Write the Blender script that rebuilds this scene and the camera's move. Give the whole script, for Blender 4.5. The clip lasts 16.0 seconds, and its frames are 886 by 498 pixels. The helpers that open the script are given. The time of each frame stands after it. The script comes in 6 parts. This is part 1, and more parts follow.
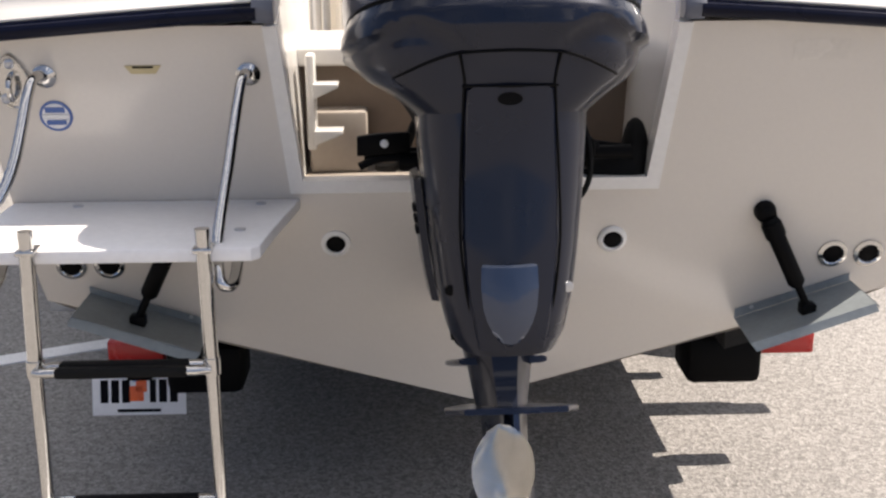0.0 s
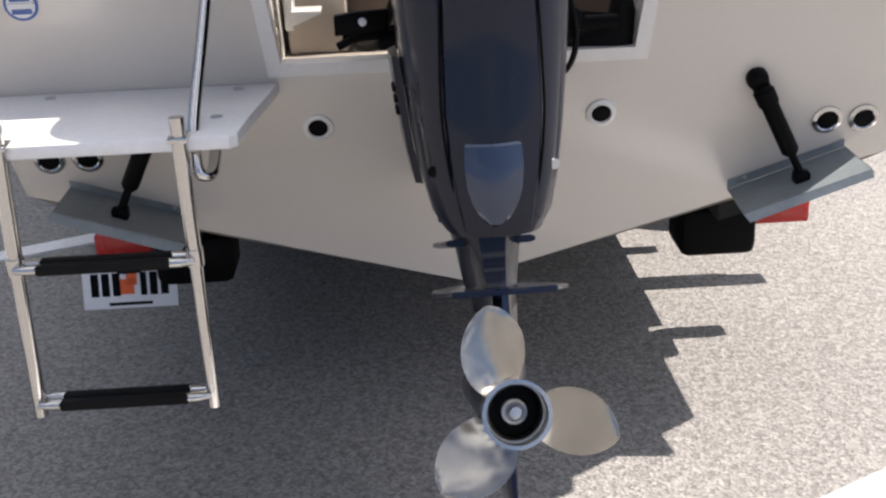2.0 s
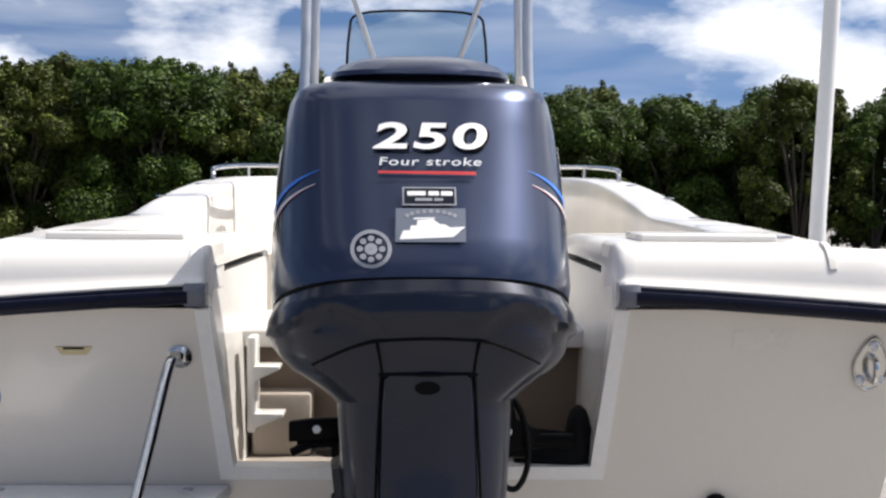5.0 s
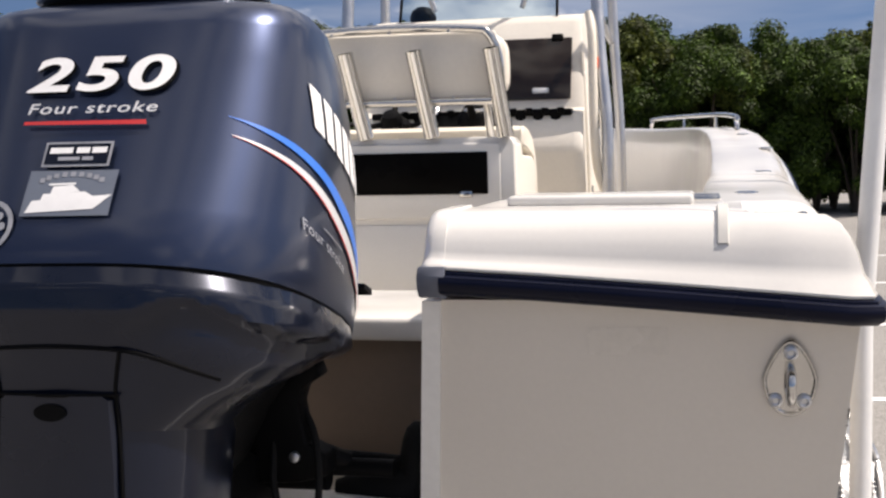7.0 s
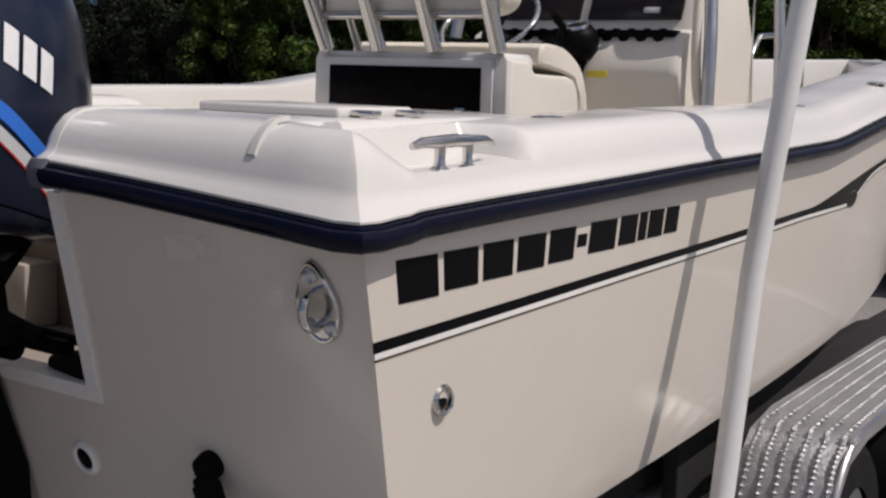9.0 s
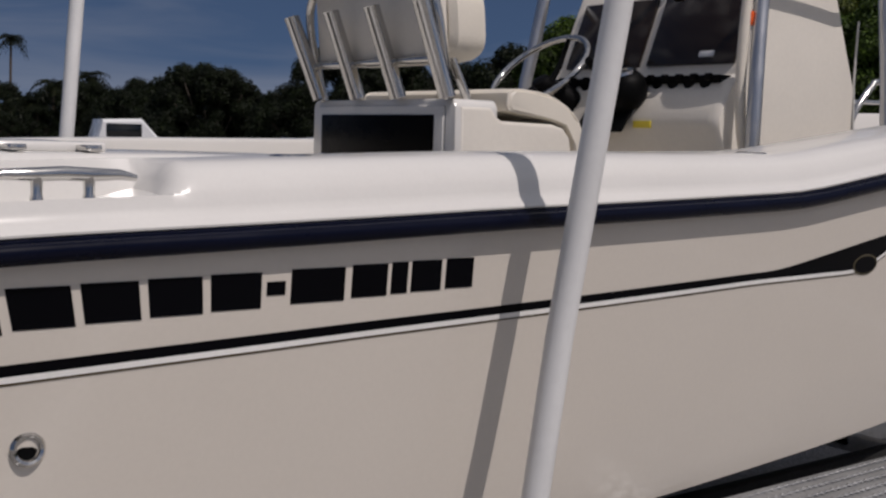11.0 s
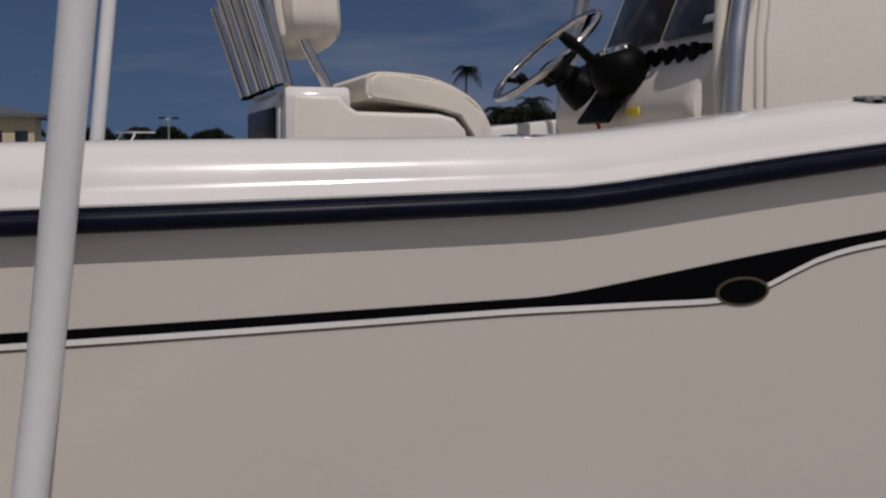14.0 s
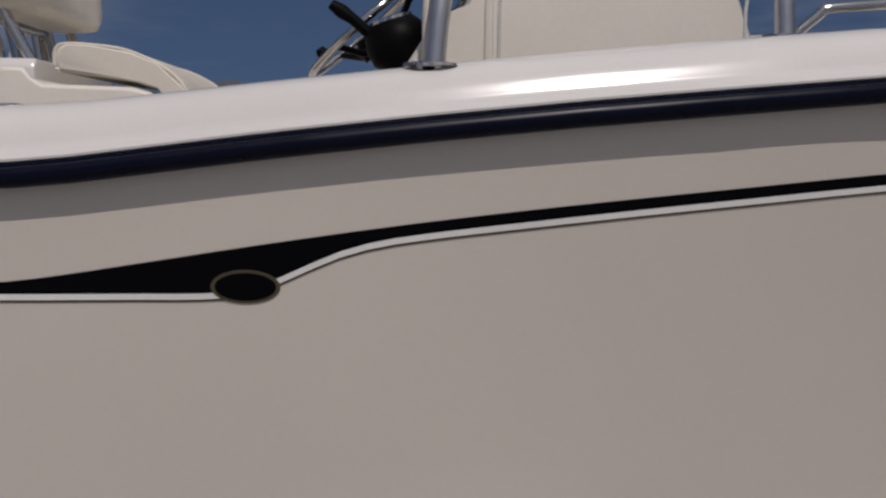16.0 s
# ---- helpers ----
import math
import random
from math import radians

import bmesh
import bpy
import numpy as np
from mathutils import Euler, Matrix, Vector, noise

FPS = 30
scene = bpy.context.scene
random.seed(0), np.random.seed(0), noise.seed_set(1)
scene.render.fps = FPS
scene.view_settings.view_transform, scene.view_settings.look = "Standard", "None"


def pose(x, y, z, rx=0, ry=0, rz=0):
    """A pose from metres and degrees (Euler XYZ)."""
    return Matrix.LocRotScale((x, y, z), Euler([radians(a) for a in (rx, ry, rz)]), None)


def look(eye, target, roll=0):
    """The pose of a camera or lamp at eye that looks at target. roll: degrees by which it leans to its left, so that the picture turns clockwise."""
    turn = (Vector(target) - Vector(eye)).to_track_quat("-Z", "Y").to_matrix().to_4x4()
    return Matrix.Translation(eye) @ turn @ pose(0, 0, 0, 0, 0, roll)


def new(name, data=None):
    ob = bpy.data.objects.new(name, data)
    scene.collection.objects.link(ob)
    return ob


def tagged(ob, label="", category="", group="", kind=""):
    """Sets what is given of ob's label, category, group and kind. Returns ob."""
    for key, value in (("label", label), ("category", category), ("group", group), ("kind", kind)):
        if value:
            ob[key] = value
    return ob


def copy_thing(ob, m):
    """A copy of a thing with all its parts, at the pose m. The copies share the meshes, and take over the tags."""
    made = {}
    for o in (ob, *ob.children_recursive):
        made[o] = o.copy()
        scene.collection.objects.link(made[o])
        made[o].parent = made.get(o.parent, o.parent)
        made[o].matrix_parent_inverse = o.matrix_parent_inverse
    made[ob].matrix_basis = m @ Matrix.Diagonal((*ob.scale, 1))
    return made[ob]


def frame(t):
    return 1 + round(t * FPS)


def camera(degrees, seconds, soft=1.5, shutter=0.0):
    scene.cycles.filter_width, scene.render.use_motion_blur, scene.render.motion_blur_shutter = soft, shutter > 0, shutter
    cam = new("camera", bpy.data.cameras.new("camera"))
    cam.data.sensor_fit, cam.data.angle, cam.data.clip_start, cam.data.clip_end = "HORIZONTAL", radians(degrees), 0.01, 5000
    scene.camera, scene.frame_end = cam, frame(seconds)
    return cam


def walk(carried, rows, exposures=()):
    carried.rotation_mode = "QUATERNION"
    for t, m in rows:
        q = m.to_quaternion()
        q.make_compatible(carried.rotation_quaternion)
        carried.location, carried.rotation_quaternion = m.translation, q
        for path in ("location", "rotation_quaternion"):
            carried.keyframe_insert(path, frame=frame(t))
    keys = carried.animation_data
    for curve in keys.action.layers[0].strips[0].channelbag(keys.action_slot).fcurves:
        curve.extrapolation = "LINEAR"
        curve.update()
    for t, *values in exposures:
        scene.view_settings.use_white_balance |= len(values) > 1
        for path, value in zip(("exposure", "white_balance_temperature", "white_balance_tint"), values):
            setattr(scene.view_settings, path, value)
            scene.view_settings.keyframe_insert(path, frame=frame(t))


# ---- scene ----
cam = camera(41.5, 16.0, 2.4)
PATH = [
    (0, (-0.189, -2.988, 1.741), (-0.123, -1.064, 1.199), -0.4),
    (0.5, (-0.175, -2.962, 1.676), (-0.087, -1.093, 0.968), -1.0),
    (1, (-0.175, -2.946, 1.67), (-0.084, -1.135, 0.826), -0.8),
    (1.5, (-0.178, -2.939, 1.676), (-0.09, -1.163, 0.759), -1.5),
    (2, (-0.152, -2.933, 1.725), (-0.094, -1.074, 0.989), -2.5),
    (2.5, (-0.2, -2.974, 1.709), (-0.116, -1.031, 1.245), -1.4),
    (3, (-0.189, -3.011, 1.723), (-0.117, -1.029, 1.466), -0.9),
    (3.5, (-0.189, -3.039, 1.754), (-0.107, -1.044, 1.637), -0.2),
    (3.7, (-0.202, -3.04, 1.778), (-0.107, -1.044, 1.703), 0.2),
    (6, (0.437, -2.621, 1.75), (0.261, -0.633, 1.611), -0.2),
    (6.5, (0.702, -2.379, 1.741), (0.363, -0.415, 1.569), -0.9),
    (7, (0.976, -2.158, 1.752), (0.547, -0.21, 1.598), -1.2),
    (7.5, (1.367, -2.054, 1.735), (0.732, -0.167, 1.543), 0.6),
    (8, (1.665, -1.876, 1.746), (0.839, -0.063, 1.569), 1.3),
    (8.5, (1.999, -1.678, 1.725), (1.01, 0.053, 1.572), -0.6),
    (8.7, (2.142, -1.621, 1.73), (1.113, 0.078, 1.5), 0.6),
    (10.8, (3.102, -0.603, 1.688), (1.526, 0.611, 1.491), -0.3),
    (11, (3.127, -0.488, 1.696), (1.560, 0.740, 1.511), 1.6),
    (11.5, (3.274, -0.180, 1.661), (1.597, 0.900, 1.519), 0.1),
    (12, (3.378, 0.092, 1.667), (1.626, 1.038, 1.481), -0.8),
    (12.5, (3.328, 0.381, 1.658), (1.538, 1.263, 1.527), 1.3),
    (13, (3.353, 0.686, 1.639), (1.501, 1.422, 1.477), -0.7),
    (13.5, (3.397, 1.005, 1.626), (1.498, 1.603, 1.445), -0.4),
    (14, (3.344, 1.290, 1.650), (1.424, 1.823, 1.489), 0.1),
    (14.5, (3.379, 1.688, 1.627), (1.430, 2.109, 1.460), 0.0),
    (15, (3.340, 2.063, 1.642), (1.359, 2.293, 1.488), 0.2),
    (15.5, (3.241, 2.385, 1.645), (1.256, 2.579, 1.493), -0.0),
    (16, (3.291, 2.730, 1.632), (1.302, 2.825, 1.452), 1.0),
]
EXPOSURE = [(0.0, 0.9, 7000, 16), (1.5, 0.97, 6650, 15), (3.0, 0.92, 6700, 15), (3.6, 0.78, 6300, 10), (5.8, 0.68, 6800, 15), (6.5, 0.65, 6950, 16), (7.0, 0.45, 6900, 16), (7.5, 0.22, 6800, 16), (8.0, -0.05, 6700, 15), (8.5, -0.3, 6600, 16), (11.0, -0.93, 6460, 18), (16.0, -1.14, 6420, 18)]
walk(cam, [(t, look(eye, aim, roll)) for t, eye, aim, roll in PATH], EXPOSURE)

# ---- world, sun and exposure ----
SUN_EL, SUN_AZ = 54.5, 79.5   # azimuth clockwise from +y
world = bpy.data.worlds.new("sky")
scene.world = world
world.use_nodes = True
wn, wl = world.node_tree.nodes, world.node_tree.links
wn.clear()
w_out, w_bg, w_sky = wn.new("ShaderNodeOutputWorld"), wn.new("ShaderNodeBackground"), wn.new("ShaderNodeTexSky")
w_sky.sky_type, w_sky.sun_disc = "NISHITA", False
w_sky.sun_elevation, w_sky.sun_rotation = radians(SUN_EL), radians(SUN_AZ)
w_sky.air_density, w_sky.dust_density, w_sky.ozone_density = 1.0, 0.05, 5.5
w_co, w_map = wn.new("ShaderNodeTexCoord"), wn.new("ShaderNodeMapping")
w_map.inputs["Scale"].default_value = (1.0, 1.0, 2.4)
w_map.inputs["Location"].default_value = (0.35, 0.1, 0.2)
w_noise, w_ramp, w_mix = wn.new("ShaderNodeTexNoise"), wn.new("ShaderNodeValToRGB"), wn.new("ShaderNodeMixRGB")
w_noise.inputs["Scale"].default_value, w_noise.inputs["Detail"].default_value, w_noise.inputs["Roughness"].default_value = 3.4, 9.0, 0.55
w_ramp.color_ramp.elements[0].position, w_ramp.color_ramp.elements[1].position = 0.595, 0.72
w_mix.inputs[2].default_value = (12.6, 12.9, 13.2, 1)
wl.new(w_co.outputs["Generated"], w_map.inputs["Vector"])
w_lift = wn.new("ShaderNodeMapping")   # the haze band at the horizon is thin: look a little higher into the sky
w_lift.inputs["Location"].default_value, w_lift.inputs["Scale"].default_value = (0, 0, 0.22), (1, 1, 0.85)
wl.new(w_co.outputs["Generated"], w_lift.inputs["Vector"])
wl.new(w_lift.outputs["Vector"], w_sky.inputs["Vector"])
wl.new(w_map.outputs["Vector"], w_noise.inputs["Vector"])
w_dot, w_add = wn.new("ShaderNodeVectorMath"), wn.new("ShaderNodeMath")   # fair-weather cumulus towards the sun and the bow, clearer to port
w_dot.operation, w_add.operation = "DOT_PRODUCT", "ADD"
# the upward weight adds unseen cloud overhead to fill the shade
w_dot.inputs[1].default_value = (0.08, 0.055, 0.2)
wl.new(w_co.outputs["Generated"], w_dot.inputs[0])
wl.new(w_noise.outputs["Fac"], w_add.inputs[0])
wl.new(w_dot.outputs["Value"], w_add.inputs[1])
w_sum = w_add.outputs["Value"]
for way, width, lift in (((-0.179, 0.97, 0.14), 4.5, 0.1), ((0.33, 0.93, 0.15), 8.5, 0.1), ((-0.648, 0.754, 0.11), 4.0, 0.1)):   # the single cumulus heaps over the trees
    w_near, w_heap, w_more = wn.new("ShaderNodeVectorMath"), wn.new("ShaderNodeMapRange"), wn.new("ShaderNodeMath")
    w_near.operation, w_more.operation = "DOT_PRODUCT", "ADD"
    w_near.inputs[1].default_value = Vector(way).normalized()
    w_heap.inputs["From Min"].default_value, w_heap.inputs["From Max"].default_value = math.cos(radians(width)), 1.0
    w_heap.inputs["To Max"].default_value = lift
    wl.new(w_co.outputs["Generated"], w_near.inputs[0])
    wl.new(w_near.outputs["Value"], w_heap.inputs["Value"])
    wl.new(w_sum, w_more.inputs[0])
    wl.new(w_heap.outputs["Result"], w_more.inputs[1])
    w_sum = w_more.outputs["Value"]
wl.new(w_sum, w_ramp.inputs["Fac"])
wl.new(w_ramp.outputs["Color"], w_mix.inputs[0])
wl.new(w_sky.outputs["Color"], w_mix.inputs[1])
w_cmap, w_cn, w_cr, w_cm = wn.new("ShaderNodeMapping"), wn.new("ShaderNodeTexNoise"), wn.new("ShaderNodeMapRange"), wn.new("ShaderNodeMixRGB")   # thin high streaks
w_cmap.inputs["Scale"].default_value, w_cmap.inputs["Rotation"].default_value = (1.1, 1.1, 6.5), (radians(7), radians(-6), 0.4)
w_cn.inputs["Scale"].default_value, w_cn.inputs["Detail"].default_value, w_cn.inputs["Distortion"].default_value = 2.6, 7.0, 0.5
w_cr.inputs["From Min"].default_value, w_cr.inputs["From Max"].default_value, w_cr.inputs["To Max"].default_value = 0.43, 0.76, 0.36
w_cm.inputs[2].default_value = (9.5, 9.8, 10.2, 1)
wl.new(w_co.outputs["Generated"], w_cmap.inputs["Vector"])
wl.new(w_cmap.outputs["Vector"], w_cn.inputs["Vector"])
wl.new(w_cn.outputs["Fac"], w_cr.inputs["Value"])
wl.new(w_cr.outputs["Result"], w_cm.inputs[0])
wl.new(w_mix.outputs["Color"], w_cm.inputs[1])
wl.new(w_cm.outputs["Color"], w_bg.inputs["Color"])
w_bg.inputs["Strength"].default_value = 0.066
wl.new(w_bg.outputs["Background"], w_out.inputs["Surface"])

sun_light = bpy.data.lights.new("sun", "SUN")
sun_light.energy, sun_light.angle, sun_light.color = 4.6, radians(0.53), (1.0, 0.95, 0.87)
sun = new("sun", sun_light)
sun_dir = Vector((math.sin(radians(SUN_AZ)) * math.cos(radians(SUN_EL)), math.cos(radians(SUN_AZ)) * math.cos(radians(SUN_EL)), math.sin(radians(SUN_EL))))
sun.matrix_world = look(sun_dir * 60, (0, 0, 0))

# ---- materials ----
def surf(name, base, rough=0.5, metal=0.0, var=0.06, scale=3.0, fine=60.0, bump=0.0, coat=0.0, grain=0.03, spec=0.5, rvar=0.08, haze=0.06):
    """A procedural surface: colour drifts at a large and a fine scale, roughness drifts too, relief from the fine scale."""
    m = bpy.data.materials.new(name)
    m.use_nodes = True
    n, l = m.node_tree.nodes, m.node_tree.links
    b = n["Principled BSDF"]
    co = n.new("ShaderNodeTexCoord")
    big, small = n.new("ShaderNodeTexNoise"), n.new("ShaderNodeTexNoise")
    big.inputs["Scale"].default_value, big.inputs["Detail"].default_value = scale, 5
    small.inputs["Scale"].default_value, small.inputs["Detail"].default_value = fine, 4
    for t in (big, small):
        l.new(co.outputs["Object"], t.inputs["Vector"])
    def shade(src, amount, colour_in=None, colour=None):
        mr = n.new("ShaderNodeMapRange")
        mr.inputs["From Min"].default_value, mr.inputs["From Max"].default_value = 0.3, 0.7
        mr.inputs["To Min"].default_value, mr.inputs["To Max"].default_value = 1 - amount, 1 + amount
        l.new(src.outputs["Fac"], mr.inputs["Value"])
        mx = n.new("ShaderNodeVectorMath")
        mx.operation = "SCALE"
        if colour_in is None:
            mx.inputs[0].default_value = colour
        else:
            l.new(colour_in, mx.inputs[0])
        l.new(mr.outputs["Result"], mx.inputs["Scale"])
        return mx.outputs["Vector"]
    c = shade(big, var, colour=base)
    c = shade(small, grain, colour_in=c)
    l.new(c, b.inputs["Base Color"])
    b.inputs["Metallic"].default_value = metal
    b.inputs["Specular IOR Level"].default_value = spec
    b.inputs["Coat Weight"].default_value = coat
    b.inputs["Coat Roughness"].default_value = haze
    rr = n.new("ShaderNodeMapRange")
    rr.inputs["From Min"].default_value, rr.inputs["From Max"].default_value = 0.3, 0.7
    rr.inputs["To Min"].default_value, rr.inputs["To Max"].default_value = max(0.02, rough - rvar), min(1, rough + rvar)
    l.new(big.outputs["Fac"], rr.inputs["Value"])
    l.new(rr.outputs["Result"], b.inputs["Roughness"])
    if bump:
        bp = n.new("ShaderNodeBump")
        bp.inputs["Strength"].default_value, bp.inputs["Distance"].default_value = bump, 0.01
        l.new(small.outputs["Fac"], bp.inputs["Height"])
        l.new(bp.outputs["Normal"], b.inputs["Normal"])
    return m


M = dict(
    hull=surf("cream gelcoat", (0.65, 0.6, 0.53), 0.2, var=0.025, scale=1.2, grain=0.012, fine=90, coat=0.35, rvar=0.06),
    deck=surf("white deck gelcoat", (0.68, 0.665, 0.635), 0.19, var=0.03, scale=2.0, grain=0.012, fine=120, coat=0.1),
    liner=surf("off-white liner", (0.7, 0.66, 0.59), 0.45, var=0.04, scale=2.5, grain=0.02),
    # bulkhead colour darkened to carry the shade inside the well
    wellshade=surf("tan well with shade in its colour", (0.2, 0.15, 0.11), 0.6, var=0.1, scale=4),
    seam=surf("grey sealant", (0.56, 0.55, 0.52), 0.5),
    frame=surf("white moulding", (0.78, 0.76, 0.72), 0.35, var=0.03),
    rub=surf("navy rubber rail", (0.0016, 0.0028, 0.0125), 0.3, var=0.15, scale=6, grain=0.05, spec=0.16),
    rubcap=surf("grey rail end cap", (0.12, 0.13, 0.16), 0.45),
    navy=surf("navy stripe", (0.002, 0.0021, 0.0032), 0.35, spec=0.06),
    white=surf("white stripe", (0.8, 0.79, 0.76), 0.35),
    gold=surf("gold pinstripe", (0.055, 0.038, 0.013), 0.45, spec=0.3),
    rim=surf("dull gold rim", (0.085, 0.072, 0.042), 0.4, spec=0.3),
    steel=surf("polished stainless", (0.58, 0.57, 0.55), 0.12, metal=1.0, var=0.04, rvar=0.05),
    alu=surf("brushed aluminium", (0.55, 0.56, 0.58), 0.38, metal=1.0, var=0.06, scale=8),
    cowl=surf("slate blue metallic paint", (0.0185, 0.029, 0.066), 0.36, metal=0.8, var=0.05, scale=2, grain=0.05, fine=400, coat=0.8, haze=0.17),
    apron=surf("dark slate paint", (0.005, 0.0078, 0.0175), 0.3, metal=0.4, var=0.05, scale=3, grain=0.05, fine=300, coat=0.3, spec=0.2, haze=0.12),
    leg=surf("slate leg paint", (0.0042, 0.0072, 0.0185), 0.3, metal=0.4, var=0.06, scale=5, grain=0.05, fine=300, coat=0.45, spec=0.3, haze=0.05),
    # leg paint lightened: the sky's reflection is put into the base colour
    leg_sheen=surf("slate paint lightened as sky sheen", (0.03, 0.044, 0.078), 0.22, metal=0.5, coat=0.8),
    black=surf("black plastic", (0.003, 0.003, 0.0033), 0.5, var=0.2, scale=9, spec=0.07),
    rubber=surf("black rubber", (0.005, 0.005, 0.005), 0.75, var=0.2, scale=12, bump=0.2, fine=90, spec=0.2),
    blackgloss=surf("dark tinted acrylic", (0.003, 0.0026, 0.0023), 0.3, var=0.1, spec=0.04),
    tinted=surf("brown tinted acrylic", (0.016, 0.01, 0.007), 0.14, var=0.1, spec=0.45),
    prop=surf("worn stainless blade", (0.62, 0.6, 0.56), 0.17, metal=1.0, var=0.06, scale=9, rvar=0.06),
    vinyl=surf("cream vinyl", (0.72, 0.67, 0.58), 0.5, var=0.05, scale=6, bump=0.15, fine=200),
    plasticwhite=surf("white starboard plastic", (0.8, 0.79, 0.78), 0.5, var=0.04, scale=5, grain=0.03),
    pvc=surf("white pvc pipe", (0.68, 0.68, 0.67), 0.4, var=0.05, scale=4, grain=0.02),
    tread=surf("matt tread plate", (0.3, 0.305, 0.31), 0.42, metal=0.5, var=0.12, scale=9, grain=0.1, fine=60, bump=0.25),
    galv=surf("galvanised steel", (0.42, 0.43, 0.44), 0.45, metal=0.7, var=0.15, scale=14, grain=0.08, fine=50),
    zinc=surf("matt zinc trim tab", (0.24, 0.27, 0.28), 0.5, metal=0.3, var=0.12, scale=10, grain=0.06),
    red=surf("red lens", (0.42, 0.015, 0.012), 0.25),
    orange=surf("orange plastic", (0.8, 0.12, 0.02), 0.35),
    yellow=surf("yellow label", (0.75, 0.6, 0.06), 0.5),
    tan=surf("faded tan label", (0.56, 0.46, 0.25), 0.5),
    blue=surf("blue sticker", (0.05, 0.12, 0.35), 0.4),
    silver=surf("silver decal", (0.62, 0.63, 0.64), 0.35, metal=0.2),
    whitedecal=surf("white decal", (0.78, 0.78, 0.78), 0.4),
    decalgrey=surf("weathered sticker film", (0.27, 0.28, 0.31), 0.4, var=0.15, scale=40),
    ghost=surf("faded sticker ghost", (0.625, 0.578, 0.51), 0.25, var=0.03, scale=8),
    # grey stands in for shade on the well's floor and box
    shadegrey=surf("grey-beige plastic with shade in its colour", (0.33, 0.29, 0.25), 0.5, var=0.1),
    reddecal=surf("red decal", (0.5, 0.03, 0.03), 0.4),
    bluedecal=surf("bright blue decal", (0.03, 0.16, 0.6), 0.35),
    greydecal=surf("smoked decal film", (0.12, 0.14, 0.18), 0.35),
    carpet=surf("black bunk carpet", (0.01, 0.01, 0.01), 0.95, var=0.3, scale=20, bump=0.5, fine=150),
    truckpaint=surf("white car paint", (0.72, 0.73, 0.74), 0.25, coat=0.5, var=0.02),
    glassdark=surf("dark car glass", (0.01, 0.012, 0.014), 0.06),
    stripe=surf("white road paint", (0.8, 0.8, 0.79), 0.7, var=0.1, scale=5, grain=0.12, fine=120, bump=0.3),
    bark=surf("grey-brown bark", (0.07, 0.055, 0.042), 0.9, var=0.3, scale=5, bump=0.6, fine=30),
    wall=surf("tan stucco", (0.5, 0.42, 0.28), 0.8, var=0.08),
    roof=surf("slate blue metal roof", (0.09, 0.1, 0.12), 0.5, var=0.1),
)


def asphalt():
    """Worn light grey parking-lot asphalt with pale aggregate and broad stains."""
    m = surf("worn grey asphalt", (0.236, 0.227, 0.215), 0.85, var=0.12, scale=0.5, grain=0.2, fine=38, rvar=0.05)
    n, l = m.node_tree.nodes, m.node_tree.links
    b = n["Principled BSDF"]
    src = b.inputs["Base Color"].links[0].from_socket
    co = n.new("ShaderNodeTexCoord")
    vor = n.new("ShaderNodeTexVoronoi")
    vor.inputs["Scale"].default_value = 115
    l.new(co.outputs["Object"], vor.inputs["Vector"])
    sep = n.new("ShaderNodeSeparateColor")
    l.new(vor.outputs["Color"], sep.inputs["Color"])
    mr = n.new("ShaderNodeMapRange")
    mr.inputs["To Min"].default_value, mr.inputs["To Max"].default_value = 0.64, 1.36
    l.new(sep.outputs["Red"], mr.inputs["Value"])
    mx = n.new("ShaderNodeVectorMath")
    mx.operation = "SCALE"
    l.new(src, mx.inputs[0])
    l.new(mr.outputs["Result"], mx.inputs["Scale"])
    l.new(mx.outputs["Vector"], b.inputs["Base Color"])
    bp = n.new("ShaderNodeBump")
    bp.inputs["Strength"].default_value, bp.inputs["Distance"].default_value = 0.5, 0.006
    l.new(vor.outputs["Distance"], bp.inputs["Height"])
    l.new(bp.outputs["Normal"], b.inputs["Normal"])
    return m


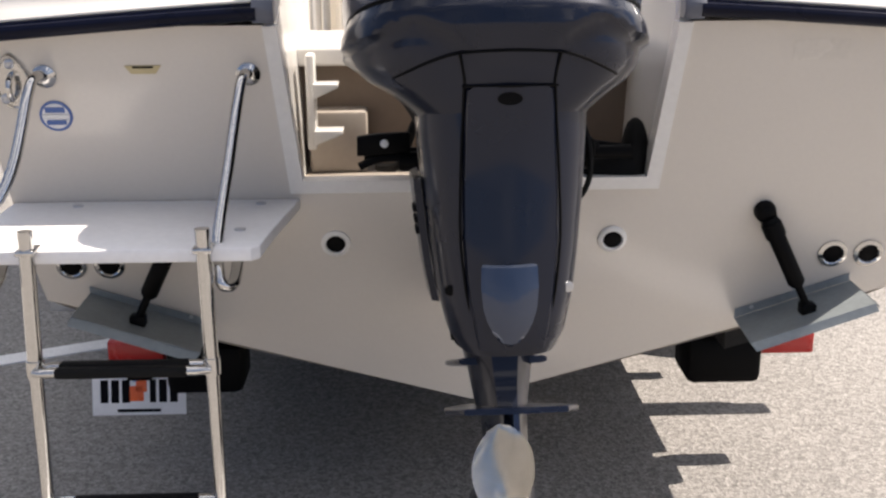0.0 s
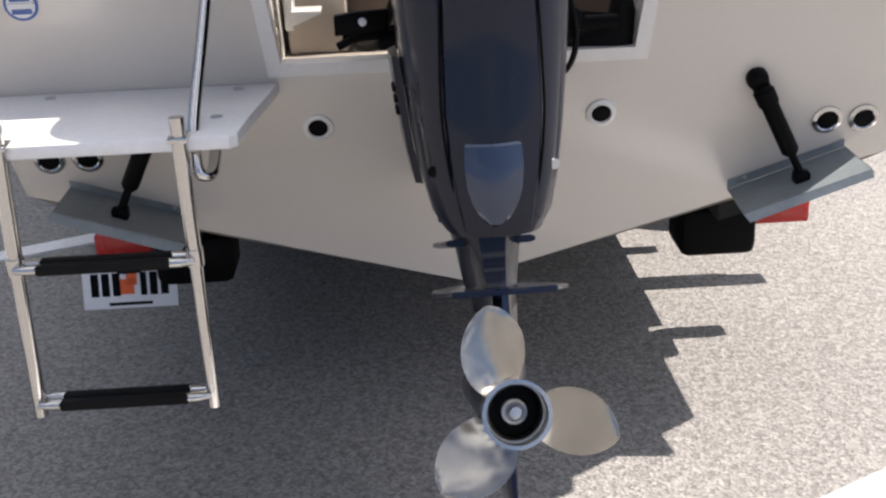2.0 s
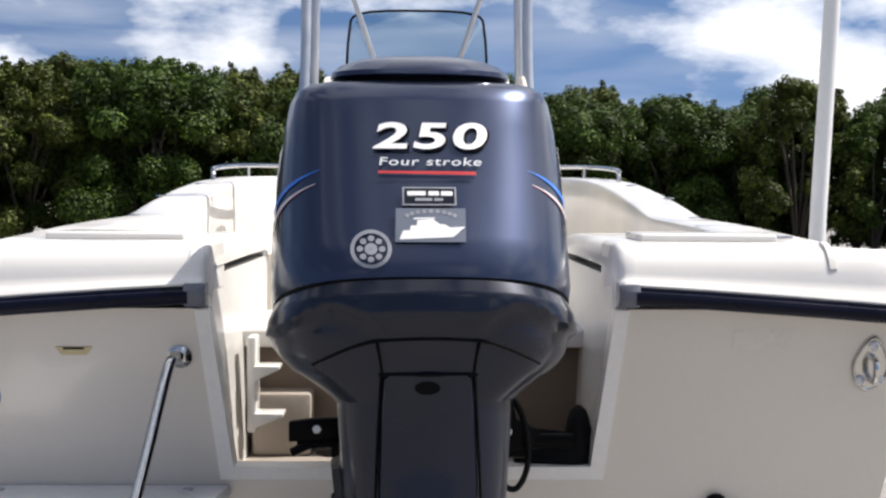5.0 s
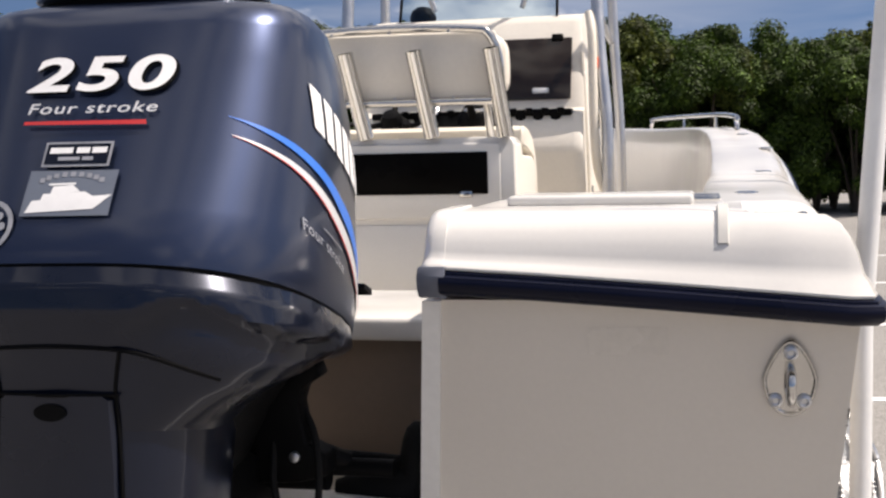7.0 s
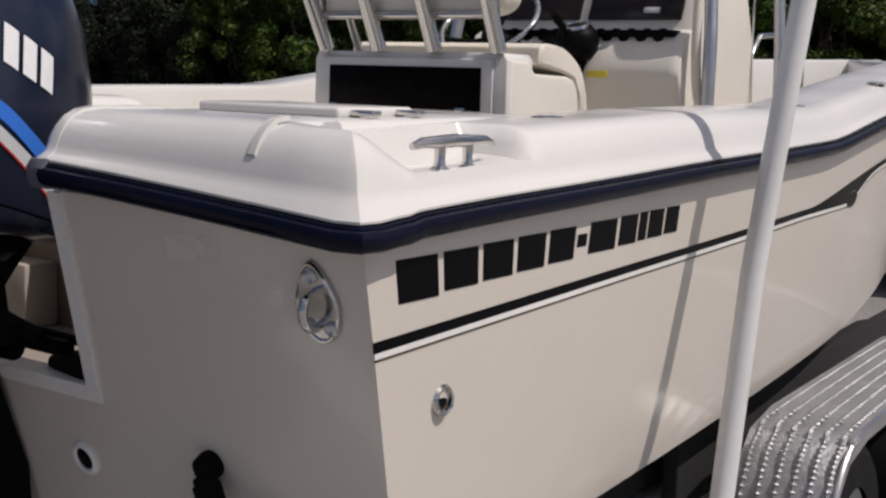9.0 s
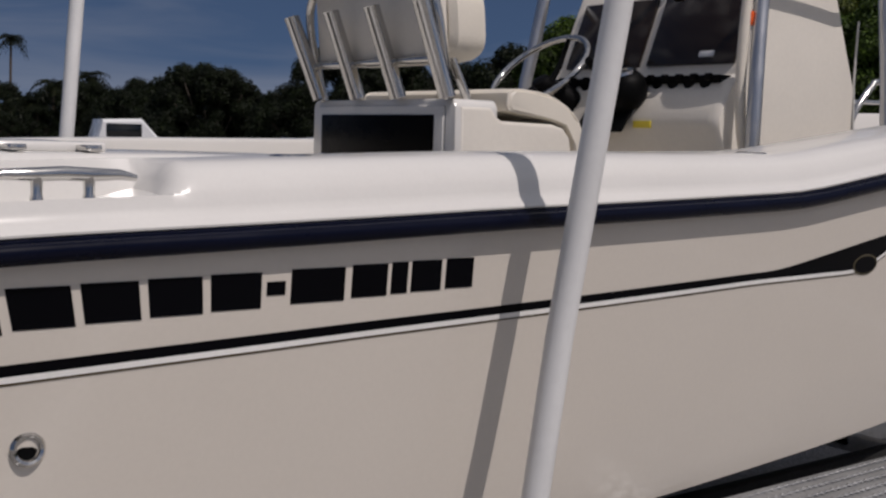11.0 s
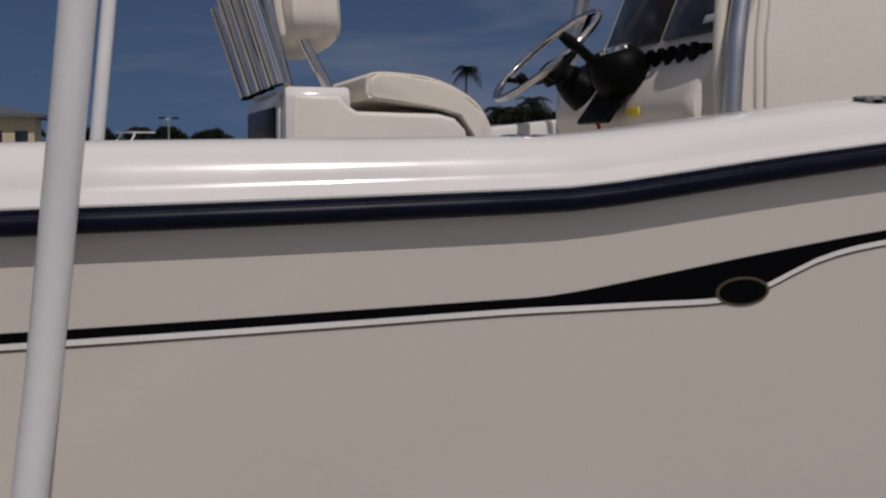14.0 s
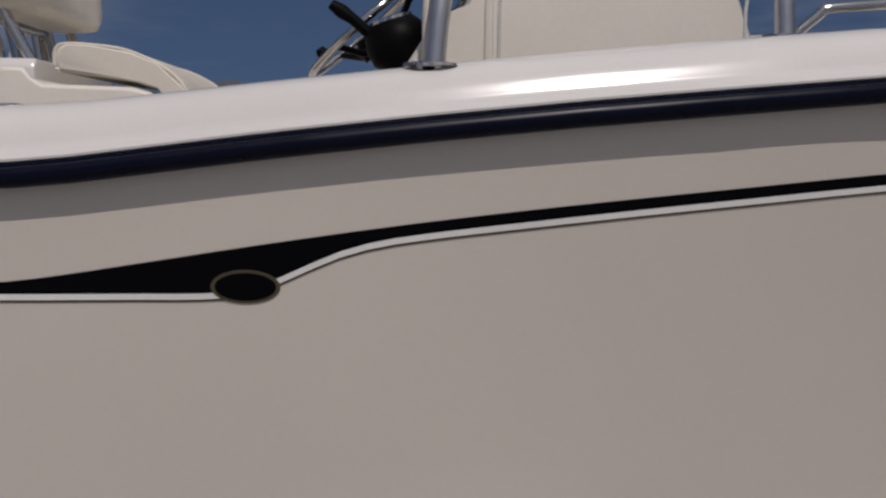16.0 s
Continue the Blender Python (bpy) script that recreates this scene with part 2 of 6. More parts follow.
def foliage(name, dark, light):
    """Leaves whose green varies from leaf to leaf, a little translucent."""
    m = bpy.data.materials.new(name)
    m.use_nodes = True
    n, l = m.node_tree.nodes, m.node_tree.links
    b = n["Principled BSDF"]
    g, r = n.new("ShaderNodeNewGeometry"), n.new("ShaderNodeValToRGB")
    r.color_ramp.elements[0].color, r.color_ramp.elements[1].color = (*dark, 1), (*light, 1)
    mid = r.color_ramp.elements.new(0.93)
    mid.color = tuple(0.5 * (a + c) for a, c in zip(dark, light)) + (1,)
    l.new(g.outputs["Random Per Island"], r.inputs["Fac"])
    co, cl, mr, sc = n.new("ShaderNodeTexCoord"), n.new("ShaderNodeTexNoise"), n.new("ShaderNodeMapRange"), n.new("ShaderNodeVectorMath")
    cl.inputs["Scale"].default_value, cl.inputs["Detail"].default_value = 1.3, 3
    mr.inputs["From Min"].default_value, mr.inputs["From Max"].default_value = 0.35, 0.65
    mr.inputs["To Min"].default_value, mr.inputs["To Max"].default_value = 0.5, 1.4
    sc.operation = "SCALE"
    l.new(co.outputs["Object"], cl.inputs["Vector"])
    l.new(cl.outputs["Fac"], mr.inputs["Value"])
    l.new(r.outputs["Color"], sc.inputs[0])
    l.new(mr.outputs["Result"], sc.inputs["Scale"])
    l.new(sc.outputs["Vector"], b.inputs["Base Color"])
    b.inputs["Roughness"].default_value = 0.55
    b.inputs["Specular IOR Level"].default_value = 0.2
    tr, mix = n.new("ShaderNodeBsdfTranslucent"), n.new("ShaderNodeMixShader")
    l.new(r.outputs["Color"], tr.inputs["Color"])
    mix.inputs[0].default_value = 0.22
    l.new(b.outputs[0], mix.inputs[1])
    l.new(tr.outputs[0], mix.inputs[2])
    l.new(mix.outputs[0], n["Material Output"].inputs["Surface"])
    return m


def glass():
    m = bpy.data.materials.new("clear acrylic")
    m.use_nodes = True
    n, l = m.node_tree.nodes, m.node_tree.links
    tr, gl, mix, fr = n.new("ShaderNodeBsdfTransparent"), n.new("ShaderNodeBsdfGlossy"), n.new("ShaderNodeMixShader"), n.new("ShaderNodeFresnel")
    tr.inputs["Color"].default_value = (0.82, 0.88, 0.9, 1)
    gl.inputs["Roughness"].default_value = 0.03
    l.new(fr.outputs[0], mix.inputs[0])
    l.new(tr.outputs[0], mix.inputs[1])
    l.new(gl.outputs[0], mix.inputs[2])
    l.new(mix.outputs[0], n["Material Output"].inputs["Surface"])
    return m


M["asphalt"], M["glass"] = asphalt(), glass()
M["leaf"] = foliage("mangrove leaves", (0.012, 0.026, 0.004), (0.125, 0.205, 0.028))
M["leaf_dry"] = foliage("olive leaves", (0.018, 0.032, 0.005), (0.19, 0.22, 0.04))
M["palm"] = foliage("palm fronds", (0.006, 0.01, 0.004), (0.035, 0.042, 0.016))
# greens taken near black: the far trees' backlit darkness is in the colour
M["leaf_far"] = foliage("far leaves with shade in their colour", (0.003, 0.006, 0.002), (0.022, 0.033, 0.009))

# ---- mesh helpers ----
def part(name, bm, material, parent=None, label="", smooth=True):
    me = bpy.data.meshes.new(name)
    bm.normal_update()
    bm.to_mesh(me)
    bm.free()
    me.materials.append(M[material] if isinstance(material, str) else material)
    if smooth:
        me.shade_smooth()
        me.set_sharp_from_angle(angle=radians(38))
    ob = new(name, me)
    if parent is not None:
        ob.parent = parent
    if label:
        ob["label"] = label
    return ob


def thing(name, label, category, group="", at=(0, 0, 0)):
    ob = new(name)
    ob.location = at
    ob.empty_display_size = 0.1
    return tagged(ob, label, category, group)


def ring_faces(bm, rings, close=True, cap0=False, cap1=False):
    rows = [[bm.verts.new(p) for p in r] for r in rings]
    k = len(rows[0])
    for a, b in zip(rows, rows[1:]):
        for i in range(k if close else k - 1):
            j = (i + 1) % k
            bm.faces.new((a[i], a[j], b[j], b[i]))
    if cap0:
        bm.faces.new(rows[0][::-1])
    if cap1:
        bm.faces.new(rows[-1])
    bmesh.ops.recalc_face_normals(bm, faces=bm.faces[:])
    return rows


def loft(rings, close=True, caps=True):
    bm = bmesh.new()
    ring_faces(bm, rings, close, caps, caps)
    return bm


def curve(pts, n=6, closed=False):
    """Catmull-Rom points through pts."""
    P = [Vector(p) for p in pts]
    out, m = [], len(P)
    for i in range(m if closed else m - 1):
        if closed:
            a, b, c, d = P[i - 1], P[i], P[(i + 1) % m], P[(i + 2) % m]
        else:
            a, b, c, d = P[max(i - 1, 0)], P[i], P[i + 1], P[min(i + 2, m - 1)]
        for k in range(n):
            t = k / n
            out.append(0.5 * ((2 * b) + (c - a) * t + (2 * a - 5 * b + 4 * c - d) * t * t + (3 * b - a - 3 * c + d) * t ** 3))
    if not closed:
        out.append(P[-1])
    return out


def tube(pts, r, seg=12, closed=False, bm=None, caps=True):
    """A round bar along pts; r may be a list with one radius for each point."""
    P = [Vector(p) for p in pts]
    m = len(P)
    rad = r if isinstance(r, (list, tuple)) else [r] * m
    rings, up = [], None
    for i in range(m):
        d = (P[(i + 1) % m] - P[i - 1]) if closed else (P[min(i + 1, m - 1)] - P[max(i - 1, 0)])
        d.normalize()
        if up is None:
            up = d.orthogonal().normalized()
        up = (up - d * up.dot(d)).normalized()
        side = d.cross(up)
        rings.append([P[i] + rad[i] * (math.cos(2 * math.pi * k / seg) * up + math.sin(2 * math.pi * k / seg) * side) for k in range(seg)])
    bm = bm or bmesh.new()
    if closed:
        rings.append(rings[0])
    rows = ring_faces(bm, rings, True, caps and not closed, caps and not closed)
    if closed:
        bmesh.ops.remove_doubles(bm, verts=bm.verts, dist=1e-5)
    return bm


def box(lo, hi, bevel=0.0, seg=2, bm=None, m=None):
    b = bmesh.new()
    bmesh.ops.create_cube(b, size=1)
    for v in b.verts:
        v.co = Vector([lo[i] + (v.co[i] + 0.5) * (hi[i] - lo[i]) for i in range(3)])
    if bevel:
        bmesh.ops.bevel(b, geom=b.edges[:], offset=bevel, segments=seg, profile=0.5, affect="EDGES")
    if m is not None:
        bmesh.ops.transform(b, matrix=m, verts=b.verts)
    return join(bm, b)


def join(bm, other):
    """Adds other to bm."""
    if bm is None:
        return other
    me = bpy.data.meshes.new("tmp")
    other.to_mesh(me)
    other.free()
    bm.from_mesh(me)
    bpy.data.meshes.remove(me)
    return bm


def prism(outline, y0, y1, bevel=0.0):
    """An outline of (x, z) points stretched from y0 to y1."""
    bm = bmesh.new()
    a = [bm.verts.new((x, y0, z)) for x, z in outline]
    b = [bm.verts.new((x, y1, z)) for x, z in outline]
    k = len(a)
    bm.faces.new(a)
    bm.faces.new(b[::-1])
    for i in range(k):
        bm.faces.new((a[i], b[i], b[(i + 1) % k], a[(i + 1) % k]))
    bmesh.ops.recalc_face_normals(bm, faces=bm.faces[:])
    if bevel:
        bmesh.ops.bevel(bm, geom=bm.edges[:], offset=bevel, segments=2, profile=0.5, affect="EDGES")
    return bm


def moved(bm, m):
    bmesh.ops.transform(bm, matrix=m, verts=bm.verts)
    return bm


def lathe(profile, seg=24, m=None, caps=True):
    """(radius, height) points turned about z, then posed by m."""
    rings = [[Vector((r * math.cos(2 * math.pi * k / seg), r * math.sin(2 * math.pi * k / seg), h)) for k in range(seg)] for r, h in profile]
    bm = loft(rings, True, caps)
    return moved(bm, m) if m is not None else bm


def lerp_table(table, y):
    """Smooth value at y in rows of (y, value)."""
    if y <= table[0][0]:
        return table[0][1]
    for (a, p), (b, q) in zip(table, table[1:]):
        if y <= b:
            return p + (q - p) * (y - a) / (b - a)
    return table[-1][1]

# ---- ground ----
def ground_sheet():
    bm = bmesh.new()
    bmesh.ops.create_grid(bm, x_segments=2, y_segments=2, size=1500)
    return tagged(part("ground", bm, "asphalt", smooth=False), "worn light grey asphalt parking lot with pale aggregate", "ground", kind="structure")


ground_sheet()


def road_line(a, b, width, label="white painted parking line on asphalt"):
    a, b = Vector((*a, 0)), Vector((*b, 0))
    d = (b - a).normalized()
    s = Vector((-d.y, d.x, 0)) * width / 2
    bm = bmesh.new()
    top = [bm.verts.new(p + Vector((0, 0, 0.006))) for p in (a - s, b - s, b + s, a + s)]
    low = [bm.verts.new(p) for p in (a - s, b - s, b + s, a + s)]
    bm.faces.new(top)
    for i in range(4):
        bm.faces.new((low[i], low[(i + 1) % 4], top[(i + 1) % 4], top[i]))
    return tagged(part("parking_line", bm, "stripe", smooth=False), label, "parking line", "parking lines", kind="structure")


road_line((-6.0, -0.3), (-0.2, 2.35), 0.11)
road_line((-0.75, -1.402), (6.2, 2.35), 0.15)
for y, x0, x1 in ((6.4, 1.9, 12.0), (10.1, 1.9, 12.0), (14.0, 1.9, 12.0), (18.2, 1.9, 12.0)):
    road_line((x0, y), (x1, y + 0.3), 0.12)

# ---- boat ----
def table(rows):
    """A smooth function through (y, value) rows."""
    ys, vs = [r[0] for r in rows], [r[1] for r in rows]
    k = len(rows)
    tan = []
    for i in range(k):
        a, b = max(i - 1, 0), min(i + 1, k - 1)
        tan.append((vs[b] - vs[a]) / (ys[b] - ys[a]))
    def value(y):
        y = min(max(y, ys[0]), ys[-1])
        i = 0
        while i < k - 2 and y > ys[i + 1]:
            i += 1
        h = ys[i + 1] - ys[i]
        t = (y - ys[i]) / h
        return ((2 * t ** 3 - 3 * t * t + 1) * vs[i] + (t ** 3 - 2 * t * t + t) * h * tan[i]
                + (-2 * t ** 3 + 3 * t * t) * vs[i + 1] + (t ** 3 - t * t) * h * tan[i + 1])
    return value


BEAM = table([(-0.15, 1.235), (1, 1.262), (2, 1.29), (2.8, 1.30), (3.6, 1.285), (4.4, 1.2), (5.2, 1.02), (6, 0.74), (6.6, 0.46), (7.1, 0.17), (7.3, 0.03)])
RAIL = table([(-0.1, 1.4925), (0.2, 1.505), (0.5, 1.514), (0.8, 1.524), (1.1, 1.535), (1.4, 1.5435), (1.7, 1.553), (1.97, 1.5625), (2.05, 1.565), (2.15, 1.572), (2.3, 1.5917), (2.5, 1.6196), (2.75, 1.651),
              (3, 1.6796), (3.3, 1.71), (3.7, 1.747), (4.1, 1.77), (4.6, 1.785), (5.5, 1.8), (7.3, 1.86)])
CAP_RISE = table([(-0.1, 1.14), (1.2, 1.14), (1.9, 1.05), (2.4, 0.97), (3.2, 0.95), (7.3, 0.95)])   # how the cap's height varies along the boat
KEEL = table([(0, 0.385), (1.5, 0.39), (4.5, 0.42), (5.6, 0.55), (6.4, 0.85), (7.0, 1.35), (7.3, 1.85)])
CHINE_X = table([(0, 1.168), (2, 1.19), (3, 1.17), (4, 1.05), (5, 0.8), (6, 0.45), (6.8, 0.16), (7.3, 0.02)])
CHINE_Z = table([(0, 0.745), (2, 0.82), (3.5, 0.92), (4.5, 1.03), (5.5, 1.2), (6.4, 1.42), (7, 1.65), (7.3, 1.9)])


def lean(z):
    """How far the raked transom stands ahead of y = 0 at height z."""
    return -0.29 * (z - 1.07)


def side_x(y, z):
    """The starboard hull side."""
    c, zc, b, zb = CHINE_X(y), CHINE_Z(y), BEAM(y), RAIL(y) - 0.03
    u = min(max((z - zc) / max(zb - zc, 0.02), 0), 1)
    return c + (b - c) * u ** (0.75 + 0.12 * max(0, y - 1))


boat = thing("boat", "cream and white centre-console fishing boat with navy rub rail", "boat")


def hull_mesh():
    rows = []
    ys = [0.1 * k for k in range(60)] + [6, 6.15, 6.3, 6.45, 6.6, 6.72, 6.85, 7, 7.1, 7.2, 7.3]
    for y in ys:
        half = [(0.0, KEEL(y))]
        c, zc = CHINE_X(y), CHINE_Z(y)
        for f in (0.33, 0.66, 0.93):
            half.append((c * f, KEEL(y) + (zc - 0.012 - KEEL(y)) * f))
        for k in range(19):
            z = zc + (RAIL(y) - 0.03 - zc) * k / 18
            half.append((side_x(y, z), z))
        half.append((BEAM(y) - 0.004, RAIL(y)))
        fade = max(0, 1 - y / 0.6)
        ring = [(-x, y + lean(z) * fade, z) for x, z in half[:0:-1]] + [(x, y + lean(z) * fade, z) for x, z in half]
        rows.append(ring)
    return loft(rows, close=False, caps=False)


part("hull", hull_mesh(), "hull", boat, "glossy cream gelcoat hull")


def leaned(bm, off=0.0):
    for v in bm.verts:
        v.co.y += lean(v.co.z) + off
    return bm


NW, NWT, NB = 0.483, 0.523, 1.056   # motor notch: half width at its foot and head, height of its foot


def transom_mesh():
    half = [(CHINE_X(0) * f, KEEL(0) + (CHINE_Z(0) - KEEL(0)) * f) for f in (0.5, 1)]
    for k in range(1, 8):
        z = CHINE_Z(0) + (1.47 - CHINE_Z(0)) * k / 7
        half.append((side_x(0, z), z))
    half.append((1.23, 1.5))
    notch = [(NWT, 1.5), (NW, NB)]
    right = [(0, KEEL(0))] + half + notch
    left = [(-x, z) for x, z in right[:0:-1]]
    bm = prism(right + left, 0.0, 0.05)
    bmesh.ops.triangulate(bm, faces=[f for f in bm.faces if len(f.verts) > 4])
    return leaned(bm)


part("transom", transom_mesh(), "hull", boat, "cream gelcoat transom panel")


def notch_frame():
    t = 0.034
    out = [(-NWT, 1.498), (-NW, NB), (NW, NB), (NWT, 1.498)]
    inn = [(NWT - t, 1.498), (NW - t, NB + t), (-NW + t, NB + t), (-NWT + t, 1.498)]
    bm = prism(out + inn, -0.007, 0.06)
    bmesh.ops.triangulate(bm, faces=[f for f in bm.faces if len(f.verts) > 4])
    return leaned(bm)


part("notch_frame", notch_frame(), "frame", boat, "white moulding round the motor notch", smooth=False)


def smooth01(u):
    u = min(max(u, 0.0), 1.0)
    return u * u * (3 - 2 * u)


def sweep_plan(path, section, mirror=False):
    """Sweeps a section of (inward, up) points along a plan path of (x, y, z); inward is to the path's right."""
    P = [Vector(p) for p in path]
    rings = []
    for i, p in enumerate(P):
        d0 = (p - P[i - 1]) if i else (P[1] - p)
        d1 = (P[i + 1] - p) if i < len(P) - 1 else d0
        d0, d1 = Vector((d0.x, d0.y)).normalized(), Vector((d1.x, d1.y)).normalized()
        n0, n1 = Vector((d0.y, -d0.x)), Vector((d1.y, -d1.x))
        n = (n0 + n1).normalized()
        n /= max(n.dot(n0), 0.4)
        cap = section is CAP
        ring = []
        for a, h in section:
            x, y = p.x + n.x * a, p.y + n.y * a
            if cap and a > 0.03 and p.y < 0.2:   # one mitre line at the stern corner
                x, y = min(x, 1.243 - a), max(y, -0.14 + a)
            if h < -0.2:
                z = 1.0
            elif cap and h > 0.03:
                rise = CAP_RISE(p.y)
                w = max(smooth01((0.06 - y) / 0.18), smooth01((1.12 - x) / 0.1) if p.y < -0.1 else 0.0)
                z = p.z + h * (rise + w * ((1.655 - p.z) / 0.118 - rise))   # the deck stays level while the rail climbs to the notch
                dip = smooth01((0.425 - y) / 0.06) * smooth01((y + 0.06) / 0.17) if 0.01 < a < 0.18 and p.y > -0.1 else 0.0
                z += (min(z, p.z + 0.066) - z) * dip   # the shallow recess round the mooring cleat
            else:
                z = p.z + h
            ring.append((x, max(y, 0.07) if h < 0.0 and a > 0.2 else y, z))
        rings.append(ring)
    if mirror:
        rings = [[(-x, y, z) for x, y, z in r] for r in rings]
    return rings


def gunwale_path():
    pts = [(BEAM(y), y, RAIL(y)) for y in (7.25, 7.1, 6.85, 6.6, 6.3, 6, 5.6, 5.2, 4.8, 4.4, 4, 3.6, 3.3, 3.06, 2.8, 2.6, 2.5, 2.4, 2.3, 2.2, 2.1, 2.0, 1.9, 1.8, 1.65, 1.5, 1.35, 1.2, 1.05, 0.9, 0.8, 0.7, 0.6, 0.54, 0.5, 0.47, 0.45, 0.43, 0.41, 0.395, 0.38, 0.3, 0.2, 0.13, 0.09, 0.06, 0.03, 0.0)]
    pts += [(1.2405, -0.03, 1.492), (1.241, -0.06, 1.491), (1.243, -0.105, 1.4875), (1.237, -0.13, 1.487), (1.214, -0.14, 1.4885), (1.1, -0.14, 1.498), (0.9, -0.138, 1.513), (0.7, -0.139, 1.527), (0.53, -0.14, 1.537)]
    return pts


CAP = [(0.0, 0.0185), (-0.019, 0.019), (-0.023, 0.0215), (-0.0235, 0.0255), (-0.0205, 0.0295), (-0.011, 0.034), (-0.004, 0.04), (0.001, 0.051), (0.0075, 0.068), (0.019, 0.0855), (0.036, 0.102), (0.058, 0.113), (0.09, 0.118), (0.16, 0.118), (0.185, 0.119), (0.262, 0.118), (0.274, 0.112), (0.28, 0.098), (0.282, -0.1), (0.284, -0.5)]
RUB = [(0.004, -0.024), (-0.028, -0.023), (-0.039, -0.015), (-0.0425, -0.003), (-0.0415, 0.003), (-0.0395, 0.006), (-0.0385, 0.0095), (-0.034, 0.012), (-0.029, 0.0125), (-0.0285, 0.0165), (-0.023, 0.0185), (0.004, 0.0185)]
gp = gunwale_path()
for name, mirror in (("gunwale_cap", False), ("gunwale_cap", True)):
    part(name, loft(sweep_plan(gp, CAP, mirror), close=False, caps=False), "deck", boat, "white moulded gunwale cap")
    part("rub_rail", loft(sweep_plan(gp, RUB, mirror), close=True, caps=True), "rub", boat, "navy rubber rub rail")
    s = -1 if mirror else 1
    part("cap_end", loft([[(s * x, -0.14 + 0.004 * q + a, 1.537 + h * (1.04 - 0.03 * q)) for a, h in [(0.0, 0.0)] + CAP[:16] + [(0.26, 0.0)]] for x, q in ((0.535, 0), (0.512, 0), (0.5, 1), (0.494, 3))]), "deck", boat, "white rounded end of the gunwale cap")
    part("rail_end_cap", loft([[(s * (0.49 + 0.05 * k), -0.14 + yy * f, 1.539 + zz * f) for yy, zz in ((0.02, -0.032), (-0.024, -0.031), (-0.037, -0.014), (-0.039, 0.008), (-0.028, 0.024), (0.02, 0.026))] for k, f in ((0, 0.9), (0.1, 1.0), (1, 1.0))]), "rubcap", boat, "grey rail end cap")


def quarter_deck(s):
    """The moulded box on each stern quarter, with the wall of the motor well."""
    bm = None
    prof = [(-0.1, 1.56), (-0.082, 1.608), (-0.055, 1.638), (0, 1.654), (0.5, 1.656), (0.93, 1.652), (0.965, 1.645), (0.975, 1.61), (0.975, 0.98)]
    rings = []
    for x, dz in ((0.49, -0.06), (0.494, -0.036), (0.505, -0.016), (0.522, -0.004), (0.545, 0.0), (1.005, 0.0), (1.022, -0.004), (1.034, -0.018), (1.042, -0.05)):
        rings.append([(s * x, y + (0.02 if dz < -0.02 else 0), z + (dz if z > 1.5 else 0)) for y, z in prof])
    bm = loft(rings, close=False, caps=False)
    wall = prism([(0, 0), (1, 0), (1, 1), (0, 1)], 0, 1)
    for v in wall.verts:
        k, u, z = v.co.x, v.co.y, v.co.z
        v.co = (s * (0.47 + 0.03 * z + (0.03 if k else 0)), (lean(1.0 + z * 0.55) + 0.035) * (1 - u) + 0.97 * u, 1.0 + z * 0.57)
    bmesh.ops.recalc_face_normals(wall, faces=wall.faces[:])
    return join(bm, wall)


for s in (1, -1):
    part("quarter_deck", quarter_deck(s), "deck", boat, "white moulded stern quarter deck")

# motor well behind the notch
part("well_floor", box((-0.5, 0.03, 0.98), (0.5, 0.5, 1.03), 0.004), "shadegrey", boat, "well floor, painted grey for the shade on it")
part("well_bulkhead", box((-0.5, 0.49, 1.0), (0.5, 0.54, 1.36), 0.006), "wellshade", boat, "well bulkhead, its shade painted in dark tan")
part("well_ledge", box((-0.5, 0.42, 1.335), (0.5, 0.98, 1.39), 0.012, 3), "deck", boat, "white ledge over the motor well")
rib = part("well_rib", box((-0.455, 0.26, 1.12), (-0.43, 0.34, 1.385), 0.006), "deck", boat, "white moulded rib in the motor well")
for z, x1 in ((1.295, -0.365), (1.165, -0.355)):
    part("shelf_bracket", prism([(-0.435, z - 0.03), (-0.435, z + 0.012), (x1, z + 0.012), (x1, z + 0.002)], 0.24, 0.32, 0.002), "deck", rib, "small white shelf bracket")
part("battery_box", box((-0.46, 0.38, 1.03), (-0.29, 0.489, 1.21), 0.012, 2), "shadegrey", boat, "box on the well floor, shade in its grey")
part("cockpit_sole", box((-1.0, 0.9, 0.95), (1.0, 4.3, 1.0)), "liner", boat, "off-white cockpit sole")


def bow_liner():
    rows = []
    for y in (4.25, 4.6, 5.0, 5.4, 5.8, 6.2, 6.5, 6.75):
        b = max(BEAM(y) - 0.27, 0.02)
        rows.append([(-b, y, 1.42), (-b * 0.6, y, 1.42), (0, y, 1.42), (b * 0.6, y, 1.42), (b, y, 1.42)])
    return loft(rows, close=False, caps=False)


part("bow_deck", bow_liner(), "liner", boat, "cream bow casting deck")
part("bow_step", box((-0.95, 4.2, 0.98), (0.95, 4.28, 1.42), 0.01), "liner", boat, "cream bow step face")

# hatch lid with its hinges on the starboard quarter
lid = part("hatch_lid", box((0.6, 0.15, 1.652), (0.965, 0.385, 1.674), 0.008, 3), "deck", boat, "white hatch lid on the stern quarter")
for y in (0.2, 0.34):
    h = part("hinge", box((0.945, y - 0.016, 1.658), (1.016, y + 0.016, 1.669), 0.003), "steel", lid, "stainless hinge")
lid2 = part("hatch_lid", box((-0.965, 0.15, 1.652), (-0.6, 0.385, 1.674), 0.008, 3), "deck", boat, "white hatch lid on the stern quarter")


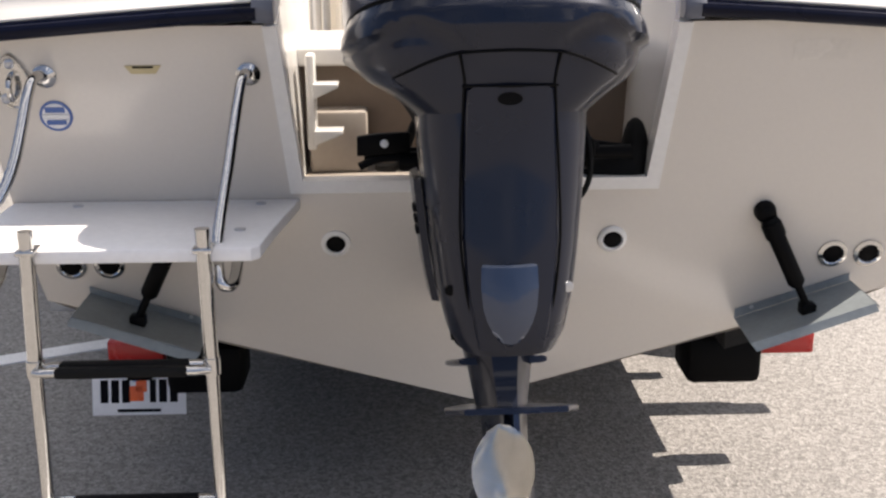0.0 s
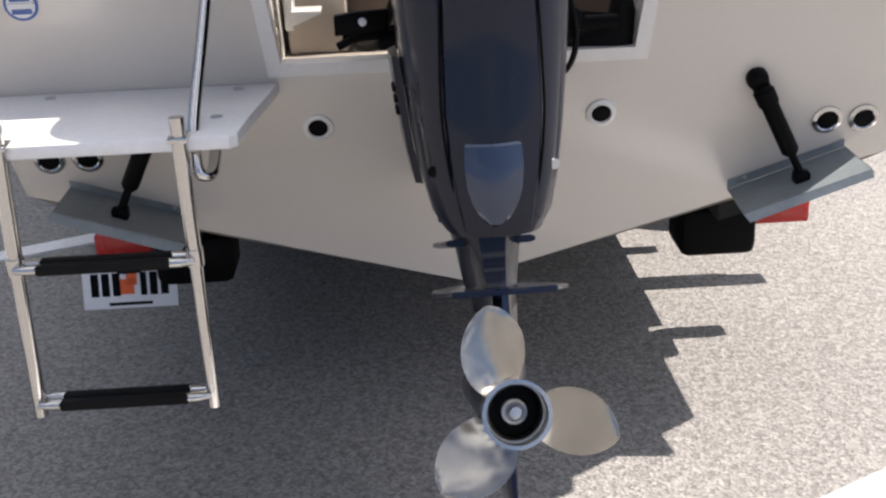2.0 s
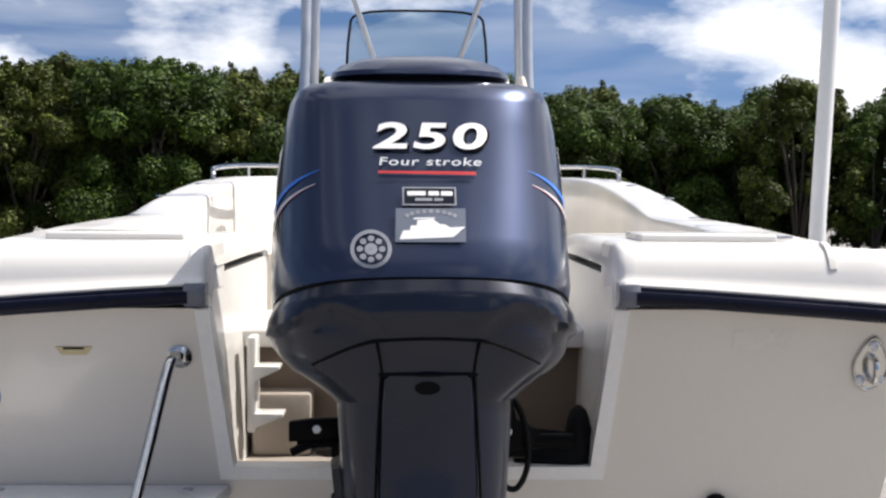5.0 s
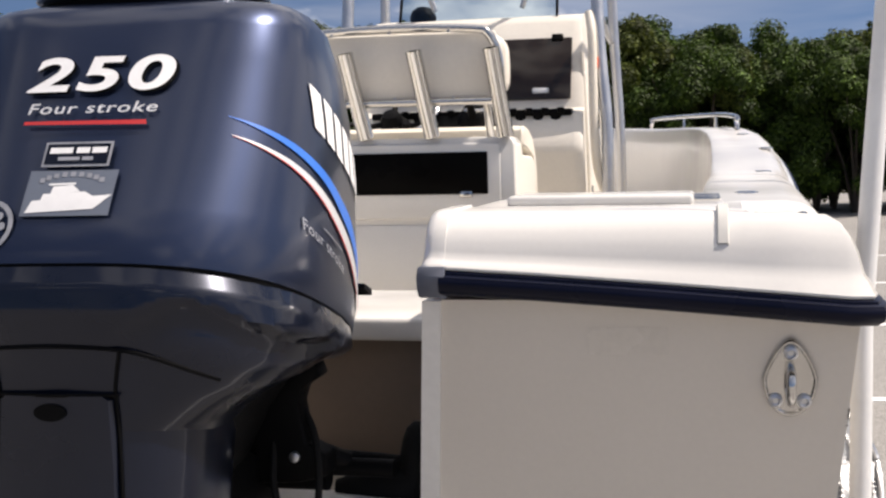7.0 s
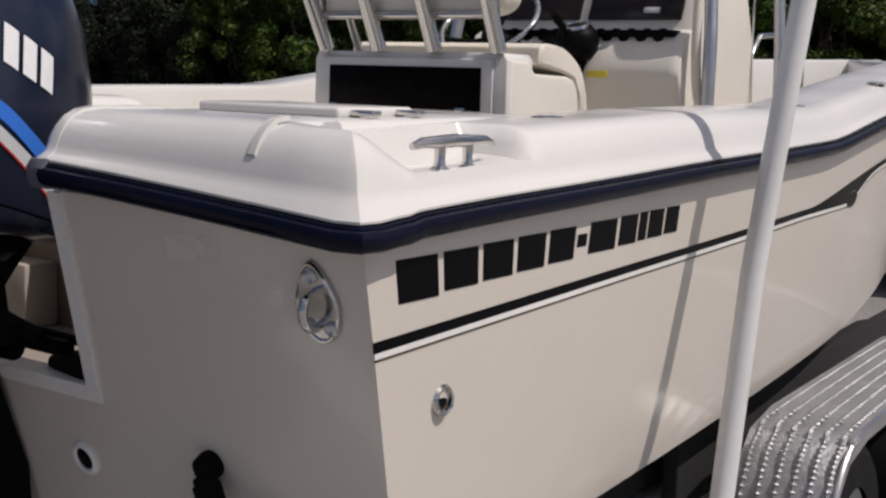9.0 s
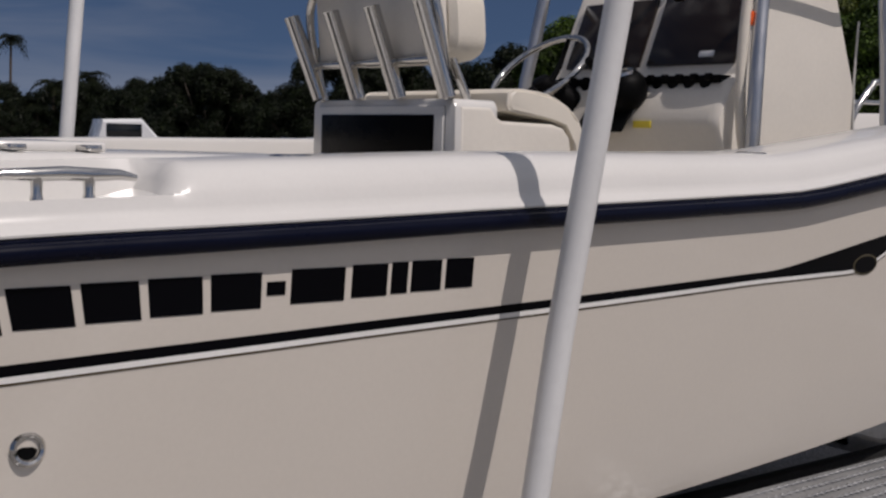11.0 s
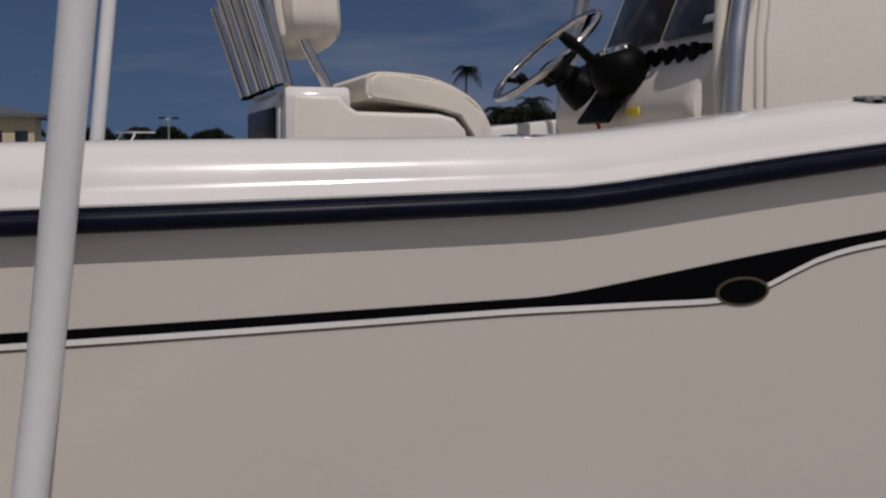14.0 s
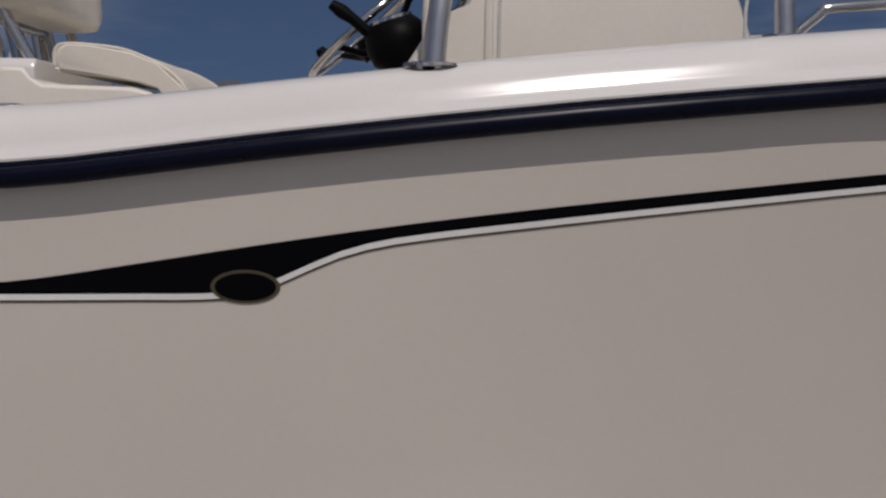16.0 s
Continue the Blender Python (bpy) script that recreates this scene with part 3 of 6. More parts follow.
def cleat(parent, x, y, z, yaw=0.0):
    m = pose(x, y, z, 0, 0, yaw)
    horn = tube([(0, -0.13, 0.046), (0, -0.1, 0.052), (0, -0.05, 0.052), (0, 0, 0.054), (0, 0.05, 0.052), (0, 0.1, 0.052), (0, 0.13, 0.046)], [0.006, 0.0095, 0.012, 0.0125, 0.012, 0.0095, 0.006], 12)
    for yy in (-0.045, 0.045):
        join(horn, lathe([(0.022, 0), (0.021, 0.005), (0.012, 0.009), (0.0095, 0.02), (0.011, 0.048)], 14, pose(0, yy, 0)))
    return part("cleat", moved(horn, m), "steel", parent, "polished stainless mooring cleat")


cleat(boat, 1.175, 0.223, 1.569)
cleat(boat, -1.172, 0.23, 1.569)


def rod_holder(parent, x, y, z, yaw=0, tilt=0):
    m = pose(x, y, z, 0, tilt, yaw)
    ring = []
    for r, h in ((0.039, 0.0), (0.037, 0.005), (0.027, 0.007), (0.02, 0.004), (0.018, -0.015)):
        ring.append([(r * 0.75 * math.cos(a), r * 1.25 * math.sin(a), h) for a in [2 * math.pi * k / 24 for k in range(24)]])
    o = part("rod_holder", moved(loft(ring, True, False), m), "steel", parent, "oval stainless flush rod holder")
    part("liner_cap", moved(lathe([(0.017, -0.012), (0.017, -0.002), (0.006, 0.003)], 16), m), "black", o, "black cap")
    return o


for y, dx in ((0.72, 0.17), (2.05, 0.1), (2.8, 0.06), (3.45, 0.12)):
    for s in (1, -1):
        rod_holder(boat, s * (BEAM(y) - dx), y, RAIL(y) + 0.118 * CAP_RISE(y) - 0.004, yaw=-s * 12)

# scuppers and drains
def scupper(parent, x, z, r, y=None, name="drain_fitting", out=False):
    m = pose(x, lean(z) - 0.001, z, 90 + 16, 0, 0)
    o = part(name, moved(lathe([(r * 1.55, -0.002), (r * 1.5, 0.005), (r * 1.12, 0.009), (r, 0.006), (r, -0.02)], 24, caps=False), m), "frame" if not out else "steel", parent, "round through-hull fitting")
    part("hole", moved(lathe([(r, 0.002), (r * 0.9, 0.0035)], 20), m), "black", o, "dark drain hole")
    return o


for x in (-0.372, 0.373):
    scupper(boat, x, 0.907, 0.026)
for x in (-1.084, -0.983, 0.986, 1.085):
    scupper(boat, x, 0.852, 0.027, out=True)
thru = part("through_hull", lathe([(0.03, -0.003), (0.03, 0.004), (0.025, 0.01), (0.02, 0.008), (0.019, -0.01)], 24, pose(side_x(0.146, 1.168), 0.146, 1.168, 0, 84, 0), caps=False), "steel", boat, "stainless through-hull outlet")
part("hole", lathe([(0.018, 0.0), (0.01, 0.001)], 16, pose(side_x(0.146, 1.168), 0.146, 1.168, 0, 84, 0)), "black", thru, "dark outlet hole")


def eye_plate(parent, x, z):
    """A teardrop stern eye plate with its U bolt."""
    m = pose(x, lean(z) - 0.002, z, 90 + 16, 0, 0)
    out = []
    for k in range(28):
        a = 2 * math.pi * k / 28
        w = 0.046 if math.sin(a) < 0 else 0.046 - 0.017 * math.sin(a)
        out.append((w * math.cos(a), 0.075 * math.sin(a)))
    rings = [[(px * f, py * f, h) for px, py in out] for f, h in ((1, 0), (0.985, 0.006), (0.95, 0.009), (0.9, 0.009), (0.85, 0.0055))]
    o = part("eye_plate", moved(loft(rings, True, True), m), "steel", parent, "polished stainless stern eye plate")
    part("u_bolt", moved(tube(curve([(0, 0.02, 0.0), (0, 0.015, 0.03), (0, -0.01, 0.042), (0, -0.035, 0.03), (0, -0.04, 0.0)], 5), 0.008, 10), m), "steel", o, "stainless U bolt")
    for px, py in ((0, 0.052), (-0.024, -0.045), (0.024, -0.045)):
        part("screw", moved(lathe([(0.0125, 0.005), (0.0125, 0.01), (0.008, 0.0125), (0.005, 0.0095)], 12, pose(px, py * 0.94, 0)), m), "alu", o)
    return o


eye_plate(boat, 1.127, 1.365)
eye_plate(boat, -1.138, 1.367)

# hull side stripes
def side_strip(name, up, lo, y0, y1, n, mat, parent, off=0.003, label="", mirror=False):
    rows = []
    for k in range(n + 1):
        y = y0 + (y1 - y0) * k / n
        a, b = up(y), lo(y)
        s = -1 if mirror else 1
        yy = lambda z: y + lean(z) * max(0, 1 - y / 0.6)
        rows.append([(s * (side_x(y, b) - 0.002), yy(b), b), (s * (side_x(y, b) + off), yy(b), b), (s * (side_x(y, a) + off), yy(a), a), (s * (side_x(y, a) - 0.002), yy(a), a)])
    return part(name, loft(rows, close=True), mat, parent, label)


S_UP = table([(-0.1, 1.3046), (0.2, 1.3156), (0.5, 1.3265), (0.8, 1.337), (1.1, 1.346), (1.4, 1.356), (1.7, 1.3675), (1.97, 1.378), (2.06, 1.3815), (2.15, 1.3925), (2.3, 1.4173), (2.5, 1.451), (2.75, 1.4895), (3, 1.5223), (3.3, 1.5572), (3.7, 1.6), (5.5, 1.76)])
S_LO = table([(-0.1, 1.285), (0.2, 1.296), (0.5, 1.307), (0.8, 1.318), (1.1, 1.3275), (1.4, 1.3375), (1.7, 1.3485), (2, 1.36), (2.15, 1.3625), (2.3, 1.365), (2.42, 1.367), (2.5, 1.377), (2.58, 1.413), (2.66, 1.447), (2.75, 1.4685), (3, 1.5015), (3.3, 1.537), (3.7, 1.58), (5.5, 1.74)])
W_LO = lambda y: S_LO(y) - 0.0108
G_LO = lambda y: S_LO(y) - 0.0145
for mirror in (False, True):
    side_strip("side_stripe", S_UP, S_LO, 0.0, 5.2, 110, "navy", boat, 0.0012, "navy swoosh stripe along the hull", mirror)
    side_strip("side_stripe", S_LO, W_LO, 0.0, 5.2, 110, "white", boat, 0.0012, "thin white stripe", mirror)
    side_strip("side_stripe", W_LO, G_LO, 0.0, 5.2, 110, "gold", boat, 0.0016, "thin gold pinstripe", mirror)


def oval(y, z, ry, rz, off, mat, parent, name, label):
    bm = bmesh.new()
    pts = [(y + ry * math.cos(2 * math.pi * k / 36), z + rz * math.sin(2 * math.pi * k / 36)) for k in range(36)]
    f = [bm.verts.new((side_x(a, b) + off, a, b)) for a, b in pts]
    g = [bm.verts.new((side_x(a, b) - 0.002, a, b)) for a, b in pts]
    bm.faces.new(f)
    for i in range(36):
        bm.faces.new((g[i], g[(i + 1) % 36], f[(i + 1) % 36], f[i]))
    bmesh.ops.recalc_face_normals(bm, faces=bm.faces[:])
    return part(name, bm, mat, parent, label)


badge = oval(2.486, 1.379, 0.06, 0.03, 0.002, "rim", boat, "badge", "oval badge with a dull gold rim")
oval(2.486, 1.379, 0.053, 0.0245, 0.003, "navy", badge, "badge_face", "black badge face")


def name_bars(parent):
    """The maker's name on the side: plain dark letter-sized blocks with a gold edge."""
    widths = [1.25, 1.15, 1.1, 1.1, 1.1, 0.45, 1.5, 1.05, 0.5, 0.95, 0.9]
    total, y, y0, y1 = sum(widths), 0.058, 0.058, 1.064
    for i, w in enumerate(widths):
        dy = (y1 - y0) * w / total
        a, b = y + dy * 0.07, y + dy * 0.93
        q = (a - y0) / (y1 - y0)
        zb = 1.367 + 0.028 * q - 0.003 * (i == 0)
        h = (0.071 - 0.009 * q if i else 0.075) if i != 5 else 0.026
        zb += 0.02 if i == 5 else 0
        side_strip("name_block", lambda q: zb + h, lambda q: zb, a, b, 3, "navy", parent, 0.0015, "plain black block of the hull name")
        y += dy


name_bars(boat)
# transom stickers
def disc(parent, name, x, z, r, mat, label, off):
    return part(name, lathe([(r, -0.001), (r, 0.001)], 32, pose(x, lean(z) - off, z, 90 + 16.2, 0, 0)), mat, parent, label)


st = disc(boat, "round_sticker", -1.05, 1.277, 0.041, "blue", "round white and blue sticker", 0.002)
disc(st, "sticker_face", -1.05, 1.277, 0.034, "whitedecal", "white sticker face", 0.0036)
part("sticker_bar", moved(box((-0.032, -0.01, 0), (0.032, 0.0, 0.002)), pose(-1.05, lean(1.282) - 0.0055, 1.282, 106, 0, 0)), "silver", st)
for dz, hh in ((0.01, 0.014), (-0.022, 0.012)):
    part("sticker_bar", moved(box((-0.024, 0, 0), (0.024, hh, 0.002)), pose(-1.05, lean(1.277 + dz) - 0.0052, 1.277 + dz, 106, 0, 0)), "blue", st)
tl = part("warning_label", leaned(prism([(-0.865, 1.404), (-0.775, 1.404), (-0.79, 1.383), (-0.85, 1.383)], -0.003, 0.0)), "tan", boat, "faded tan warning label")
part("label_bar", leaned(prism([(-0.845, 1.402), (-0.795, 1.402), (-0.795, 1.397), (-0.845, 1.397)], -0.0045, -0.003)), "black", tl)
part("sticker_ghost", leaned(prism([(0.782, 1.4), (0.922, 1.402), (0.922, 1.452), (0.782, 1.45)], -0.0006, 0.0)), "ghost", boat, "faint ghost of a removed sticker")


def drain_channel(x0, x1, i, j, mat, label, lift):
    """A strip laid over the aft face of the gunwale cap."""
    rows = []
    for a, h in CAP[i:j]:
        y, z = -0.1357 + a, 1.5115 + h * 1.26
        rows.append([(x0, y, z - 0.004), (x0 + 0.003, y - lift, z + lift), (x1 - 0.003, y - lift, z + lift), (x1, y, z - 0.004)])
    return part("drain_channel", loft(rows, close=False, caps=False), mat, boat, label)


# no slot is cut: the strip's grey gives the shade inside it
drain_channel(1.004, 1.026, 8, 13, "seam", "grey strip painted as the shaded drain slot", 0.003)

# ---- outboard motor ----
EX = 0.042


def front_taper(y, yc, L):
    """The cowling narrows towards the bow."""
    return 1 - 0.15 * max(0.0, (y - yc) / L) ** 1.4


def ring_at(z, w, ya, yf, tilt=0.0, n=3.0, k=40, nf=None):
    """A rounded-square ring about the motor's axis; tilt drops it towards the bow."""
    yc, L = (ya + yf) / 2, (yf - ya) / 2
    out = []
    for i in range(k):
        a = 2 * math.pi * i / k
        c, s = math.cos(a), math.sin(a)
        e = 2 / n
        x = w * math.copysign(abs(c) ** e, c)
        y = yc + L * math.copysign(abs(s) ** e, s)
        x *= front_taper(y, yc, L)
        out.append((EX + x, y, z - tilt * (y + 0.585)))
    return out


COWL = [(1.6085, 0.335, -0.586, 0.22, 0.33), (1.64, 0.34, -0.58, 0.238, 0.3), (1.70, 0.339, -0.546, 0.25, 0.22), (1.78, 0.335, -0.496, 0.25, 0.14), (1.86, 0.327, -0.446, 0.228, 0.07),
        (1.93, 0.316, -0.402, 0.18, 0.03), (1.98, 0.302, -0.372, 0.11, 0.0), (2.008, 0.285, -0.352, 0.03, 0.0), (2.022, 0.262, -0.33, 0.0, 0.0), (2.028, 0.23, -0.31, -0.03, 0.0)]


def cowl_y(x, z):
    """The rear face of the cowl at (x, z)."""
    for a, b in zip(COWL, COWL[1:]):
        if a[0] <= z <= b[0]:
            f = (z - a[0]) / (b[0] - a[0])
            w, ya, yf = (a[i] + (b[i] - a[i]) * f for i in (1, 2, 3))
            L, yc = (yf - ya) / 2, (ya + yf) / 2
            return yc - L * max(0.0, 1 - min(abs(x - EX) / w, 1) ** 3) ** (1 / 3)
    return -0.5


def cowl_side(y, z):
    """The starboard face of the cowl at (y, z), its height counted along the tilted rings."""
    for a, b in zip(COWL, COWL[1:]):
        za, zb = a[0] - a[4] * (y + 0.585), b[0] - b[4] * (y + 0.585)
        if za <= z <= zb:
            f = (z - za) / (zb - za)
            w, ya, yf = (a[i] + (b[i] - a[i]) * f for i in (1, 2, 3))
            L, yc = (yf - ya) / 2, (ya + yf) / 2
            return EX + w * front_taper(y, yc, L) * max(0.0, 1 - min(abs(y - yc) / L, 1) ** 3) ** (1 / 3)
    return EX + 0.33


motor = thing("outboard_motor", "slate blue four stroke outboard motor clamped in the transom notch", "outboard motor")
part("cowl", loft([ring_at(*r, k=72) for r in COWL]), "cowl", motor, "slate blue metallic engine cowl")
part("air_intake", loft([ring_at(2.036, 0.2, -0.315, 0.0, n=2.5), ring_at(2.042, 0.209, -0.325, 0.005, n=2.5), ring_at(2.053, 0.207, -0.322, 0.0, n=2.5), ring_at(2.07, 0.188, -0.3, -0.02, n=2.4), ring_at(2.085, 0.15, -0.265, -0.05, n=2.3), ring_at(2.094, 0.1, -0.22, -0.09, n=2.2), ring_at(2.097, 0.05, -0.18, -0.13, n=2.1)]), "cowl", motor, "raised domed cowl lid")
part("intake_gap", loft([ring_at(2.012, 0.22, -0.315, -0.01, n=2.5), ring_at(2.04, 0.196, -0.308, -0.005, n=2.5)]), "black", motor, "black intake slot under the lid")
part("cowl_gasket", loft([ring_at(1.6, 0.333, -0.583, 0.21, 0.33), ring_at(1.616, 0.332, -0.582, 0.21, 0.33)]), "black", motor, "black cowl gasket")
APRON = [(1.603, 0.336, -0.588, 0.215, 0.33), (1.57, 0.346, -0.606, 0.18, 0.32), (1.53, 0.348, -0.611, 0.1, 0.28), (1.49, 0.342, -0.603, 0.08, 0.2), (1.45, 0.324, -0.596, 0.04, 0.12), (1.41, 0.292, -0.594, 0.0, 0.06), (1.37, 0.24, -0.596, -0.04, 0.0), (1.345, 0.206, -0.598, -0.06, 0.0), (1.325, 0.188, -0.6, -0.08, 0.0)]


def apron_mesh():
    """The lower cowling, with a scooped shoulder under a crease on each side of the rear."""
    rows = []
    for a, b in zip(APRON, APRON[1:]):
        rows += [[p + (q - p) * f / 4 for p, q in zip(a, b)] for f in range(4)]
    rows.append(list(APRON[-1]))
    rings = []
    for r in rows:
        yc = (r[2] + r[3]) / 2
        out = []
        for x, y, z in ring_at(*r, n=2.8, k=128):
            u = abs(x - EX)
            crease = 1.537 - 1.6 * max(0.0, u - 0.2) ** 1.5 - 2.2 * max(0.0, 0.19 - u) ** 1.6
            side = min(max((u - 0.085) / 0.06, 0), 1) * min(max((yc + 0.08 - y) / 0.15, 0), 1)
            dz = z - crease
            depth = max(0.0, 1 - dz / 0.014) if dz > 0 else math.exp(-((dz / 0.048) ** 2))
            d = 0.015 * side * depth
            n = Vector((x - EX, (y - yc) * 0.9)).normalized()
            out.append((x - n.x * d, y - n.y * d, z))
        rings.append(out)
    return loft(rings)


part("apron", apron_mesh(), "leg", motor, "dark slate lower cowling")
LEG = [(1.36, 0.188, -0.598, -0.2), (1.28, 0.184, -0.606, -0.22), (1.18, 0.177, -0.618, -0.24), (1.06, 0.164, -0.636, -0.28), (0.96, 0.15, -0.652, -0.32), (0.88, 0.13, -0.662, -0.36), (0.845, 0.108, -0.66, -0.4)]


def leg_ring(z, w, ya, yf):
    """Flat rear panel between two rounded cheeks."""
    pts = []
    for i in range(40):
        a = 2 * math.pi * i / 40
        c, s = math.cos(a), math.sin(a)
        x = w * math.copysign(abs(c) ** 0.75, c)
        y = (ya + yf) / 2 + (yf - ya) / 2 * math.copysign(abs(s) ** 0.6, s)
        pts.append((EX + x, y, z))
    return pts


part("midsection", loft([leg_ring(*r) for r in LEG]), "leg", motor, "slate blue tapering midsection")


def leg_y(z):
    for a, b in zip(LEG, LEG[1:]):
        if b[0] <= z <= a[0]:
            return a[2] + (b[2] - a[2]) * (z - a[0]) / (b[0] - a[0])
    return LEG[-1][2]


def leg_w(z):
    for a, b in zip(LEG, LEG[1:]):
        if b[0] <= z <= a[0]:
            return a[1] + (b[1] - a[1]) * (z - a[0]) / (b[0] - a[0])
    return LEG[-1][1]


def leg_back(x, z):
    w, ya, yf = leg_w(z), leg_y(z), -0.24 - 0.3 * max(0, 1.2 - z)
    return (ya + yf) / 2 - (yf - ya) / 2 * max(0.0, 1 - min(abs(x) / w, 1) ** (2 / 0.75)) ** 0.3


def rear_panel():
    """The raised service panel down the rear of the midsection."""
    rings = []
    for z in (1.412, 1.405, 1.3, 1.2, 1.1, 1.0, 0.9, 0.86):
        w = 0.092 + 0.012 * math.cos((z - 1.1) * 5) - (0.01 if z > 1.41 else 0) - max(0, 1.06 - z) * 0.12
        rings.append([(EX + w * f, leg_back(w * f, min(z, 1.35)) - (0.01 if abs(f) < 0.97 else 0.0), z) for f in (-1, -0.93, -0.5, 0, 0.5, 0.93, 1)])
    return loft(rings, close=False, caps=False)


panel = part("rear_panel", rear_panel(), "leg", motor, "slate blue service panel with black joints")
for s in (-1, 1):
    pts = [(EX + s * (0.094 + 0.012 * math.cos((z - 1.1) * 5) - max(0, 1.06 - z) * 0.12), leg_back(0.1, min(z, 1.35)) - 0.004, z) for z in (1.41, 1.35, 1.28, 1.2, 1.1, 1.0, 0.92, 0.87)]
    part("panel_joint", tube(curve(pts, 4), 0.0032, 6), "black", motor, "black panel joint")
part("latch_slot", loft([[(EX - 0.002 + (0.026 + 0.0) * math.cos(a), leg_back(0, 1.35) - 0.0125 + d, 1.388 + 0.0135 * math.sin(a)) for a in [2 * math.pi * k / 20 for k in range(20)]] for d in (0.01, -0.001)]), "black", panel, "black latch recess")
part("top_joint", tube([(EX - 0.1, leg_back(0.09, 1.35) - 0.004, 1.412), (EX, leg_back(0, 1.35) - 0.011, 1.413), (EX + 0.1, leg_back(0.09, 1.35) - 0.004, 1.412)], 0.003, 6), "black", panel)
for s in (-1, 1):
    part("bolt", lathe([(0.012, 0), (0.011, 0.006), (0.005, 0.007)], 14, pose(EX + s * 0.128, leg_back(0.128, 0.98) - 0.001, 0.98, 90, 0, 0)), "alu" if s > 0 else "black", motor, "cowling bolt")
part("relief_plate", loft([[(EX - 0.006 + w * f, leg_back(0, min(z, 1.2)) - d - 0.01 * (1 - f * f), z) for f in (-1, -0.85, -0.6, -0.3, 0, 0.3, 0.6, 0.85, 1)] for z, w, d in ((1.046, 0.056, 0.006), (1.042, 0.059, 0.013), (1.0, 0.061, 0.015), (0.955, 0.057, 0.016), (0.925, 0.048, 0.016), (0.9, 0.035, 0.014), (0.88, 0.02, 0.01), (0.872, 0.01, 0.002))], close=False, caps=False), "leg_sheen", motor, "exhaust relief plate with its sky reflection painted in")
# side intake recess on the port cheek
part("water_grille", loft([[(EX - leg_w(z) - 0.012 + dx, y, z) for dx, y in ((0.01, -0.5), (-0.006, -0.49), (-0.01, -0.4), (0.01, -0.36))] for z in (1.2, 1.1, 1.0, 0.92)], close=True), "apron", motor, "dark side panel with vents")
for z in (1.13, 1.105, 1.08):
    part("vent_slot", box((EX - leg_w(z) - 0.026, -0.485, z - 0.007), (EX - leg_w(z) - 0.012, -0.44, z + 0.007), 0.003), "black", motor)
# clamp and swivel bracket
part("swivel_bracket", box((EX - 0.09, -0.3, 0.72), (EX + 0.09, -0.02, 1.2), 0.03, 3), "black", motor, "black swivel bracket")
for s in (-1, 1):
    part("clamp_bracket", moved(prism([(-0.22, 0.72), (0.07, 0.7), (0.06, 0.84), (-0.015, 1.06), (-0.02, 1.16), (-0.2, 1.24), (-0.3, 1.1)], -0.018, 0.018, 0.005), Matrix(((0, 1, 0, EX + s * 0.1), (1, 0, 0, 0), (0, 0, 1, 0), (0, 0, 0, 1)))), "black", motor, "black clamp bracket")
part("tilt_tube", tube([(EX - 0.24, -0.06, 1.15), (EX + 0.24, -0.06, 1.15)], 0.026, 14), "black", motor, "black tilt tube")
part("pan_housing", loft([[(EX + sx * w, y, z) for sx, y in ((-1, y0), (-0.7, y1), (0.7, y1), (1, y0), (0.8, y0 - 0.05), (-0.8, y0 - 0.05))] for z, w, y0, y1 in ((1.16, 0.1, -0.14, 0.0), (1.26, 0.13, -0.16, 0.06), (1.36, 0.17, -0.16, 0.12), (1.44, 0.2, -0.16, 0.15))]), "black", motor, "black lower engine pan over the bracket")
part("steering_ram", tube([(EX - 0.33, -0.02, 1.16), (EX + 0.36, -0.02, 1.16)], 0.018, 12), "black", motor, "black steering ram")
part("ram_boot", join(loft([[(0.428 - 0.006 * (z - 1.06) + 0.034 * f * math.cos(a), 0.06 + 0.04 * f * math.sin(a), z) for a in [2 * math.pi * k / 18 for k in range(18)]] for z, f in ((1.045, 0.9), (1.06, 1.1), (1.12, 1.15), (1.165, 1.05), (1.2, 0.85), (1.222, 0.6), (1.234, 0.2))]),
                     loft([[(x, 0.05 + 0.035 * f * math.cos(a), 1.098 + 0.045 * f * math.sin(a)) for a in [2 * math.pi * k / 16 for k in range(16)]] for x, f in ((0.26, 0.35), (0.29, 0.6), (0.34, 0.85), (0.38, 1.1), (0.43, 1.15))])), "rubber", motor, "smooth black rubber boot at the well's side")
lever = part("port_lever", prism([(-0.305, 1.165), (-0.17, 1.175), (-0.17, 1.225), (-0.25, 1.222), (-0.305, 1.215)], -0.07, -0.045, 0.004), "black", motor, "black tilt lever plate")
part("bolt", lathe([(0.011, 0), (0.01, 0.006), (0.004, 0.007)], 12, pose(-0.235, -0.07, 1.198, 90, 0, 0)), "whitedecal", lever, "pale bolt head")
part("lever_arm", tube(curve([(-0.3, -0.05, 1.135), (-0.25, -0.05, 1.155), (-0.17, -0.05, 1.16)], 4), 0.011, 8), "black", lever)
part("hose", tube(curve([(0.19, -0.1, 1.24), (0.192, -0.12, 1.15), (0.215, -0.13, 1.082), (0.25, -0.13, 1.064), (0.277, -0.125, 1.11), (0.28, -0.115, 1.18), (0.262, -0.09, 1.25), (0.22, -0.06, 1.3)], 6), 0.0075, 8), "rubber", motor, "black looped hose")
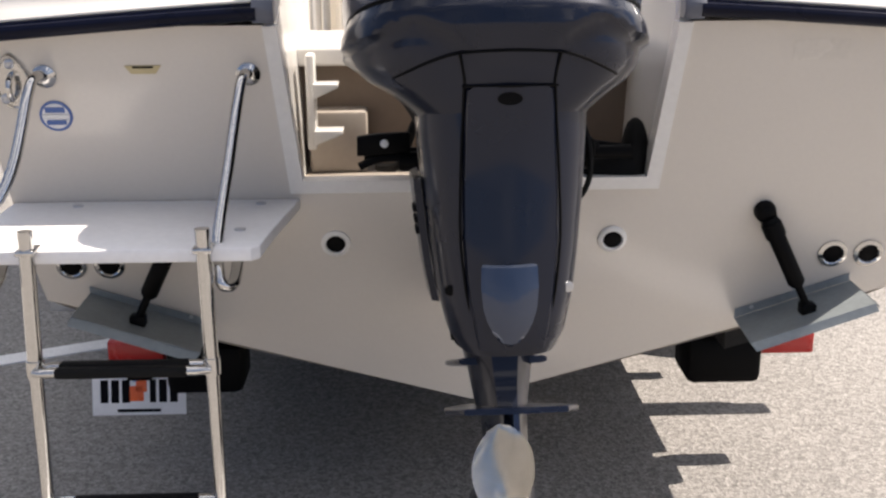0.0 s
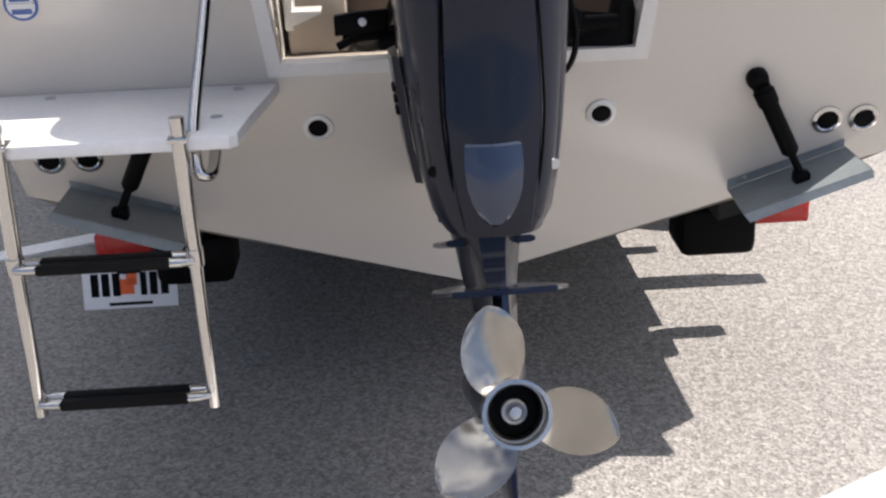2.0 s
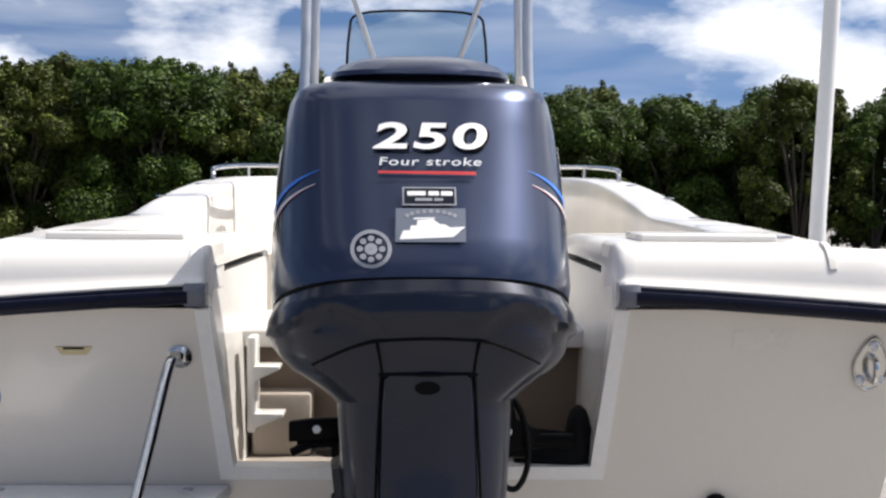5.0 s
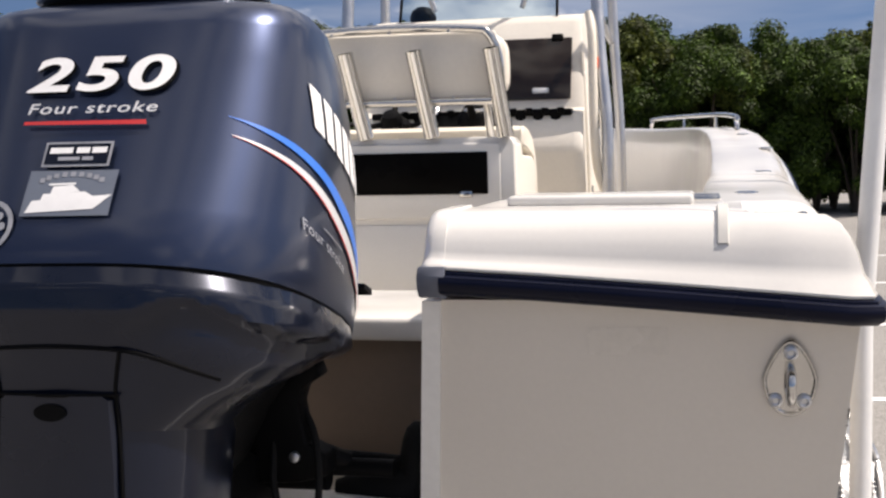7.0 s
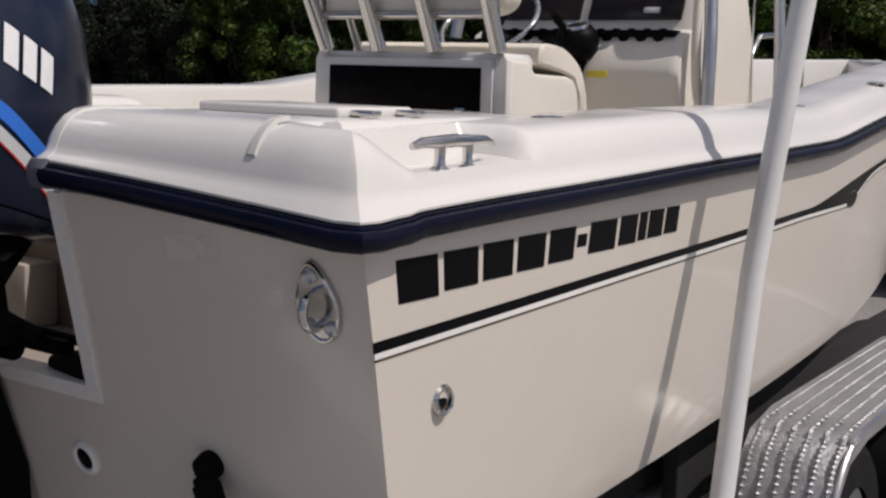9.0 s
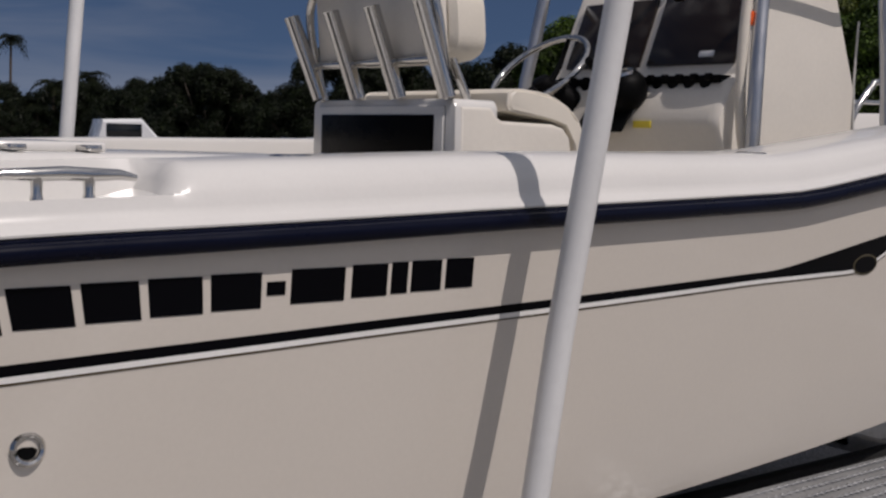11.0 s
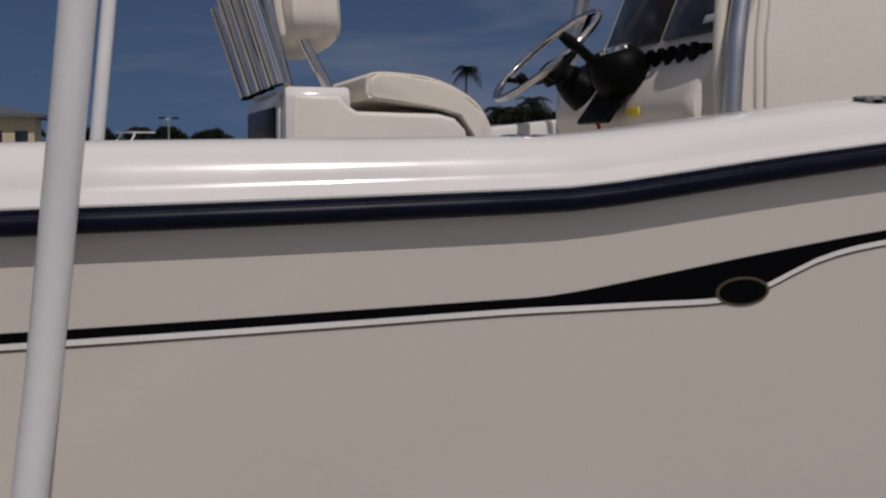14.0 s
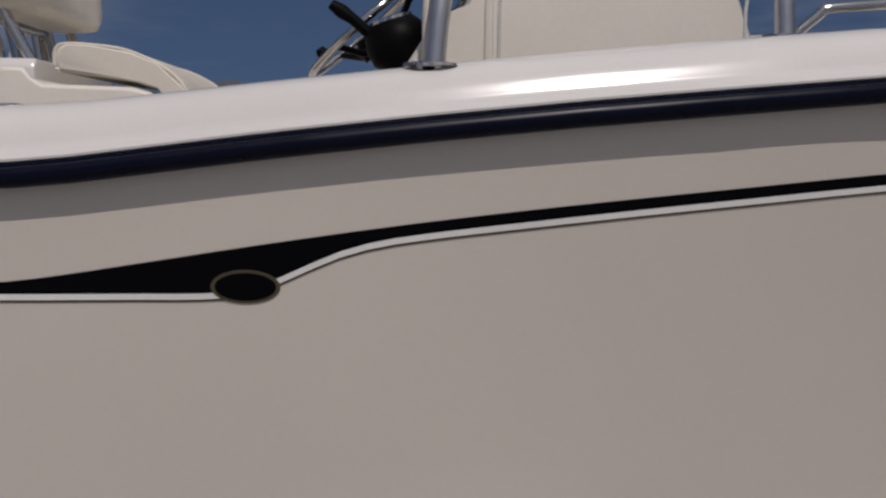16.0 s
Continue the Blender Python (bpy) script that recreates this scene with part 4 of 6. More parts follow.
part("steering_yoke", prism([(0.1, 1.4), (0.27, 1.39), (0.285, 1.352), (0.25, 1.33), (0.24, 1.3), (0.255, 1.225), (0.295, 1.206), (0.295, 1.163), (0.23, 1.148), (0.12, 1.145), (0.09, 1.25)], -0.11, -0.05, 0.006), "black", motor, "black steering yoke beside the swivel bracket")
part("yoke_bolt", lathe([(0.011, 0), (0.01, 0.006), (0.004, 0.008)], 12, pose(0.232, -0.111, 1.2, 90, 0, 0)), "alu", motor, "pale yoke bolt")
part("ram_rod", tube([(0.28, -0.02, 1.184), (0.36, 0.03, 1.165), (0.42, 0.05, 1.155)], 0.011, 10), "black", motor, "black ram rod")
part("steering_arm", tube(curve([(EX + 0.12, -0.02, 1.28), (EX + 0.17, -0.08, 1.24), (EX + 0.24, -0.06, 1.2), (EX + 0.3, -0.03, 1.17)], 5), 0.02, 10), "black", motor, "black steering arm")
part("under_pan", loft([ring_at(1.46, 0.27, -0.52, 0.12, 0.1, n=2.4), ring_at(1.38, 0.23, -0.5, 0.07, 0.06, n=2.4), ring_at(1.3, 0.19, -0.47, 0.05, n=2.4), ring_at(1.22, 0.15, -0.42, 0.02, n=2.2), ring_at(1.14, 0.11, -0.38, -0.02, n=2.2), ring_at(1.08, 0.08, -0.34, -0.06, n=2.0)]), "black", motor, "black underside of the power head")
# lower unit, kicked aft with the trim of the motor
TRIM = Matrix.Translation((0, -0.455, 0.806)) @ pose(0, 0, 0, -22, 0, 0) @ Matrix.Translation((0, 0.45, -0.86))
first_low = set(bpy.data.objects)
def foil(z, w, ya, yf):
    return [(EX + w * s * f, ya + (yf - ya) * q, z) for s, f, q in ((1, 0.4, 0), (1, 0.92, 0.12), (1, 1, 0.45), (1, 0.75, 0.8), (1, 0.1, 1), (-1, 0.1, 1), (-1, 0.75, 0.8), (-1, 1, 0.45), (-1, 0.92, 0.12), (-1, 0.4, 0))]


part("exhaust_housing", loft([foil(0.88, 0.09, -0.54, -0.22), foil(0.8, 0.07, -0.53, -0.2), foil(0.73, 0.058, -0.54, -0.18), foil(0.69, 0.05, -0.56, -0.18)]), "leg", motor, "dark blue exhaust housing")
part("splash_plate", loft([[(EX + x * f, y, z) for x, y in ((-0.1, -0.5), (-0.12, -0.35), (-0.06, -0.15), (0.06, -0.15), (0.12, -0.35), (0.1, -0.5))] for z, f in ((0.822, 0.9), (0.818, 1), (0.81, 1), (0.806, 0.9))]), "leg", motor, "small splash plate")
part("cavitation_plate", loft([[(EX + x * f, y, z) for x, y in ((-0.03, -0.7), (-0.11, -0.69), (-0.145, -0.62), (-0.135, -0.45), (-0.07, -0.22), (0, -0.17), (0.07, -0.22), (0.135, -0.45), (0.145, -0.62), (0.11, -0.69), (0.03, -0.7))] for z, f in ((0.712, 0.97), (0.709, 1), (0.702, 1), (0.699, 0.97))]), "leg", motor, "flat anti-ventilation plate")
part("gearcase_strut", loft([foil(0.7, 0.045, -0.6, -0.2), foil(0.6, 0.04, -0.62, -0.2), foil(0.53, 0.05, -0.64, -0.18), foil(0.46, 0.045, -0.64, -0.2), foil(0.38, 0.02, -0.6, -0.26), foil(0.26, 0.012, -0.62, -0.36), foil(0.2, 0.008, -0.63, -0.45)]), "leg", motor, "gearcase strut and skeg")
part("trim_fin", loft([[(EX + x, y, z) for x, y in ((-0.006, -0.68), (0.006, -0.68), (0.006, -0.6), (-0.006, -0.6))] for z in (0.703, 0.63)]), "leg_sheen", motor, "small trim fin")
part("torpedo", lathe([(0.004, 0.6), (0.03, 0.58), (0.052, 0.52), (0.062, 0.4), (0.064, 0.1), (0.06, 0.0)], 28, pose(EX - 0.004, -0.655, 0.466, -90, 0, 0)), "leg", motor, "gearcase bullet")
PROP_AT = Vector((EX - 0.006, -0.72, 0.466))
propeller = part("propeller", lathe([(0.052, -0.13), (0.058, -0.1), (0.062, 0.0), (0.066, 0.06), (0.07, 0.075), (0.062, 0.075), (0.05, 0.05), (0.05, 0.0)], 36, pose(*PROP_AT, 90, 0, 0), caps=False), "prop", motor, "worn three-blade stainless propeller")


def blade(angle):
    bm = bmesh.new()
    rows, nr, nc = [], 20, 9
    for i in range(nr):
        u = (i / (nr - 1)) ** 0.75
        r = 0.05 + 0.17 * u
        half = (0.044 + 0.038 * math.sin(math.pi * min(u * 0.9 + 0.1, 1.0))) * (1.0 if u < 0.62 else math.sqrt(max(0.004, 1 - ((u - 0.62) / 0.38) ** 2.4)))
        skew = 0.03 * u * u
        row = []
        for j in range(nc):
            v = -1 + 2 * j / (nc - 1)
            s = v * half + skew
            pitch = math.atan2(0.065, r)
            a = s * math.cos(pitch) / r
            row.append(Vector((r * math.sin(a), -0.012 * u + s * math.sin(pitch) * 0.9 - 0.03 * u + 0.006 * v * v, r * math.cos(a))))
        rows.append(row)
    V = [[bm.verts.new(p) for p in row] for row in rows]
    for a, b in zip(V, V[1:]):
        for j in range(nc - 1):
            bm.faces.new((a[j], a[j + 1], b[j + 1], b[j]))
    bmesh.ops.solidify(bm, geom=bm.faces[:], thickness=0.005)
    bmesh.ops.recalc_face_normals(bm, faces=bm.faces[:])
    return moved(bm, Matrix.Translation(PROP_AT) @ pose(0, 0, 0, 0, angle, 0))


for a in (-18, 101, 219):
    part("blade", blade(a), "prop", propeller, "polished worn steel blade")
part("hub_core", lathe([(0.05, -0.05), (0.05, 0.0), (0.048, 0.01)], 24, pose(*PROP_AT, 90, 0, 0)), "black", propeller, "black rubber hub")
part("hub_nut", lathe([(0.026, 0.0), (0.026, 0.028), (0.02, 0.032), (0.016, 0.028), (0.012, 0.05), (0.003, 0.052)], 18, pose(*PROP_AT, 90, 0, 0)), "alu", propeller, "castle nut and washer")
for o in [o for o in bpy.data.objects if o not in first_low and o.type == "MESH"]:
    o.data.transform(TRIM)


def apron_y(x, z):
    for a, b in zip(APRON, APRON[1:]):
        if b[0] <= z <= a[0]:
            f = (z - a[0]) / (b[0] - a[0])
            w, ya, yf = (a[i] + (b[i] - a[i]) * f for i in (1, 2, 3))
            return (ya + yf) / 2 - (yf - ya) / 2 * max(0.0, 1 - min(abs(x) / w, 1) ** 2.8) ** (1 / 2.8)
    return -0.6


arch = [(-0.235, 1.425), (-0.2, 1.445), (-0.15, 1.468), (-0.1, 1.481), (0, 1.486), (0.1, 1.481), (0.15, 1.468), (0.2, 1.445), (0.235, 1.425)]
part("apron_joint", tube(curve([(EX + x, apron_y(x, z) - 0.001, z) for x, z in arch], 4), 0.0032, 6), "black", motor, "black arched joint")
for s in (-1, 1):
    part("panel_joint", tube(curve([(EX + s * x, apron_y(x, z) - 0.001, z) for x, z in ((0.105, 1.48), (0.098, 1.45), (0.094, 1.425), (0.093, 1.41))], 4), 0.003, 6), "black", motor, "black panel joint")


# lettering and decals on the cowl
def lettering(text, size, shear=0.0, spacing=1.0, width=1.0, bold=0.0):
    cu = bpy.data.curves.new("text", "FONT")
    cu.body, cu.size, cu.shear, cu.space_character, cu.offset = text, size, shear, spacing, bold
    cu.align_x = "CENTER"
    ob = new("text", cu)
    bpy.context.view_layer.update()
    me = bpy.data.meshes.new_from_object(ob.evaluated_get(bpy.context.evaluated_depsgraph_get()))
    bpy.data.objects.remove(ob)
    bm = bmesh.new()
    bm.from_mesh(me)
    bpy.data.meshes.remove(me)
    for v in bm.verts:
        v.co.x *= width
    bmesh.ops.subdivide_edges(bm, edges=[e for e in bm.edges if e.calc_length() > 0.02], cuts=2)
    return bm


def thicken(bm, d):
    """Gives flat lettering a thin edge so that it stays real geometry."""
    bmesh.ops.solidify(bm, geom=bm.faces[:], thickness=d)
    return bm


def on_rear(bm, x, z, off):
    for v in bm.verts:
        px, pz = x + v.co.x, z + v.co.y * 0.85
        v.co = (px, cowl_y(px, pz) - off - v.co.z, pz)
    return bm


def rear_text(text, size, bold, off, x, z, mat, name, label, width, spacing):
    part(name, on_rear(lettering(text, size, 0.12, spacing, width, bold), x, z, off), mat, motor, label, smooth=False)


rear_text("250", 0.092, 0.0028, 0.0022, EX + 0.0125, 1.8705, "black", "number_shadow", "black shadow of the number", 1.62, 1.12)
rear_text("250", 0.092, 0.0023, 0.0035, EX + 0.008, 1.8735, "whitedecal", "number", "white number 250", 1.62, 1.12)
rear_text("Four stroke", 0.0285, 0.0003, 0.003, EX + 0.009, 1.836, "silver", "lettering", "white words four stroke", 1.42, 1.12)


def rear_patch(name, pts, mat, off, label, parent=None, cells=8):
    """A thin decal on the rear of the cowl, from a grid between four (x, z) corners."""
    a, b, c, d = [Vector((p[0], p[1])) for p in pts]
    rows = []
    for i in range(cells + 1):
        u = i / cells
        row = []
        for j in range(cells + 1):
            v = j / cells
            p = (a * (1 - v) + b * v) * (1 - u) + (d * (1 - v) + c * v) * u
            row.append((EX + p.x, cowl_y(EX + p.x, p.y) - off, p.y))
        rows.append(row)
    return part(name, loft(rows, close=False, caps=False), mat, parent or motor, label)


rear_patch("red_underline", [(-0.1, 1.824), (0.105, 1.823), (0.107, 1.816), (-0.1, 1.819)], "reddecal", 0.003, "thin red underline")
lab = rear_patch("dealer_sticker", [(-0.05, 1.79), (0.062, 1.79), (0.062, 1.752), (-0.05, 1.752)], "decalgrey", 0.0025, "white bordered dealer sticker")
rear_patch("sticker_field", [(-0.046, 1.787), (0.058, 1.787), (0.058, 1.756), (-0.046, 1.756)], "apron", 0.0035, "dark sticker field", lab)
for k, (x0, x1) in enumerate(((-0.04, -0.002), (0.004, 0.026), (0.03, 0.054))):
    rear_patch("sticker_bar", [(x0, 1.7815), (x1, 1.7815), (x1, 1.7725), (x0, 1.7725)], "whitedecal", 0.0042, "", lab, 3)
for x0, x1 in ((-0.024, 0.012), (0.016, 0.034)):
    rear_patch("sticker_bar", [(x0, 1.767), (x1, 1.767), (x1, 1.7615), (x0, 1.7615)], "decalgrey", 0.0042, "", lab, 3)
film = rear_patch("boat_sticker", [(-0.064, 1.746), (0.08, 1.746), (0.078, 1.678), (-0.066, 1.678)], "greydecal", 0.0025, "smoked film sticker with a white boat shape")
for pts in ([(-0.05, 1.701), (0.078, 1.709), (0.052, 1.688), (-0.058, 1.683)], [(-0.034, 1.711), (0.034, 1.714), (0.05, 1.706), (-0.036, 1.702)], [(-0.02, 1.722), (0.012, 1.724), (0.026, 1.714), (-0.022, 1.711)], [(-0.028, 1.7265), (0.016, 1.7275), (0.016, 1.7245), (-0.028, 1.7235)]):
    rear_patch("sticker_shape", pts, "whitedecal", 0.0035, "white boat shape", film, 5)
for k in range(9):   # an arc of letter-sized bars over the boat
    a = -0.9 + 1.8 * k / 8
    x, z = 0.008 + 0.062 * math.sin(a), 1.716 + 0.024 * math.cos(a)
    rear_patch("sticker_bar", [(x - 0.004, z + 0.004), (x + 0.004, z + 0.004), (x + 0.004, z - 0.003), (x - 0.004, z - 0.003)], "decalgrey", 0.0035, "", film, 2)


def rear_disc(name, x, z, r0, r1, mat, off, label, parent=None):
    rings = []
    for r in (r0, r1):
        rings.append([(EX + x + r * math.cos(a), cowl_y(EX + x + r * math.cos(a), z + r * 0.92 * math.sin(a)) - off, z + r * 0.92 * math.sin(a)) for a in [2 * math.pi * k / 32 for k in range(32)]])
    return part(name, loft(rings, True, False), mat, parent or motor, label)


seal = rear_disc("round_seal", -0.115, 1.664, 0.042, 0.034, "decalgrey", 0.0025, "round silver inspection seal")
rear_disc("seal_core", -0.115, 1.664, 0.013, 0.001, "decalgrey", 0.0025, "silver emblem", seal)
for k in range(8):
    rear_disc("seal_point", -0.115 + 0.0225 * math.cos(k * math.pi / 4), 1.664 + 0.021 * math.sin(k * math.pi / 4), 0.0065, 0.0005, "decalgrey", 0.0025, "", seal)


def side_patch(name, corners, mat, off, label, n=14, s=1):
    """A decal on the cowl's flank between an upper and a lower run of (y, z) points."""
    up, lo = [curve([(p[0], p[1], 0) for p in run], n) for run in corners]
    rows = []
    for a, b in zip(up, lo):
        row = []
        for f in (0, 0.5, 1):
            y, z = a.x + (b.x - a.x) * f, a.y + (b.y - a.y) * f
            x = cowl_side(y, z) + off
            row.append((x if s > 0 else 2 * EX - x, y, z))
        rows.append(row)
    return part(name, loft(rows, close=False, caps=False), mat, motor, label)


BLUE_UP = [(-0.42, 1.827), (-0.384, 1.806), (-0.317, 1.768), (-0.236, 1.722), (-0.157, 1.672), (-0.105, 1.635), (0.0, 1.54)]
BLUE_LO = [(-0.42, 1.826), (-0.386, 1.797), (-0.322, 1.753), (-0.24, 1.7), (-0.172, 1.648), (-0.112, 1.6), (-0.005, 1.5)]
SILVER_UP = [(-0.431, 1.797), (-0.392, 1.773), (-0.326, 1.734), (-0.24, 1.68), (-0.16, 1.625), (-0.067, 1.548), (0.02, 1.47)]
SILVER_LO = [(-0.431, 1.796), (-0.393, 1.766), (-0.328, 1.72), (-0.252, 1.665), (-0.175, 1.606), (-0.095, 1.538), (0.0, 1.445)]
RED_LO = [(y, z - 0.001 - 0.005 * k / 6) for k, (y, z) in enumerate(SILVER_LO)]
for s in (1, -1):
    side_patch("flank_stripe", (BLUE_UP, BLUE_LO), "bluedecal", 0.003, "bright blue sweeping stripe", 8, s)
    side_patch("flank_stripe", (SILVER_UP, SILVER_LO), "silver", 0.003, "silver sweeping stripe", 8, s)
    side_patch("flank_stripe", (SILVER_LO, RED_LO), "reddecal", 0.003, "thin red stripe", 8, s)


def flank_text(text, size, y0, z0, slope, mat, name, label, s):
    bm = lettering(text, size, 0.1, 1.05, 1.2, 0.0001)
    for v in bm.verts:
        q, h = v.co.x * s, v.co.y
        y = y0 + q
        z = z0 - slope * q + h
        x = cowl_side(y, z) + 0.003
        v.co = (x if s > 0 else 2 * EX - x, y, z)
    part(name, bm, mat, motor, label, smooth=False)


for s in (1, -1):
    flank_text("Four stroke", 0.03, -0.276, 1.597, 0.52, "decalgrey", "lettering", "pale grey words four stroke on the flank", s)
    for k in range(6):
        y0 = -0.262 + 0.0455 * k
        z0 = 1.885 - 0.51 * 0.0455 * k
        side_patch("name_block", ([(y0, z0), (y0 + 0.017, z0 - 0.009), (y0 + 0.034, z0 - 0.019)], [(y0 - 0.008, z0 - 0.076), (y0 + 0.009, z0 - 0.085), (y0 + 0.026, z0 - 0.095)]), "whitedecal", 0.003, "plain white block of the flank name", 4, s)

for s in (1, -1):
    side_patch("flank_line", ([(-0.287, 1.639), (-0.24, 1.617), (-0.195, 1.596)], [(-0.287, 1.637), (-0.24, 1.615), (-0.195, 1.594)]), "decalgrey", 0.003, "thin pale line over the words", 5, s)
part("cowl_latch", loft([[(EX + 0.325 + dx, y, 1.5 + dz - 0.3 * (y - 0.02)) for y, dz in ((-0.01, 0.006), (0.05, 0.006), (0.05, -0.006), (-0.01, -0.006))] for dx in (-0.02, 0.012)]), "black", motor, "black cowl latch")
for x, y, z in ((EX + 0.13, -0.12, 1.24), (EX + 0.16, -0.2, 1.3), (EX + 0.12, -0.2, 1.12)):
    part("bolt", lathe([(0.008, 0), (0.008, 0.008), (0.003, 0.01)], 10, pose(x, y, z, 90, 0, 40)), "rubcap", motor, "dull bracket bolt")
part("hose", tube(curve([(EX - 0.12, 0.0, 1.35), (EX - 0.2, 0.06, 1.22), (EX - 0.24, 0.15, 1.1), (EX - 0.3, 0.3, 1.06)], 6), 0.013, 8), "rubber", motor, "black cable in the motor well")

# the motor is steered a little: its rear turns to starboard about the swivel
STEER = Matrix.Translation((0.015, -0.2, 0)) @ pose(0, 0, 0, 0, 0, 2.7) @ Matrix.Translation((-EX, 0.2, 0))
FIXED = ("ram_boot", "hose", "steering_yoke", "yoke_bolt", "ram_rod", "port_lever", "lever_arm", "clamp_bracket", "tilt_tube", "steering_ram")
for o in [o for o in motor.children_recursive if o.name.split(".")[0] not in FIXED and o.parent.name != "port_lever"]:
    o.data.transform(STEER)

# ---- swim platform and ladder ----
PZ = 1.042
platform = thing("swim_platform", "white plastic swim platform bolted to the transom", "swim platform")


def platform_board():
    out = [(-1.2, 0.005), (-0.46, 0.005), (-0.5, -0.32), (-0.512, -0.455), (-0.53, -0.472), (-1.13, -0.472), (-1.15, -0.46), (-1.2, -0.2)]
    rings = [[(x, y, z) for x, y in out] for z in (PZ - 0.032, PZ)]
    bm = loft(rings, True, True)
    bmesh.ops.bevel(bm, geom=[e for e in bm.edges if abs(e.verts[0].co.z - e.verts[1].co.z) < 1e-4], offset=0.006, segments=2, profile=0.5, affect="EDGES")
    return bm


part("board", platform_board(), "plasticwhite", platform, "scuffed white plastic board")
for x, y in ((-1.02, -0.05), (-0.555, -0.05), (-0.575, -0.31)):
    part("bolt", lathe([(0.014, 0), (0.013, 0.003), (0.004, 0.004)], 14, pose(x, y, PZ)), "alu", platform)
for x0, x1 in ((-0.565, -0.612), (-1.061, -1.15)):
    pts = curve([(x0, lean(1.38) - 0.005, 1.38), (x0 - 0.002, -0.16, 1.385), (x0 - 0.01, -0.2, 1.352), (x0 - 0.03, -0.31, 1.19), (x1, -0.41, 1.05), (x1 + 0.004, -0.45, 0.985), (x1 + 0.014, -0.465, 0.955), (x1 + 0.034, -0.445, 0.95), (x1 + 0.038, -0.4, 0.97), (x1 + 0.038, -0.35, 1.012)], 6)
    gr = part("grab_rail", tube(pts, 0.0135, 12), "steel", platform, "polished stainless grab rail")
    part("rail_foot", lathe([(0.03, -0.002), (0.03, 0.004), (0.018, 0.014), (0.0135, 0.016)], 18, pose(x0, lean(1.38) - 0.001, 1.38, 106, 0, 0)), "steel", gr)

ladder = thing("boarding_ladder", "folding stainless boarding ladder with black grip rungs hung from the platform", "ladder")
LX0, LX1, LY = -1.02, -0.634, -0.48
for x in (LX0, LX1):
    dx = -0.01 if x == LX0 else 0.006
    part("upright", tube([(x, LY, 1.09), (x + dx * 0.4, LY - 0.002, 0.9), (x + dx * 0.7, LY - 0.004, 0.77)], 0.017, 14), "steel", ladder, "stainless upper upright")
    part("upright", tube([(x + dx * 0.7, LY - 0.004, 0.78), (x + dx, LY - 0.008, 0.395)], 0.015, 14), "steel", ladder, "stainless lower upright")
    part("collar", tube([(x + dx * 0.7, LY - 0.004, 0.79), (x + dx * 0.7, LY - 0.004, 0.75)], 0.02, 14), "steel", ladder, "tube collar")
    part("hinge_bracket", box((x - 0.022, LY - 0.022, PZ - 0.005), (x + 0.022, LY + 0.04, PZ + 0.008), 0.004), "steel", ladder, "stainless hinge bracket")
for z in (0.768, 0.43):
    xa, xb = LX0 - 0.008, LX1 + 0.005
    rung = part("rung", join(tube([(xa, LY + 0.008, z), (xa + 0.03, LY + 0.009, z), (xb - 0.03, LY + 0.009, z), (xb, LY + 0.008, z)], [0.007, 0.012, 0.012, 0.007], 10), tube([(xa, LY - 0.028, z), (xa + 0.03, LY - 0.03, z), (xb - 0.03, LY - 0.03, z), (xb, LY - 0.028, z)], [0.007, 0.012, 0.012, 0.007], 10)), "steel", ladder, "twin stainless rung tubes")
    for y0 in (-0.044, -0.005):
        part("grip", box((xa + 0.05, LY + y0, z - 0.012), (xb - 0.05, LY + y0 + 0.028, z + 0.012), 0.008, 3), "rubber", rung, "black rubber tread bar")

